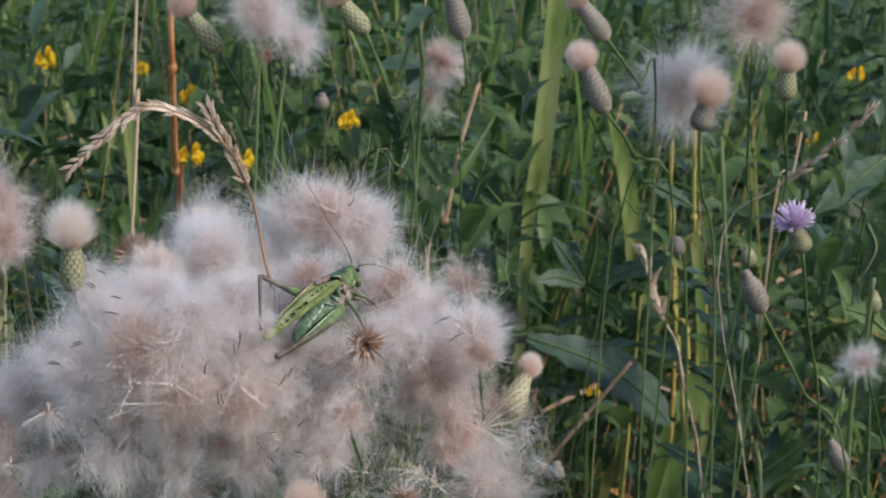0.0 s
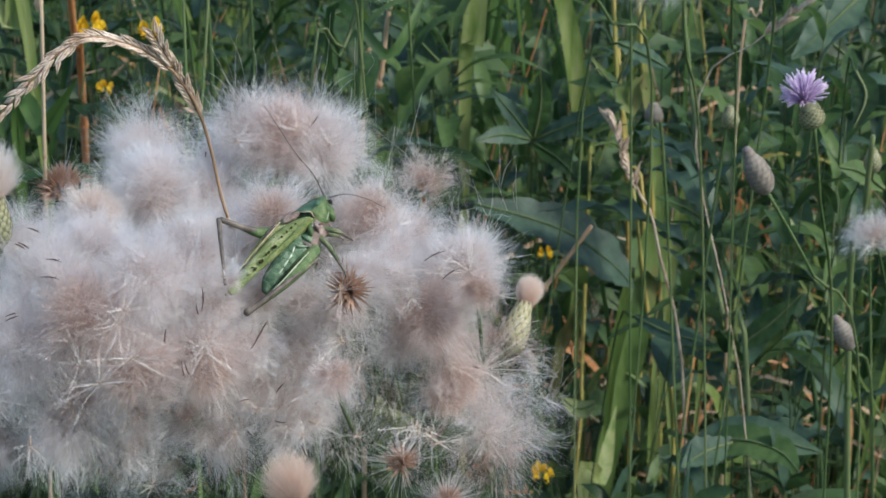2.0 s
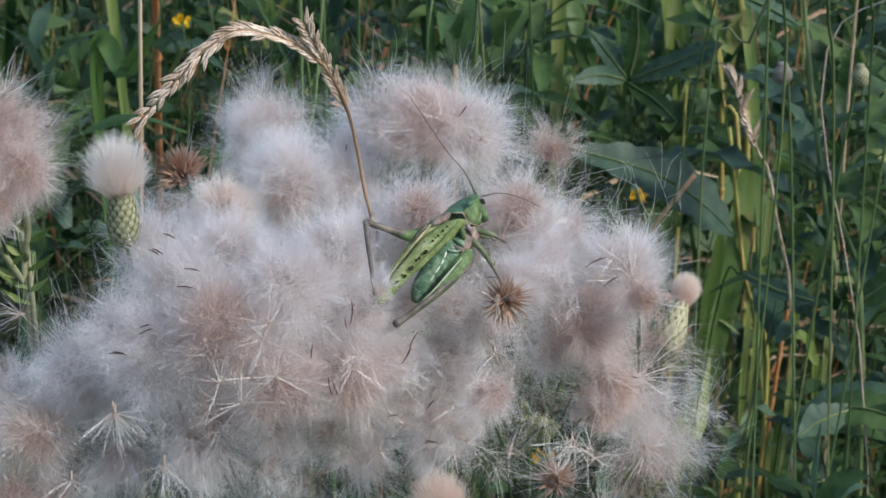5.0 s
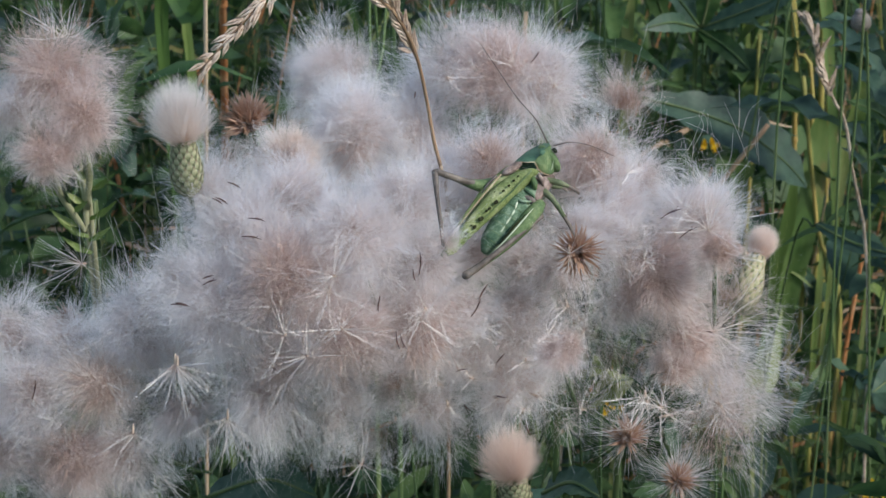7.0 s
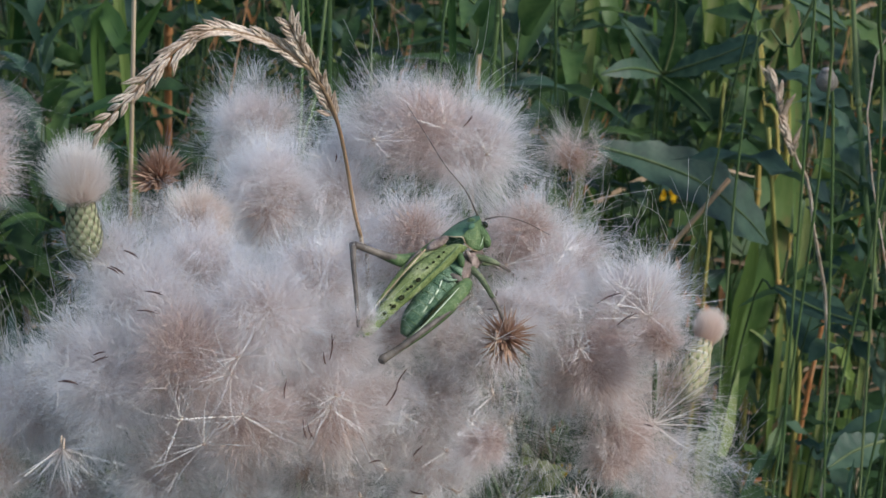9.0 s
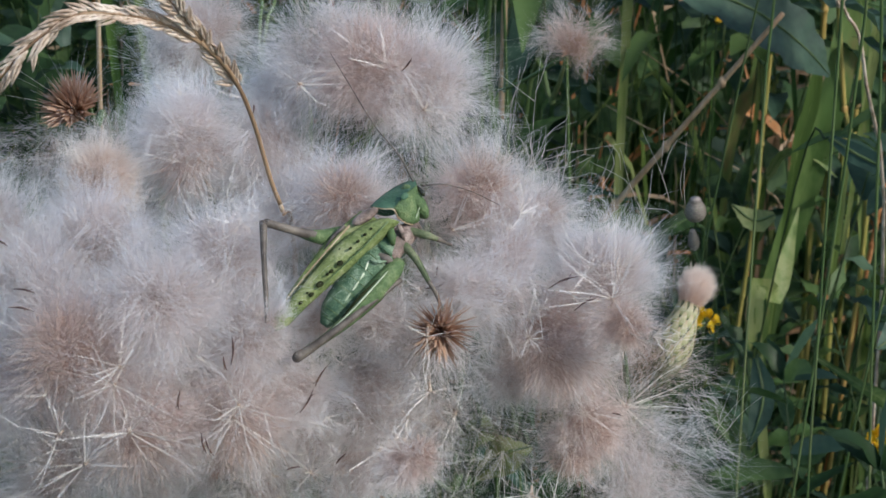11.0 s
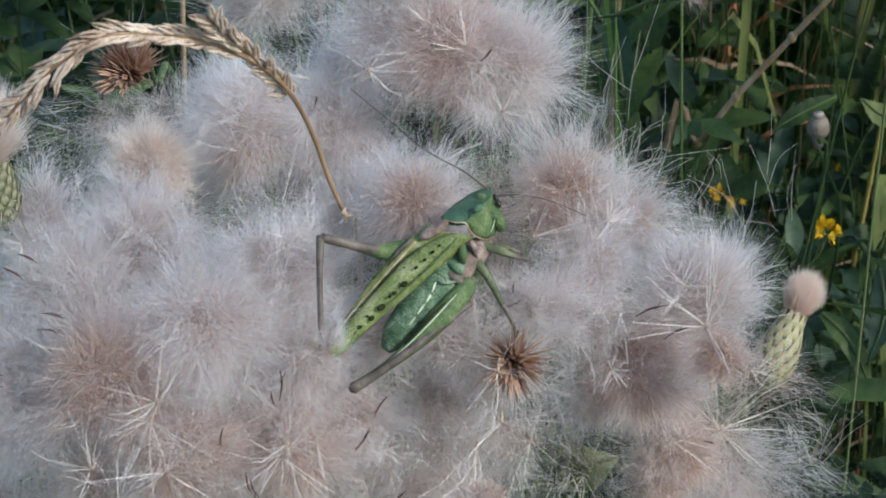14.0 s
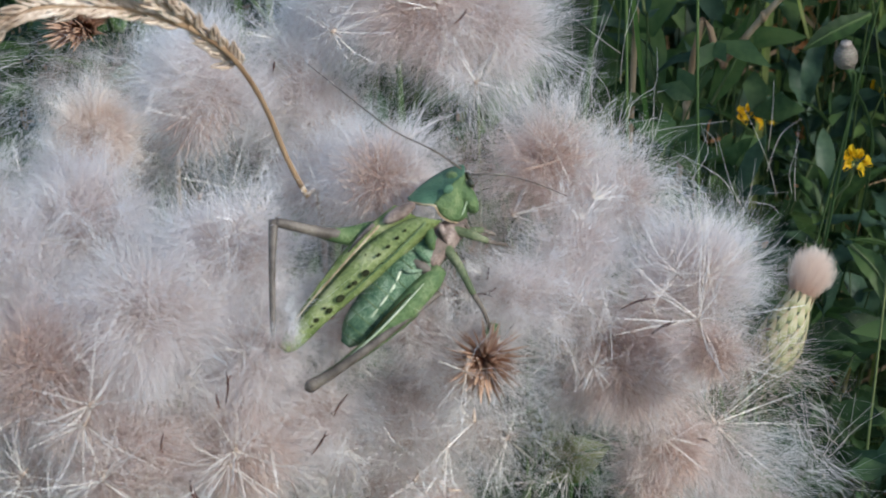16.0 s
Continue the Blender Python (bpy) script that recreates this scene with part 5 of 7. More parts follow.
    rh = leg("hind_leg", (("femur", [(0.00586, -0.00708, 0.74140), (0.00449, -0.00933, 0.74046), (0.00117, -0.01347, 0.73777), (-0.00310, -0.01715, 0.73418), (-0.00793, -0.02006, 0.73094), (-0.01234, -0.02251, 0.72858)], [0.0012, 0.0019, 0.0021, 0.0013, 0.0008, 0.0009], C_GREEN),
                      ("tibia", [(-0.01277, -0.02283, 0.72831), (-0.00866, -0.02168, 0.73107), (-0.00337, -0.01882, 0.73436), (0.00180, -0.01477, 0.73732), (0.00621, -0.01017, 0.73923)], [0.0010, 0.0008, 0.0007, 0.0006, 0.0005], C_LEG),
                      ("knee", [(-0.01122, -0.02232, 0.72946), (-0.01229, -0.02284, 0.72881), (-0.01296, -0.02281, 0.72805)], [0.0008, 0.0011, 0.0007], C_LEG)))
    part("femur_stripe", Geo().tube([(0.00384, -0.01154, 0.74169), (0.00043, -0.01538, 0.73895), (-0.00348, -0.01802, 0.73529), (-0.00702, -0.01979, 0.73243)], [0.00006, 0.00018, 0.00016, 0.00006], sides=6, n=12), C_WHITE, rh, "pale stripe along the thigh")
    part("femur_shade", Geo().tube([(0.00201, -0.01284, 0.74058), (-0.00097, -0.01549, 0.73834), (-0.00443, -0.01792, 0.73480)], [0.0001, 0.00028, 0.0001], sides=6, n=10), C_SPOT, rh, "dark line along the thigh")
    leg("hind_leg", (("femur", [(-0.00187, 0.00012, 0.74421), (-0.00639, -0.00248, 0.74430), (-0.00988, -0.00532, 0.74541), (-0.01432, -0.00775, 0.74764), (-0.01946, -0.01012, 0.75031)], [0.0016, 0.0019, 0.0014, 0.0007, 0.0006], C_GREEN),
                      ("femur_end", [(-0.01030, -0.00573, 0.74574), (-0.01429, -0.00795, 0.74787), (-0.01952, -0.01035, 0.75055)], [0.0011, 0.00085, 0.0008], C_LEG),
                      ("tibia", [(-0.01984, -0.01007, 0.75058), (-0.01930, -0.01523, 0.74608), (-0.01849, -0.02028, 0.74162), (-0.01781, -0.02447, 0.73664)], [0.0008, 0.00055, 0.0005, 0.0004], C_LEG)))
    leg("fore_leg", (("femur", [(0.00711, -0.00112, 0.74535), (0.01034, -0.00164, 0.74480), (0.01275, -0.00151, 0.74380)], [0.0008, 0.0008, 0.0005], C_LIMB),
                      ("tibia", [(0.01275, -0.00151, 0.74380), (0.01408, 0.00037, 0.74231), (0.01543, 0.00225, 0.74081)], [0.00045, 0.0004, 0.0003], C_LEG)))
    leg("middle_leg", (("femur", [(0.00644, -0.00372, 0.74352), (0.00894, -0.00642, 0.74181), (0.01144, -0.00893, 0.73854)], [0.0009, 0.0007, 0.0005], C_LIMB),
                      ("tibia", [(0.01144, -0.00893, 0.73854), (0.01317, -0.00916, 0.73543), (0.01477, -0.00936, 0.73056)], [0.00045, 0.0004, 0.0003], C_LEG)))
    leg("fore_leg", (("femur", [(0.00737, 0.00259, 0.74346), (0.00925, 0.00359, 0.74221), (0.01129, 0.00500, 0.74152)], [0.0008, 0.0007, 0.0005], C_LIMB),
                      ("tibia", [(0.01129, 0.00500, 0.74152), (0.01315, 0.00680, 0.73966)], [0.0004, 0.0003], C_LEG)))
    feelers = []
    for base, pts in ((Vector((0.00769, 0.00510, 0.75286)), [(0.00769, 0.00510, 0.75286), (0.00336, 0.00314, 0.75761), (-0.00292, 0.00338, 0.76113), (-0.01048, 0.00641, 0.76584), (-0.01661, 0.00922, 0.76950)]),
                      (Vector((0.00933, 0.00415, 0.75243)), [(0.00933, 0.00415, 0.75243), (0.01347, 0.00362, 0.75328), (0.01869, 0.00529, 0.75139), (0.02445, 0.00820, 0.74745)])):
        g = Geo().tube(pts, [0.00022, 0.00013, 0.0001, 0.00006], sides=5, n=24)
        f = new("antenna", g.mesh("antenna", C_LEG, True, base))
        f.parent = ob
        f.location = base - Vector(at)
        tagged(f, "long thread-like dark antenna")
        feelers.append((f, base - Vector(at), nk))
    return ob, feelers


CRICKET, FEELERS = cricket()
for at in ((-0.01616, -0.02433, 0.73603), (-0.01711, -0.02770, 0.73886)):
    ob = thing("loose_down", at, "loose wisp of white down against the cricket", "thistle down", "loose wisps of down")
    part("wisp", down(Geo(), at, (0, -0.6, 0.5), 0.0075, 1.6, 14, 26, RNG, 0.00005, 0.5, 0.1, 1.3, 0.8), FLUFF, ob, smooth=False, kind="stuff")


# ---- grasses and stalks set one by one ----
def spikelet(geo, at, way, length, width):
    a, w = Vector(at), Vector(way).normalized()
    o = w.orthogonal().normalized()
    for s in (-1, 1):
        geo.tube([a, a + w * length * 0.4 + o * s * width * 0.45, a + w * length * RNG.uniform(0.85, 1.1) + o * s * width * 0.1], [width * 0.15, width * 0.42, width * 0.04], sides=5, n=6)


def bent_grass():
    ob = thing("dry_grass_ear", (-0.0183, 0.0080, 0.7425), "dry straw-coloured grass with a bent-over seed ear", "grass")
    main = [(-0.0185, 0.0068, 0.7465), (-0.0201, 0.0050, 0.7536), (-0.0219, 0.0020, 0.7651), (-0.0237, -0.0020, 0.7748), (-0.0261, -0.0060, 0.7827), (-0.0299, -0.0110, 0.7903)]
    stalk(ob, [(-0.017, 0.03, 0.0), (-0.0165, 0.025, 0.5), (-0.0165, 0.018, 0.715), (-0.0185, 0.0068, 0.7465)], [0.0007, 0.0006, 0.0005, 0.00048], STRAW)
    limbs = (([(-0.0299, -0.0110, 0.7901), (-0.0355, -0.0150, 0.7958), (-0.0419, -0.0190, 0.7995), (-0.0498, -0.0230, 0.8013), (-0.0571, -0.0260, 0.7974), (-0.0640, -0.0280, 0.7905), (-0.0738, -0.0300, 0.7798)], 62),
             ([(-0.0244, -0.0020, 0.7765), (-0.0278, -0.0080, 0.7863), (-0.0312, -0.0130, 0.7944), (-0.0343, -0.0180, 0.8024)], 42))
    g = Geo().tube(main, [0.00048, 0.00045, 0.0004], sides=7, n=24)
    for pts, n in limbs:
        g.tube(pts, [0.0004, 0.0003, 0.0002], sides=6, n=20)
    culm = part("culm", g, STRAW, ob, "bent straw-coloured culm")
    for pts, n in limbs:
        line = spline(pts, n + 2)
        for i in range(1, n + 1):
            d = (line[i + 1] - line[i - 1]).normalized()
            out = d.cross(Vector((0, -0.9, 0.45))).normalized() * (1 if i % 2 else -1)
            w = d + out * RNG.uniform(0.12, 0.4) + Vector(RNG.normal(size=3)) * 0.12
            q = Geo()
            spikelet(q, line[i] + out * 0.0004, w, RNG.uniform(0.0038, 0.0054), 0.00095)
            part("spikelet", q, SPIKELET, culm)
    return culm, Vector(main[0]) - ob.matrix_basis.translation


CULM, CULM_BASE = bent_grass()


def ear_grass(pts, label, count, size, radii=(0.0008, 0.0006, 0.0004)):
    ob = thing("seed_grass", (pts[0][0], pts[0][1], 0), label, "grass", "seeding grasses")
    stalk(ob, pts, radii, SPIKELET)
    line = spline(pts[-3:], count + 2)
    for i in range(1, count + 1):
        d = (line[min(i + 1, count + 1)] - line[i - 1]).normalized()
        g = Geo()
        spikelet(g, line[i], d + Vector(RNG.normal(size=3)) * 0.25, size * RNG.uniform(0.8, 1.2), size * 0.2)
        part("spikelet", g, SPIKELET, ob)
    return ob


ear_grass([(0.17, 0.42, 0.0), (0.165, 0.41, 0.5), (0.1430, 0.3600, 0.6340), (0.1324, 0.3450, 0.6627), (0.1251, 0.3350, 0.6797), (0.1187, 0.3250, 0.6990)], "dry purplish-brown grass spike", 36, 0.0085)
ear_grass([(0.19, 0.35, 0.0), (0.185, 0.34, 0.5), (0.1518, 0.3200, 0.6931), (0.1738, 0.3000, 0.7359), (0.1907, 0.2900, 0.7532), (0.2086, 0.2800, 0.7739)], "slanting pale straw grass with thin ear", 34, 0.0065, (0.0003, 0.0003, 0.0003))


def straw_stem(pts, r, label, material=None, kind_name="straw_grass"):
    ob = thing(kind_name, pts[0], label, "grass", "upright grass stems")
    stalk(ob, pts, [r, r * 0.9, r * 0.75], material or STRAW)
    for q in pts[1:-1]:
        part("node", Geo().ball(q, (Vector((r * 1.25, 0, 0)), Vector((0, r * 1.25, 0)), Vector((0, 0, r * 1.8))), 6, 8), material or STRAW, ob)
    return ob


straw_stem([(-0.125, 0.30, 0.0), (-0.1009, 0.2700, 0.6988), (-0.1015, 0.2700, 0.7568), (-0.1015, 0.2700, 0.8323)], 0.0008, "thin pale dry straw stem")
straw_stem([(-0.17, 1.05, 0.0), (-0.1292, 0.6600, 0.6193), (-0.1253, 0.6000, 0.6763), (-0.1237, 0.5600, 0.7382), (-0.1258, 0.5500, 0.7932)], 0.0021, "orange-brown dry grass stem", ORANGE)
straw_stem([(0.17, 0.64, 0.0), (0.1608, 0.6340, 0.5549), (0.1531, 0.6340, 0.6445), (0.1485, 0.6340, 0.7337)], 0.0015, "yellow-green ripening grass stem", YELLOW_STEM)
straw_stem([(0.18, 0.63, 0.0), (0.1732, 0.6300, 0.5621), (0.1651, 0.6300, 0.6603), (0.1607, 0.6300, 0.7343)], 0.0016, "golden ripening grass stem", YELLOW_STEM)
straw_stem([(0.186, 0.65, 0.0), (0.1807, 0.6500, 0.5372), (0.1700, 0.6500, 0.6470), (0.1664, 0.6500, 0.7312)], 0.0013, "golden ripening grass stem", YELLOW_STEM)
straw_stem([(0.15, 0.60, 0.0), (0.1833, 0.6000, 0.4320), (0.1692, 0.6000, 0.5213), (0.1587, 0.6000, 0.5981)], 0.0013, "yellow-green ripening grass stem", YELLOW_STEM)
straw_stem([(0.02, 0.52, 0.0), (0.0185, 0.5000, 0.6340), (0.0274, 0.5000, 0.6749), (0.0324, 0.5000, 0.7124), (0.0405, 0.5000, 0.7466)], 0.0013, "thin pale dry straw stem")
straw_stem([(0.19, 0.47, 0.0), (0.1876, 0.4500, 0.6451), (0.1972, 0.4500, 0.7180), (0.2012, 0.4500, 0.7484)], 0.0007, "thin pale dry straw stem")
straw_stem([(0.15, 0.62, 0.0), (0.1873, 0.6000, 0.4546), (0.1963, 0.6000, 0.5116)], 0.0012, "thin orange dry stalk", ORANGE)
straw_stem([(0.03, 0.56, 0.0), (0.0393, 0.5050, 0.4733), (0.0521, 0.5000, 0.4956), (0.0655, 0.4950, 0.5195), (0.0846, 0.4900, 0.5486), (0.1049, 0.4850, 0.5791), (0.1262, 0.4800, 0.6106)], 0.0014, "brown slanting dead stalk", STRAW)
straw_stem([(0.0, 0.60, 0.0), (0.0259, 0.5200, 0.5274), (0.0385, 0.5000, 0.5631), (0.0431, 0.4800, 0.5886)], 0.0012, "green upright meadow plant stem", STEM)
straw_stem([(0.24, 0.30, 0.0), (0.2138, 0.3000, 0.5887), (0.2130, 0.2800, 0.6700), (0.2127, 0.2700, 0.7039)], 0.0014, "sturdy green stem beside the flower", STEM)
straw_stem([(0.20, 0.40, 0.0), (0.1874, 0.3800, 0.5398), (0.1760, 0.4000, 0.5962), (0.1668, 0.4200, 0.6632), (0.1600, 0.4400, 0.7353)], 0.0013, "sturdy upright green thistle stem", STEM)
straw_stem([(0.26, 0.42, 0.0), (0.2224, 0.4000, 0.5346), (0.1972, 0.4100, 0.5743), (0.1769, 0.4200, 0.6190)], 0.0013, "branching green thistle stem", STEM)
straw_stem([(-0.02, 0.34, 0.0), (0.0184, 0.2600, 0.7340), (0.0063, 0.2500, 0.7750), (-0.0021, 0.2400, 0.7943)], 0.0010, "dark green slanting thistle stem", STEM)
straw_stem([(0.10, 0.62, 0.0), (0.1303, 0.6000, 0.4263), (0.1337, 0.6000, 0.5029), (0.1364, 0.6000, 0.6194)], 0.0011, "yellowish ripening grass stem", YELLOW_STEM)
straw_stem([(0.15, 0.60, 0.0), (0.1677, 0.6200, 0.5348), (0.1577, 0.6300, 0.6069), (0.1541, 0.6400, 0.6629)], 0.0013, "yellow-green ripening grass stem", YELLOW_STEM)


def grass_blade(pts, width, label, material=None, facing=(0.15, -1, 0.25), fold=0.22, base=0.35):
    ob = thing("tall_grass", pts[0], label, "grass", "broad grass blades")
    bl = part("blade", Geo().blade(pts, [width * 0.2, width * base, *([width] * (len(pts) - 3)), width * 0.85, width * 0.05], facing, fold, n=5 * len(pts), wave=0.08), material or BLADE, ob)
    f = Vector(facing).normalized() * -0.0003
    part("midrib", Geo().tube([Vector(q) + f for q in pts], [0.0004, 0.0004, 0.0002], sides=5, n=4 * len(pts)), material or BLADE, bl)
    return ob


grass_blade([(0.07, 0.62, 0.0), (0.0704, 0.5800, 0.6214), (0.0744, 0.5700, 0.6833), (0.0779, 0.5600, 0.7493), (0.0790, 0.5500, 0.8042), (0.0768, 0.5400, 0.9315)], 0.0115, "broad upright green grass blade")
grass_blade([(0.13, 0.72, 0.0), (0.1362, 0.6400, 0.5778), (0.1364, 0.6300, 0.6110), (0.1324, 0.6200, 0.6375), (0.1286, 0.6150, 0.6622), (0.1223, 0.6100, 0.6923), (0.1109, 0.6000, 0.7227)], 0.0105, "broad sunlit green grass blade", base=0.2)
grass_blade([(0.1245, 0.6200, 0.2761), (0.1433, 0.6000, 0.4261), (0.1550, 0.6000, 0.4821), (0.1638, 0.6000, 0.5245), (0.1689, 0.6100, 0.5617), (0.1696, 0.6100, 0.5801)], 0.013, "broad pale green grass blade with rusty edge", BLADE_RUST, base=0.95)
grass_blade([(0.1395, 0.6000, 0.3201), (0.1468, 0.5850, 0.4891), (0.1526, 0.5850, 0.5294), (0.1555, 0.5850, 0.5599)], 0.0075, "bright green upright grass blade", BLADE)
grass_blade([(0.22, 0.62, 0.0), (0.1719, 0.6000, 0.5980), (0.1550, 0.6000, 0.6401), (0.1357, 0.6000, 0.6668)], 0.009, "yellowing broad rusty grass blade", BLADE_RUST)
grass_blade([(0.1713, 0.5800, 0.4591), (0.1745, 0.5600, 0.5671), (0.1772, 0.5500, 0.5936), (0.1783, 0.5400, 0.6194)], 0.0095, "pale torn grass blade end", BLADE)
grass_blade([(0.1206, 0.6600, 0.3267), (0.1253, 0.6600, 0.4762), (0.1343, 0.6500, 0.5120), (0.1341, 0.6400, 0.5534)], 0.009, "yellow rusting upright grass blade", BLADE_RUST)
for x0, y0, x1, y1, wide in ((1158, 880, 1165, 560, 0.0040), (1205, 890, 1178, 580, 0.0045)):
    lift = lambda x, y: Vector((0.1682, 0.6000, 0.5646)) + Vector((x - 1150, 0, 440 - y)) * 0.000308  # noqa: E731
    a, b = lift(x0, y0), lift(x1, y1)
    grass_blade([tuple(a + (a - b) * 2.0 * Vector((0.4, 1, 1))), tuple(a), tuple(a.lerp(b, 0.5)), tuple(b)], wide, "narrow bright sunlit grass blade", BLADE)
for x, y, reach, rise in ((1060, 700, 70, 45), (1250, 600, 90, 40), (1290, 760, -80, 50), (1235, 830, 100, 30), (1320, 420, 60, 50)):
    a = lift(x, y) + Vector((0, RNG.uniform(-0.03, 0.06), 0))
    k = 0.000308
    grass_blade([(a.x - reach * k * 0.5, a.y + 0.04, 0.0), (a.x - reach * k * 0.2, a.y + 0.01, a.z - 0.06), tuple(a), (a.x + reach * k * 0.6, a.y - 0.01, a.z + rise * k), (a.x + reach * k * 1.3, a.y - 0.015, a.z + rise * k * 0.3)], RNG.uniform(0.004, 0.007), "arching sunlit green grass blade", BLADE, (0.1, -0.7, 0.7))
grass_blade([(0.1302, 0.7000, 0.4770), (0.1386, 0.7050, 0.4734), (0.1467, 0.7200, 0.4640), (0.1550, 0.7350, 0.4517), (0.1611, 0.7450, 0.4417)], 0.0055, "orange dry broken grass blade", ORANGE, (0, -0.8, 0.6), base=0.9)
grass_blade([(0.135, 0.73, 0.0), (0.1490, 0.7200, 0.4217), (0.1548, 0.7300, 0.4299), (0.1610, 0.7440, 0.4421)], 0.0055, "bleached white end of a broken grass blade", STRAW, base=0.9)
grass_blade([(-0.09, 0.52, 0.0), (-0.1323, 0.5000, 0.6630), (-0.1436, 0.5000, 0.7038), (-0.1513, 0.5000, 0.7209)], 0.008, "narrow upright green grass blade", BLADE)
grass_blade([(-0.12, 0.55, 0.2), (-0.1420, 0.5000, 0.6337), (-0.1266, 0.4800, 0.6597), (-0.1095, 0.4600, 0.6871)], 0.009, "dark green slanting grass blade", BLADE_DARK)
grass_blade([(0.07, 0.45, 0.2), (0.0055, 0.4000, 0.6926), (0.0317, 0.3800, 0.7139), (0.0507, 0.4000, 0.7466)], 0.005, "narrow dark grass blade", BLADE_DARK)
grass_blade([(0.1372, 0.3800, 0.5144), (0.1581, 0.3600, 0.5100), (0.1879, 0.3400, 0.5009)], 0.010, "arching green grass blade", BLADE, (0, -0.6, 0.8))
grass_blade([(0.2, 0.5, 0.0), (0.1298, 0.5000, 0.4359), (0.1377, 0.5200, 0.4707), (0.1468, 0.5500, 0.4954)], 0.009, "broad bright green grass blade", BLADE)
grass_blade([(-0.0988, 0.4500, 0.6400), (-0.1202, 0.4400, 0.6495), (-0.1448, 0.4200, 0.6467)], 0.008, "dark arching grass blade", BLADE_DARK, (0, -0.5, 0.9))


def big_leaf(pts, widths, label, material, facing):
    ob = thing("broad_leaved_plant", pts[0], label, "leaf", "broad leaves")
    lf = part("leaf", Geo().blade(pts, widths, facing, 0.12, n=20, wave=0.14), material, ob)
    part("midrib", Geo().tube([Vector(p) + Vector(facing).normalized() * 0.0006 for p in pts], [0.0006, 0.0005, 0.0002], sides=6, n=16), STEM, lf)
    p0 = Vector(pts[0])
    side = RNG.uniform(-0.12, 0.12)
    stalk(ob, [p0, (p0.x + side * 0.15, p0.y + 0.02, p0.z - 0.03), (p0.x + side * 0.6, p0.y + 0.05, p0.z * 0.5), (p0.x + side, p0.y + 0.06, 0)], [0.0005, 0.0004, 0.0003, 0.0003], STEM_DEEP)
    return ob


big_leaf([(0.0730, 0.5200, 0.6109), (0.0979, 0.5220, 0.6036), (0.1203, 0.5250, 0.5939), (0.1404, 0.5300, 0.5778), (0.1529, 0.5340, 0.5634)], [0.006, 0.022, 0.030, 0.026, 0.002], "large dark blue-green lance-shaped leaf with insect holes", LEAF_BLUE, (0.1, -0.6, 0.8))
big_leaf([(0.1566, 0.3600, 0.5425), (0.1745, 0.3400, 0.5552), (0.1915, 0.3300, 0.5538), (0.1992, 0.3200, 0.5477)], [0.004, 0.018, 0.016, 0.001], "dark green leaf below the flower", LEAF, (0, -0.6, 0.8))
big_leaf([(0.1745, 0.3400, 0.5541), (0.1606, 0.3300, 0.5534), (0.1499, 0.3200, 0.5507)], [0.006, 0.016, 0.001], "dark green rounded low leaf", LEAF_BLUE, (0, -0.7, 0.7))
big_leaf([(0.2475, 0.5000, 0.6866), (0.2310, 0.5000, 0.6975), (0.2154, 0.5000, 0.6869)], [0.006, 0.020, 0.001], "dark broad leaf in deep shade", LEAF, (0, -0.8, 0.6))
big_leaf([(-0.0807, 0.0300, 0.6452), (-0.0646, 0.0200, 0.6549), (-0.0508, 0.0100, 0.6548)], [0.006, 0.018, 0.001], "blue-green thistle leaf under the down", LEAF_BLUE, (0, -0.6, 0.8))
big_leaf([(0.0089, 0.0300, 0.6460), (0.0159, 0.0200, 0.6540), (0.0227, 0.0100, 0.6547)], [0.006, 0.012, 0.001], "blue-green thistle leaf under the down", LEAF_BLUE, (0, -0.6, 0.8))


big_leaf([(0.0209, 0.0300, 0.6720), (0.0266, 0.0260, 0.6796), (0.0323, 0.0300, 0.6795)], [0.003, 0.010, 0.001], "pale green thistle leaf under the down", BLADE, (0, -0.6, 0.8))
big_leaf([(0.0136, 0.0350, 0.6763), (0.0206, 0.0300, 0.6830), (0.0252, 0.0300, 0.6820)], [0.003, 0.009, 0.001], "pale green thistle leaf under the down", BLADE, (0, -0.6, 0.8))


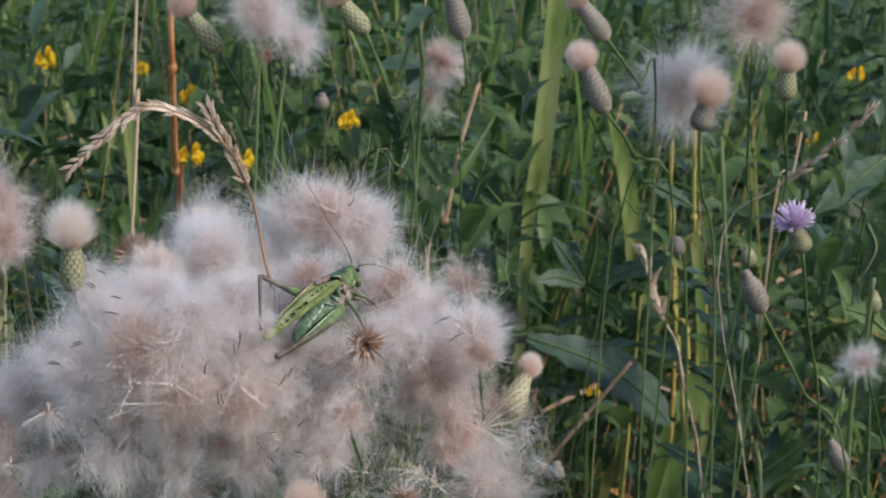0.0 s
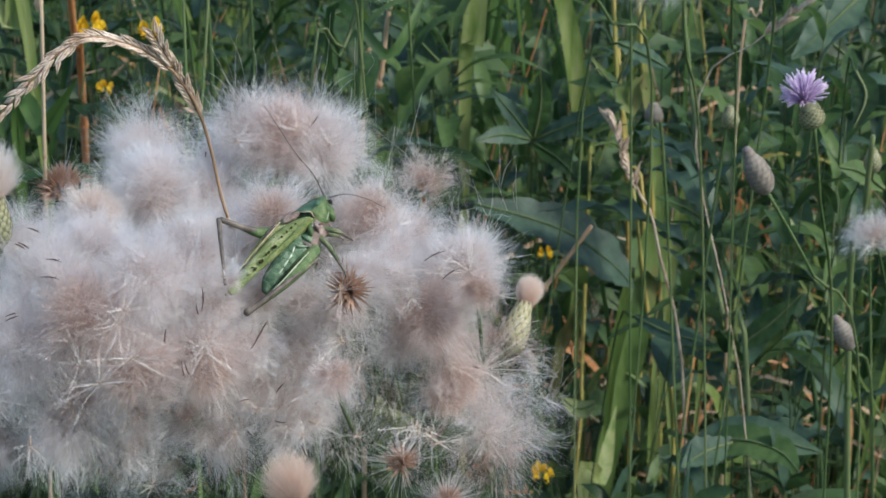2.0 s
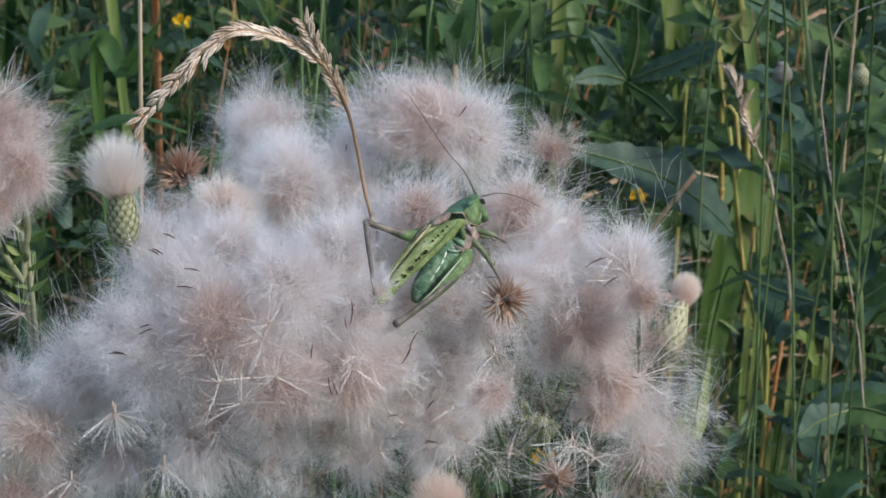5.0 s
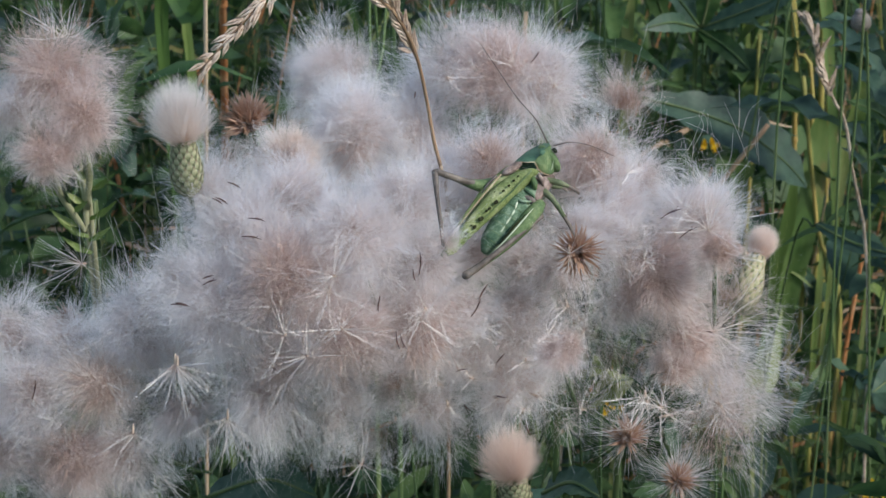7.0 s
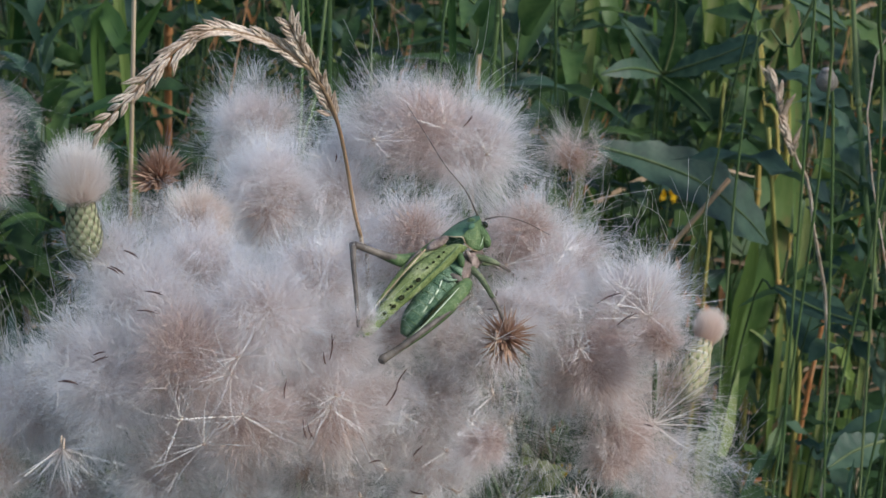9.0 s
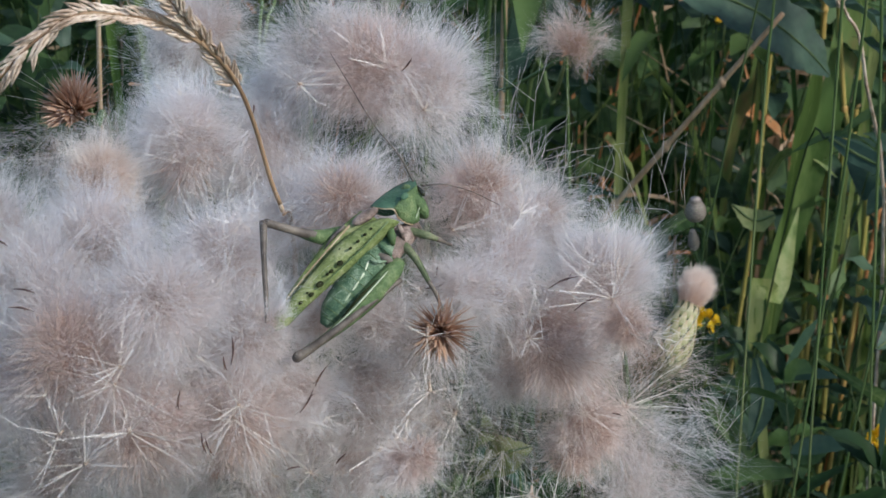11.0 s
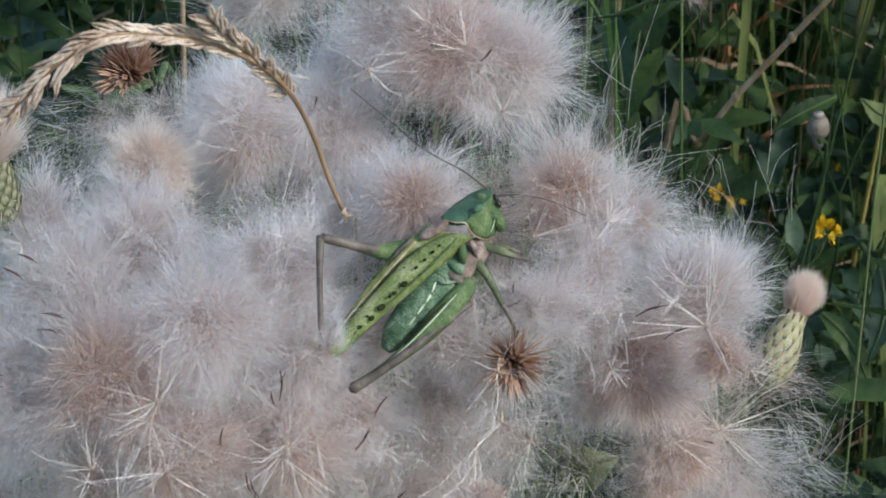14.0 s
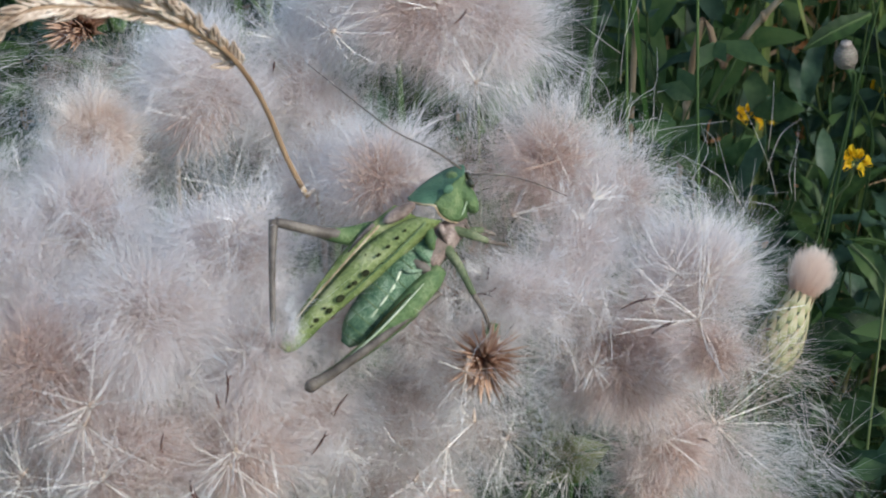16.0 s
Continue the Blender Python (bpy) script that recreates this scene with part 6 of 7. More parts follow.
for a, b, c, w, mat in (((0.1180, 0.3000, 0.7343), (0.1278, 0.2950, 0.7303), (0.1369, 0.2900, 0.7257), 0.009, LEAF_BLUE), ((0.2340, 0.4000, 0.7358), (0.2180, 0.3900, 0.7237), (0.1998, 0.3800, 0.7105), 0.017, LEAF_BLUE),
                        ((0.2193, 0.3400, 0.7141), (0.2230, 0.3350, 0.7044), (0.2175, 0.3300, 0.6923), 0.011, LEAF), ((0.1047, 0.5750, 0.6295), (0.0939, 0.5700, 0.6439), (0.0827, 0.5650, 0.6582), 0.011, LEAF_BLUE),
                        ((0.1053, 0.5750, 0.6295), (0.1082, 0.5700, 0.6485), (0.1075, 0.5650, 0.6666), 0.012, LEAF), ((0.1061, 0.5750, 0.6295), (0.1240, 0.5650, 0.6394), (0.1444, 0.5550, 0.6516), 0.013, LEAF_BLUE),
                        ((0.1047, 0.5750, 0.6280), (0.1169, 0.5600, 0.6228), (0.1264, 0.5500, 0.6150), 0.011, LEAF), ((0.1032, 0.5750, 0.6294), (0.0892, 0.5600, 0.6358), (0.0745, 0.5500, 0.6351), 0.010, LEAF_BLUE),
                        ((0.1405, 0.4200, 0.5851), (0.1552, 0.4100, 0.5802), (0.1761, 0.4000, 0.5768), 0.008, LEAF_BLUE), ((0.1537, 0.3600, 0.5399), (0.1818, 0.3500, 0.5529), (0.2125, 0.3400, 0.5489), 0.020, LEAF_BLUE),
                        ((0.1932, 0.4000, 0.5688), (0.2054, 0.4000, 0.5824), (0.2080, 0.3950, 0.5920), 0.010, LEAF), ((0.1851, 0.4000, 0.5769), (0.1967, 0.3950, 0.5879), (0.2105, 0.3900, 0.6042), 0.012, LEAF),
                        ((0.1727, 0.4200, 0.6271), (0.1608, 0.4100, 0.6377), (0.1466, 0.4000, 0.6455), 0.010, LEAF), ((0.0314, 0.5500, 0.6725), (0.0340, 0.5450, 0.6879), (0.0310, 0.5400, 0.7058), 0.011, LEAF_BLUE),
                        ((0.0559, 0.5200, 0.6818), (0.0418, 0.5150, 0.6966), (0.0226, 0.5100, 0.7057), 0.013, LEAF_BLUE), ((0.2287, 0.3200, 0.6695), (0.2179, 0.3150, 0.6779), (0.2075, 0.3100, 0.6814), 0.010, LEAF),
                        ((0.1249, 0.5800, 0.6344), (0.1392, 0.5750, 0.6429), (0.1497, 0.5700, 0.6486), 0.012, LEAF_BLUE), ((0.0906, 0.6000, 0.6250), (0.0855, 0.5950, 0.6397), (0.0882, 0.5900, 0.6532), 0.011, LEAF),
                        ((0.0484, 0.5000, 0.4778), (0.0565, 0.5000, 0.4988), (0.0621, 0.5000, 0.5218), 0.010, LEAF), ((0.1082, 0.5500, 0.4936), (0.0941, 0.5400, 0.4902), (0.0824, 0.5300, 0.4869), 0.009, LEAF),
                        ((0.1313, 0.5000, 0.5150), (0.1227, 0.5000, 0.5121), (0.1133, 0.5000, 0.5192), 0.010, BLADE), ((0.0229, 0.4500, 0.5427), (0.0202, 0.4500, 0.5614), (0.0177, 0.4500, 0.5775), 0.012, LEAF_BLUE),
                        ((0.1200, 0.4200, 0.4916), (0.1226, 0.4100, 0.4782), (0.1172, 0.4000, 0.4619), 0.010, LEAF_BLUE), ((0.1006, 0.4200, 0.4708), (0.1111, 0.4100, 0.4651), (0.1227, 0.4000, 0.4446), 0.009, LEAF)):
    big_leaf([a, b, c], [w * 0.3, w, w * 0.85, w * 0.05], "green lance-shaped leaf of a meadow plant", mat, (RNG.uniform(-0.5, 0.5), -0.8, RNG.uniform(0.3, 0.9)))


for k, (a, b, w) in enumerate((((-0.0154, 0.9288, 0.4010), (0.0073, 0.9127, 0.3530), 0.019), ((0.0386, 0.8150, 0.3843), (-0.0022, 0.8012, 0.4138), 0.016), ((0.0060, 0.8145, 0.4296), (0.0638, 0.8001, 0.4292), 0.018), ((0.0217, 0.8734, 0.3916), (0.0861, 0.8571, 0.3830), 0.024), ((0.0972, 0.8662, 0.4132), (0.0387, 0.8515, 0.4154), 0.017), ((0.0859, 0.8932, 0.3209), (0.0753, 0.8735, 0.3834), 0.017), ((0.0840, 0.9082, 0.3974), (0.1183, 0.8956, 0.3681), 0.025), ((0.0899, 0.9383, 0.3061), (0.1490, 0.9234, 0.3117), 0.016), ((0.1535, 0.8812, 0.3649), (0.1112, 0.8698, 0.3792), 0.019), ((0.1596, 0.9273, 0.3644), (0.1389, 0.9146, 0.4017), 0.023), ((0.1460, 0.8741, 0.3456), (0.1625, 0.8604, 0.3037), 0.019), ((0.1990, 0.9267, 0.3358), (0.1455, 0.9133, 0.3339), 0.018), ((0.1470, 0.8075, 0.3247), (0.1858, 0.7969, 0.3108), 0.024), ((0.1387, 0.8616, 0.2507), (0.1875, 0.8488, 0.2381), 0.025), ((0.1831, 0.8927, 0.1609), (0.1877, 0.8742, 0.2201), 0.023), ((0.1896, 0.9083, 0.1333), (0.1451, 0.8969, 0.1416), 0.022), ((0.1918, 0.8246, 0.1966), (0.1674, 0.8075, 0.1456), 0.020))):
    c = (Vector(a) + Vector(b)) / 2 + Vector((0, -0.003, 0.006))
    big_leaf([a, tuple(c), b], [w * 0.3, w, w * 0.9, w * 0.05], "broad soft green leaf of a low meadow plant", (LEAF, LEAF, LEAF_BLUE)[k % 3], (RNG.uniform(-0.3, 0.5), -0.6, RNG.uniform(0.5, 1.0)))


# ---- plants of the meadow ----
def leaf_mesh(name, material, length, width, droop, fold, wave=0.1, n=8):
    pts = [(0, 0, 0), (0, length * 0.33, length * 0.08), (0, length * 0.68, length * (0.08 - droop * 0.3)), (0, length, -length * droop)]
    return Geo().blade(pts, [width * 0.25, width * 0.85, width, width * 0.7, width * 0.04], (0, 0, 1), fold, n=n, wave=wave).mesh(name, material)


LEAVES = {
    "weed": [leaf_mesh("leaf", LEAF, 0.042, 0.013, 0.15, 0.25), leaf_mesh("leaf", LEAF, 0.050, 0.011, 0.30, 0.3), leaf_mesh("leaf", LEAF_BLUE, 0.036, 0.013, 0.1, 0.2)],
    "small": [leaf_mesh("leaf", LEAF, 0.014, 0.0075, 0.05, 0.15, n=5), leaf_mesh("leaf", LEAF, 0.011, 0.0065, 0.15, 0.2, n=5)],
    "thistle": [leaf_mesh("leaf", LEAF_BLUE, 0.060, 0.013, 0.2, 0.3, 0.45, 12), leaf_mesh("leaf", LEAF, 0.048, 0.011, 0.05, 0.3, 0.5, 12)],
}


def put_leaf(owner, mesh, at, yaw, pitch, size):
    ob = new("leaf", mesh)
    ob.parent = owner
    ob.matrix_basis = Matrix.Translation(at) @ Euler((pitch, 0, yaw)).to_matrix().to_4x4() @ Matrix.Scale(size, 4)
    return ob


def weed(seed, kind_key, height, leaves, label, flowers=0):
    r = random.Random(seed)
    ob = thing("meadow_weed", (0, 0, 0), label, "plant", "leafy meadow plants")
    bend = Vector((r.uniform(-0.12, 0.12), r.uniform(-0.12, 0.12), 0))
    pts = [(0, 0, 0), tuple(Vector((0, 0, height * 0.5)) + bend * 0.3), tuple(Vector((0, 0, height)) + bend)]
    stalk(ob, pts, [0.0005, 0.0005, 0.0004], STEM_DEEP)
    line = spline(pts, leaves + 2)
    broad, wave = (0.30, 0.12) if kind_key == "weed" else (0.28, 0.45)
    for half in range(3):
        g = Geo()
        for k in range(half, leaves + 5, 3):
            u = min(1.0, 0.10 + 0.90 * k / leaves)
            at = line[min(int(u * (leaves + 1)), leaves + 1)]
            yaw = k * 2.4 + r.uniform(-0.5, 0.5)
            rise = r.uniform(-0.1, 0.7) if k < leaves else r.uniform(0.5, 1.2)
            w = Vector((math.cos(yaw) * math.cos(rise), math.sin(yaw) * math.cos(rise), math.sin(rise)))
            ln = r.uniform(0.024, 0.052) * (1.2 - 0.45 * u)
            sag = Vector((0, 0, -ln * r.uniform(0.05, 0.35)))
            g.blade([at, at + w * ln * 0.35, at + w * ln * 0.7 + sag * 0.4, at + w * ln + sag], [ln * broad * 0.3, ln * broad * 0.9, ln * broad, ln * broad * 0.65, ln * 0.01], (r.uniform(-0.9, 0.9), r.uniform(-1.3, 0.4), 1), 0.25, n=6, wave=wave, light=True)
        part("foliage", g, (LEAF, LEAF, LEAF_BLUE)[half] if kind_key == "weed" else (LEAF_BLUE, LEAF, LEAF)[half], ob, "spreading lance-shaped green leaves", kind="stuff")
    return ob


def trefoil(seed, height, stems, label):
    r = random.Random(seed)
    ob = thing("trefoil_plant", (0, 0, 0), label, "plant", "low trefoil plants")
    for s in range(stems):
        end = Vector((r.uniform(-0.09, 0.09), r.uniform(-0.09, 0.09), height * r.uniform(0.6, 1.0)))
        pts = [(0, 0, 0), tuple(end * 0.5 + Vector((r.uniform(-0.02, 0.02), 0, 0.02))), tuple(end)]
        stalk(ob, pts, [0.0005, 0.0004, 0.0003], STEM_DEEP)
        line = spline(pts, 18)
        g = Geo()
        for k in range(3, 18):
            yaw = r.uniform(0, 6.28)
            for j in (-0.9, 0, 0.9):
                w = Vector((math.cos(yaw + j), math.sin(yaw + j), r.uniform(-0.1, 0.6))).normalized()
                ln = r.uniform(0.009, 0.017)
                g.blade([line[k], line[k] + w * ln * 0.5, line[k] + w * ln - Vector((0, 0, ln * 0.15))], [ln * 0.15, ln * 0.6, ln * 0.55, ln * 0.05], (r.uniform(-0.9, 0.9), r.uniform(-1.3, 0.4), 1), 0.2, n=3, light=True)
        part("foliage", g, TREFOIL_SHADED, ob, "small rounded green leaflets", kind="stuff")
    return ob


BLADES = []
for k in range(7):
    r = random.Random(900 + k)
    h, w = r.uniform(0.5, 0.9), r.uniform(0.004, 0.010)
    out = r.uniform(0.05, 0.28)
    pts = [(0, 0, 0), (0, out * 0.2, h * 0.45), (0, out * 0.55, h * 0.82), (0, out, h * r.uniform(0.75, 1.0))]
    BLADES.append(Geo().blade(pts, [w * 0.6, w, w * 0.9, w * 0.6, w * 0.03], (0, -1, 0.3), 0.3, n=12).mesh("blade", BLADE_DARK if k % 3 else BLADE))


def tuft(seed, count, label):
    r = random.Random(seed)
    ob = thing("grass_tuft", (0, 0, 0), label, "grass", "tufts of meadow grass")
    for k in range(count):
        b = new("blade", r.choice(BLADES))
        b.parent = ob
        b.matrix_basis = Matrix.Translation((r.uniform(-0.02, 0.02), r.uniform(-0.02, 0.02), 0)) @ Euler((r.uniform(-0.08, 0.08), 0, r.uniform(0, 6.28))).to_matrix().to_4x4() @ Matrix.Scale(r.uniform(0.7, 1.1), 4)
    return ob


def scaled(ob, x, y, turn, size):
    c = copy_thing(ob, pose(x, y, 0, R.uniform(-16, 16), R.uniform(-16, 16), turn))
    c.scale = (size, size, size)
    return c


protos = [weed(1, "weed", 0.74, 66, "dark green leafy weed with lance-shaped leaves"), weed(2, "weed", 0.64, 60, "dark green leafy weed with lance-shaped leaves"), weed(3, "thistle", 0.72, 54, "green thistle plant with wavy-edged leaves"),
          weed(4, "weed", 0.5, 50, "low dark green leafy weed"), weed(5, "thistle", 0.55, 46, "green thistle plant with wavy-edged leaves"),
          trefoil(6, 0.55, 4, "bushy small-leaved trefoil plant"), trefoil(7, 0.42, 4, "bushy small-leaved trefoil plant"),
          tuft(8, 12, "tuft of tall green grass"), tuft(9, 10, "tuft of tall green grass"), tuft(10, 14, "tuft of arching green grass")]
HEIGHTS = [0.72, 0.62, 0.70, 0.5, 0.55, 0.55, 0.42, 0.8, 0.8, 0.8]
spots = ((-0.20, 0.62), (-0.05, 0.70), (0.08, 0.68), (0.24, 0.72), (0.05, 0.86), (-0.12, 0.50), (0.02, 0.48), (-0.30, 0.95), (0.20, 1.05), (0.34, 0.9))
for ob, (x, y) in zip(protos, spots):
    ob.matrix_basis = pose(x, y, 0, 0, 0, 0)
R = random.Random(42)
for k in range(230):
    y = 0.36 + 1.05 * (k / 230) ** 1.15 + R.uniform(-0.04, 0.04)
    x = R.uniform(-0.27, 0.30) * (0.72 + 0.75 * y) + 0.02
    i = R.choice((0, 1, 2, 0, 1, 2, 5, 5, 6, 4, 3)) if y > 0.58 else R.choice((5, 6, 5, 6, 6, 3, 4))
    if x < -0.03 and R.random() < 0.8:
        i = R.choice((5, 6))
    if y > 0.95 and R.random() < 0.2:
        i = R.choice((7, 8, 9))
    cap = 0.52 + 0.36 * min(1, max(0, (y - 0.42) / 0.38))
    if x > 0.0 and y < 0.74:
        cap = min(cap, 0.93 - 0.57 * (y + 0.363))
    scaled(protos[i], x, y, R.uniform(0, 360), min(R.uniform(0.85, 1.3) * (1.4 if i in (5, 6) else 1.0), cap / HEIGHTS[i]))
for k in range(130):
    y = 1.25 + 2.4 * (k / 130) ** 1.3
    x = R.uniform(-0.26, 0.28) * (0.9 + y)
    i = R.choice((0, 1, 2, 0, 1, 2, 8, 9))
    scaled(protos[i], x, y, R.uniform(0, 360), R.uniform(1.0, 1.3))
for k in range(90):
    x, y = R.uniform(-0.2, 0.26), R.uniform(0.10, 0.45)
    i = R.choice((6, 5, 6, 5, 3, 4))
    scaled(protos[i], x, y, R.uniform(0, 360), R.uniform(0.85, 1.0) * min(0.57, 0.93 - 0.57 * (y + 0.363)) / HEIGHTS[i])


# unseen weeds right of the view, added to shade the low plants
for k in range(13):
    i = R.choice((0, 1, 2))
    scaled(protos[i], R.uniform(0.35, 0.62), R.uniform(-0.05, 0.60), R.uniform(0, 360), R.uniform(0.62, 0.74) / HEIGHTS[i])


def thin_straw(seed, length, r, material, label, kinked=False):
    q = random.Random(seed)
    side = q.uniform(-0.10, 0.10)
    pts = [(0, 0, 0), (side * 0.2, 0.01, length * 0.35), (side * 0.6, 0.0, length * 0.7), (side * (3.0 if kinked else 1.2), -0.01, length * (0.86 if kinked else 1.0))]
    ob = thing("dry_straw", (0, 0, 0), label, "grass", "dry straws among the grass")
    stalk(ob, pts, [r * 0.6, r * 0.5, r * 0.3], material)
    g = Geo()
    for k in range(3):
        at = Vector(pts[1]).lerp(Vector(pts[2]), k / 2)
        w = Vector((q.uniform(-1, 1), q.uniform(-0.6, 0.3), q.uniform(0.1, 0.9))).normalized()
        g.blade([at, at + w * 0.05, at + w * 0.10 + Vector((0, 0, -0.03))], [0.002, 0.003, 0.002, 0.0003], (w.y, -1, 0.5), 0.3, n=6, light=True)
    part("sheath_leaf", g, material, ob, kind="stuff")
    return ob


straws = [thin_straw(1, 0.78, 0.0010, STRAW, "thin pale leaning dry straw"), thin_straw(2, 0.70, 0.0012, ORANGE, "thin rust-orange dry straw"), thin_straw(3, 0.82, 0.0011, YELLOW_STEM, "thin yellowing grass straw"),
          thin_straw(4, 0.74, 0.0009, STRAW, "thin pale broken dry straw", True), thin_straw(5, 0.66, 0.0010, ORANGE, "thin rusty broken dry straw", True), thin_straw(6, 0.76, 0.0009, STRAW, "thin bleached leaning grass stalk")]
for ob, x in zip(straws, (-0.18, 0.02, 0.25, 0.12, -0.08, 0.30)):
    ob.matrix_basis = pose(x, 0.72, 0, 0, 0, 0)
for k in range(135):
    y = R.uniform(0.70, 1.25)
    x = R.uniform(-0.27, 0.30) * (0.72 + 0.75 * y) + 0.02
    c = copy_thing(R.choice(straws), pose(x, y, 0, R.uniform(-9, 9), R.uniform(-14, 14), R.uniform(-40, 40)))
    z = R.uniform(0.75, 1.05)
    c.scale = (z, z, z)
ARCH = []
for k in range(5):
    q = random.Random(70 + k)
    h, o, w = q.uniform(0.5, 0.75), q.uniform(0.08, 0.22), q.uniform(0.0022, 0.0045)
    pts = [(0, 0, 0), (o * 0.25, 0.0, h * 0.6), (o * 0.65, -0.02, h * 0.97), (o * 1.1, -0.04, h * 0.88), (o * 1.5, -0.05, h * 0.7)]
    ob = thing("narrow_grass", (0, 0, 0), "narrow arching green grass leaf", "grass", "narrow grass leaves")
    part("blade", Geo().blade(pts, [w * 0.7, w, w, w * 0.7, w * 0.05], (0.2, -1, 0.5), 0.35, n=14, light=True), BLADE if k % 2 else BLADE_DARK, ob)
    part("sheath", Geo().tube([(0, 0, 0), (o * 0.1, 0, h * 0.3)], [0.0006, 0.0004], sides=5, n=4), BLADE_DARK, ob)
    ob.matrix_basis = pose(-0.2 + 0.1 * k, 0.66, 0, 0, 0, 40 * k)
    ARCH.append(ob)
for k in range(70):
    y = R.uniform(0.66, 1.05)
    x = R.uniform(-0.27, 0.30) * (0.72 + 0.75 * y) + 0.02
    c = copy_thing(R.choice(ARCH), pose(x, y, 0, R.uniform(-8, 8), R.uniform(-10, 10), R.uniform(0, 360)))
    z = min(R.uniform(0.8, 1.25), (0.55 + 0.55 * (y - 0.40)) / 0.6)
    c.scale = (z, z, z)


def leafy_shoot(at, seed, leaves, size, kind_key="weed"):
    """The leafy top of a tall weed, on its stem."""
    r = random.Random(seed)
    a = Vector(at)
    ob = thing("leafy_shoot", a, "leafy grey-green shoot top of a meadow weed", "plant", "leafy shoots")
    foot = Vector((a.x + r.uniform(-0.12, 0.12), a.y + r.uniform(0.0, 0.10), 0))
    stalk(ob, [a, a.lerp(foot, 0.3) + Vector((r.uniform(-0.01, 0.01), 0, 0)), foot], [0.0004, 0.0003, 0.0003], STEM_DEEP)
    for k in range(leaves):
        u = k / leaves
        put_leaf(ob, r.choice(LEAVES[kind_key]), (foot - a) * u * 0.16, k * 2.4 + r.uniform(-0.4, 0.4), r.uniform(0.0, 0.5) + 0.7 * (1 - u), size * r.uniform(0.7, 1.15) * (0.6 + 0.5 * u))
    return ob


for k, (at, n, z) in enumerate((((0.1144, 0.6200, 0.6404), 12, 1.0), ((0.1366, 0.6200, 0.6281), 10, 1.0), ((0.1251, 0.6200, 0.6024), 10, 0.9), ((0.1992, 0.4800, 0.6832), 12, 1.0), ((0.2105, 0.4200, 0.6679), 10, 0.9), ((0.1887, 0.4600, 0.6318), 10, 0.8),
                               ((0.2367, 0.4000, 0.6137), 10, 0.9), ((0.2112, 0.4200, 0.5842), 12, 0.8), ((0.1745, 0.4600, 0.6238), 9, 0.8), ((0.1907, 0.4000, 0.5697), 10, 0.8), ((0.2173, 0.3600, 0.6604), 9, 0.8), ((0.0522, 0.5500, 0.6722), 10, 1.1),
                               ((0.0355, 0.5500, 0.6526), 10, 1.1), ((0.2242, 0.3800, 0.6971), 9, 0.9), ((-0.2057, 0.6000, 0.7474), 10, 1.1), ((-0.1426, 0.7000, 0.6858), 10, 1.0), ((0.0463, 0.5000, 0.7086), 10, 1.1), ((0.0182, 0.4500, 0.7264), 10, 1.0),
                               ((0.1968, 0.4000, 0.7760), 10, 1.0), ((0.2108, 0.3600, 0.7354), 9, 0.9), ((0.0645, 0.5500, 0.7468), 10, 1.0), ((0.0321, 0.5500, 0.5329), 12, 1.0), ((0.0168, 0.5000, 0.5452), 10, 0.9), ((0.1259, 0.6200, 0.4512), 12, 0.9),
                               ((0.1263, 0.5000, 0.4519), 12, 0.9), ((0.0974, 0.5500, 0.4153), 12, 0.8), ((0.1242, 0.5200, 0.4195), 12, 0.8), ((0.0889, 0.6000, 0.4196), 10, 0.9), ((0.0818, 0.6000, 0.6410), 10, 0.9), ((0.1218, 0.6000, 0.6315), 10, 1.0),
                               ((0.1674, 0.4200, 0.6592), 10, 0.8), ((-0.1692, 0.5000, 0.6637), 10, 1.0), ((-0.1649, 0.5000, 0.6417), 9, 1.0))):
    leafy_shoot(at, 300 + k, n, z * 1.2, "weed" if k % 3 else "thistle")


for k in range(75):
    y = R.uniform(0.60, 0.95)
    x = R.uniform(-0.24, 0.30) * (0.72 + 0.6 * y) + 0.03
    if x < -0.06 and k % 2:
        continue
    leafy_shoot((x, y, R.uniform(0.30, 0.80) - 0.30 * (y - 0.6)), 500 + k, 9, R.uniform(0.8, 1.25), "weed" if k % 3 else "thistle")


def yellow_flower(at, size, count, label="cluster of small bright yellow trefoil flowers"):
    a = Vector(at)
    ob = thing("yellow_flower", a, label, "flower", "yellow trefoil flowers")
    for k in range(count):
        ang = 2 * math.pi * k / count + RNG.uniform(-0.5, 0.5)
        o = Vector((math.cos(ang) * 0.9, -0.35 + 0.3 * math.sin(ang), 0.45 + 0.55 * math.sin(ang))).normalized()
        q = a + o * size * RNG.uniform(0.15, 0.6)
        z = size * RNG.uniform(0.45, 0.65)
        side = o.cross(Vector((0, -1, 0.2))).normalized()
        g = Geo().blade([q, q + o * z * 0.6 + Vector((0, 0, z * 0.4)), q + o * z * 0.5 + Vector((0, 0.1 * z, z * 1.1))], [z * 0.3, z * 0.9, z * 0.8, z * 0.2], (o.x * 0.4, -0.7, 0.8), 0.35, n=5)
        for s in (-1, 1):
            g.blade([q, q + o * z * 0.7 + side * s * z * 0.2, q + o * z * 1.25 + side * s * z * 0.08], [z * 0.25, z * 0.5, z * 0.15], side * s + Vector((0, -0.5, 0.3)), 0.3, n=4)
        part("floret", g, PETAL_YELLOW, ob)
        part("calyx", Geo().ball(a + o * size * 0.3, (o * size * 0.16, side * size * 0.1, o.cross(side) * size * 0.1), 5, 6), BLADE, ob)
    stalk(ob, [a, a + Vector((RNG.uniform(-0.01, 0.01), 0.01, -0.08)), (a.x + RNG.uniform(-0.1, 0.1), a.y + 0.05, 0)], [0.0004, 0.0003, 0.0003], STEM_DEEP)
    return ob


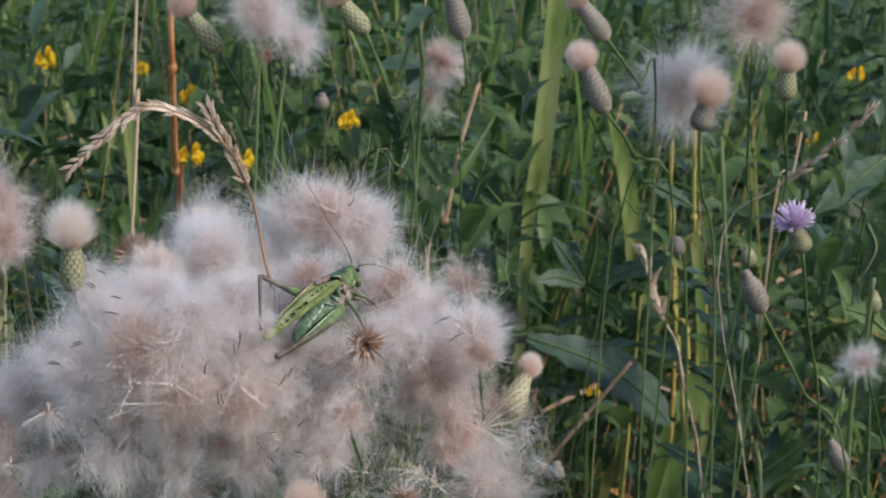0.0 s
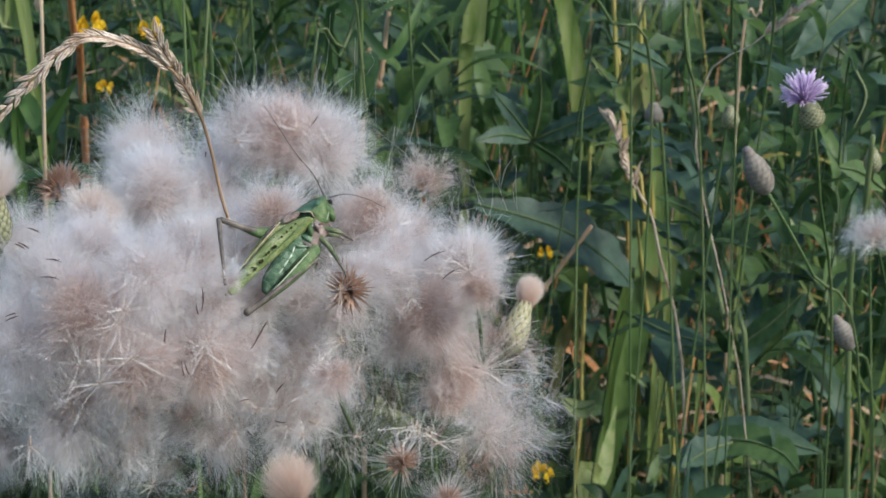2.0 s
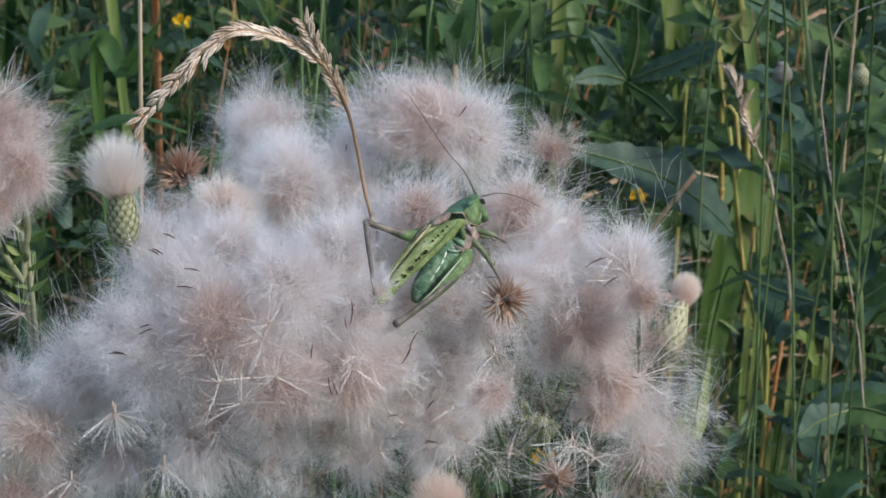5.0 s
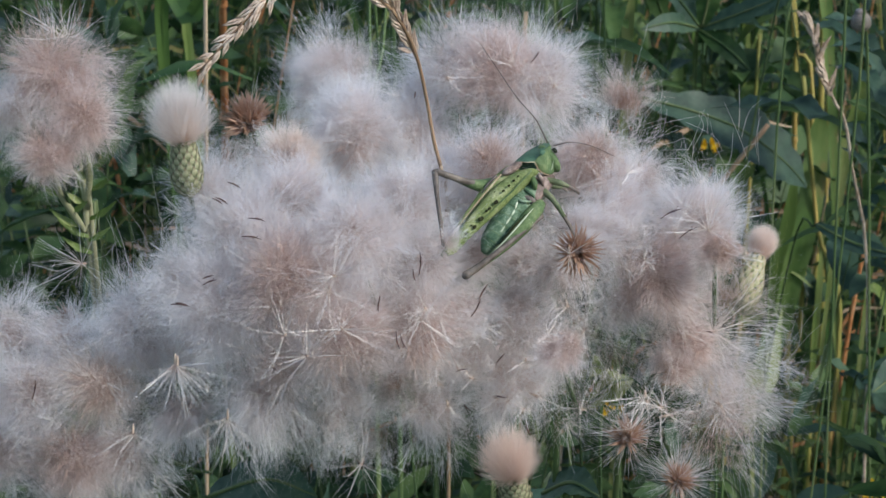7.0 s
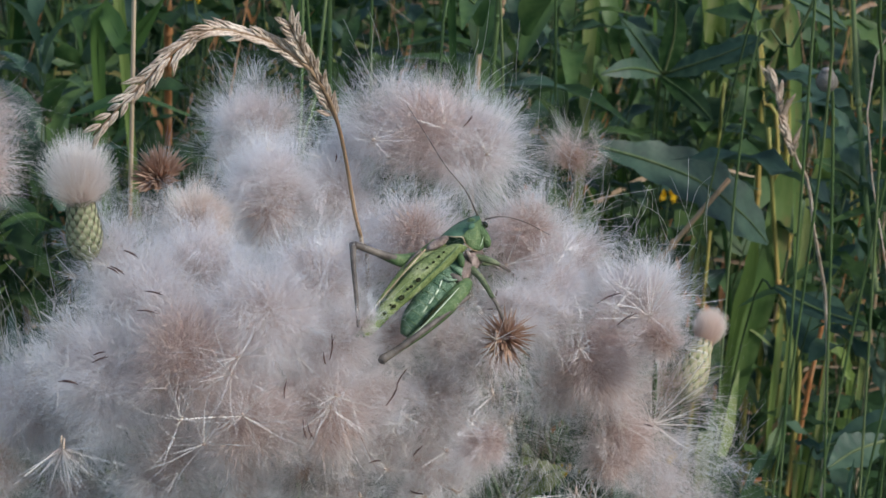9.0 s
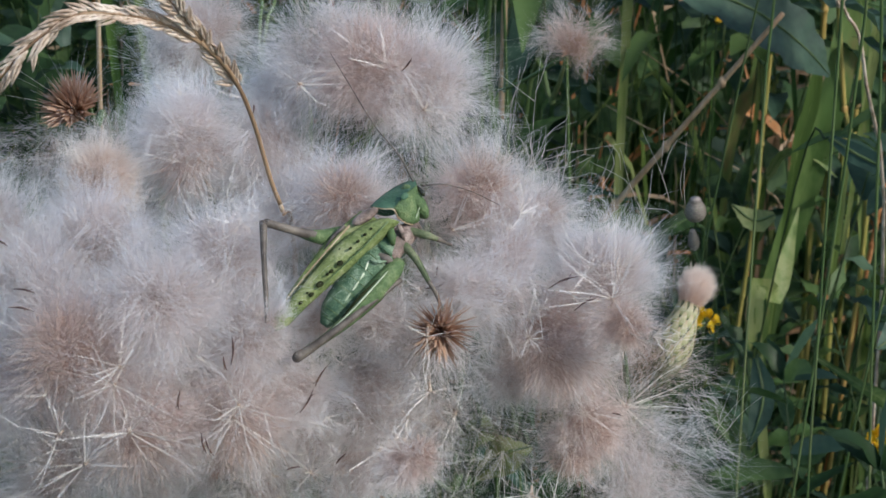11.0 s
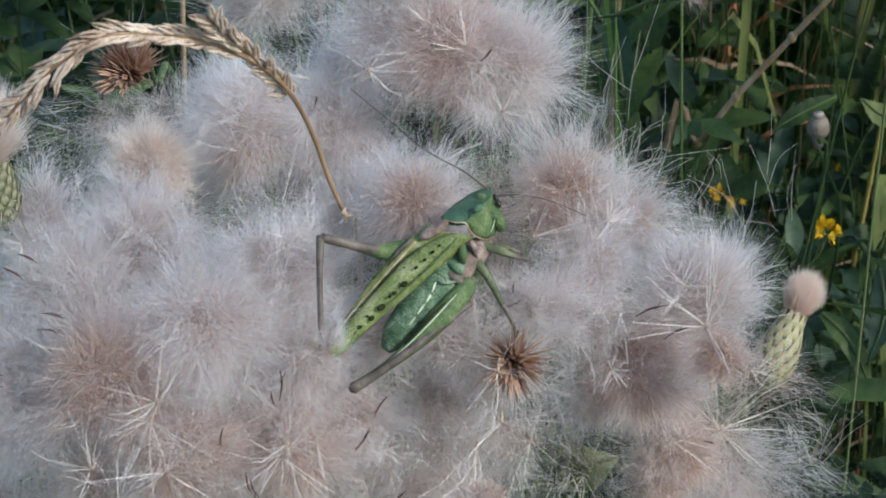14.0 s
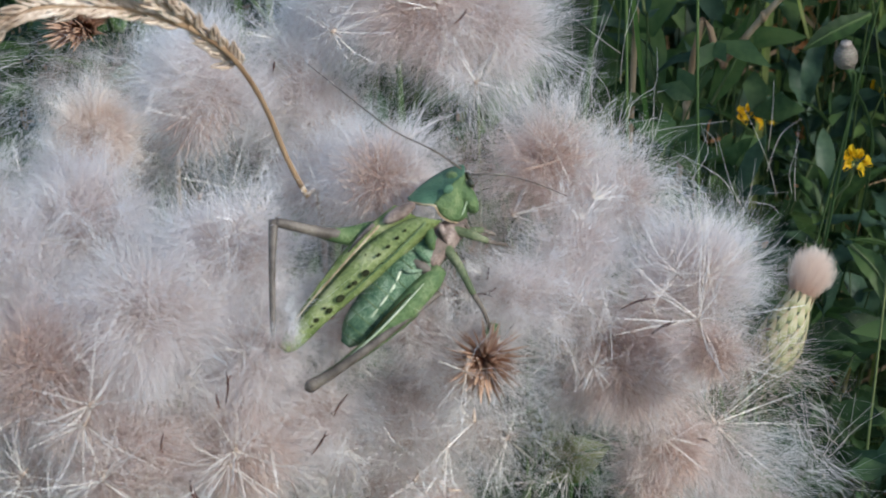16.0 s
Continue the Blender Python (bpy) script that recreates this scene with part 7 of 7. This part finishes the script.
for at, s, n in (((-0.0261, 0.5250, 0.7180), 0.0065, 6), ((-0.1170, 0.6000, 0.6809), 0.0075, 7), ((-0.0824, 0.5500, 0.6892), 0.0060, 5), ((-0.2173, 0.7000, 0.7171), 0.0070, 6), ((-0.1247, 0.6600, 0.7059), 0.0070, 5),
                 ((-0.1603, 0.7000, 0.7152), 0.0050, 4), ((0.2454, 0.6000, 0.7473), 0.0050, 4), ((0.1257, 0.6860, 0.3765), 0.0070, 7), ((0.0639, 0.5690, 0.4320), 0.0045, 4), ((0.0716, 0.5690, 0.4304), 0.0045, 4),
                 ((0.1241, 0.6700, 0.3829), 0.0050, 4), ((0.0981, 0.4000, 0.5168), 0.0050, 4), ((0.1679, 0.4000, 0.4687), 0.0060, 4), ((-0.1109, 0.6000, 0.6513), 0.0045, 4), ((0.2125, 0.5000, 0.7252), 0.0040, 3), ((0.1140, 0.6000, 0.5615), 0.004, 3)):
    yellow_flower(at, s * 1.1, n + 5)


def purple_flower(at, label):
    a = Vector(at)
    ob = thing("thistle_flower", a, label, "flower")
    w = Vector((-0.05, -0.25, 0.95)).normalized()
    for k, q in enumerate(scatter_ways(170, w, 1.3, RNG)):
        q = Vector(q)
        tip = a + q * 0.0084 * RNG.uniform(0.8, 1.05) + w * 0.001
        g = Geo().tube([a - w * 0.003, a + q * 0.004, tip], [0.00022, 0.00022, 0.00017], sides=4, n=5)
        part("floret", g, PETAL_PURPLE, ob)
    return ob


purple_flower((0.1607, 0.1330, 0.7504), "open lilac thistle flower with thread-like florets")


# ---- motion ----
def motions():
    """The bent ear sways in the wind; the cricket's antennae swing slowly."""
    sway = ((0, (-2, 0, -11)), (1, (0, 1, -7)), (3, (0, 1, -3)), (5.3, (-1, 0, 0)), (9, (0, 0, 0)), (9.7, (2, 1, -2)), (12, (6, -1.8, 3)), (14, (7.6, -0.6, 0.2)), (16, (6.6, -1.8, 3)))
    to, back = Matrix.Translation(CULM_BASE), Matrix.Translation(-CULM_BASE)
    walk(CULM, [(t, to @ pose(0, 0, 0, *turn) @ back) for t, turn in sway])
    keys = (((0, 24), (9.7, 22), (12.5, 17), (13, -11), (13.5, -10), (14, -1), (14.5, 0), (16, -3)), ((0, -3), (7, -3), (9.7, 0), (12, 7), (12.5, 12), (13, 15), (13.5, 7), (14.2, 0), (16, 1)))
    for (ob, at, axis), swing in zip(FEELERS, keys):
        walk(ob, [(t, Matrix.Translation(at) @ Matrix.Rotation(radians(-a), 4, axis)) for t, a in swing])


motions()
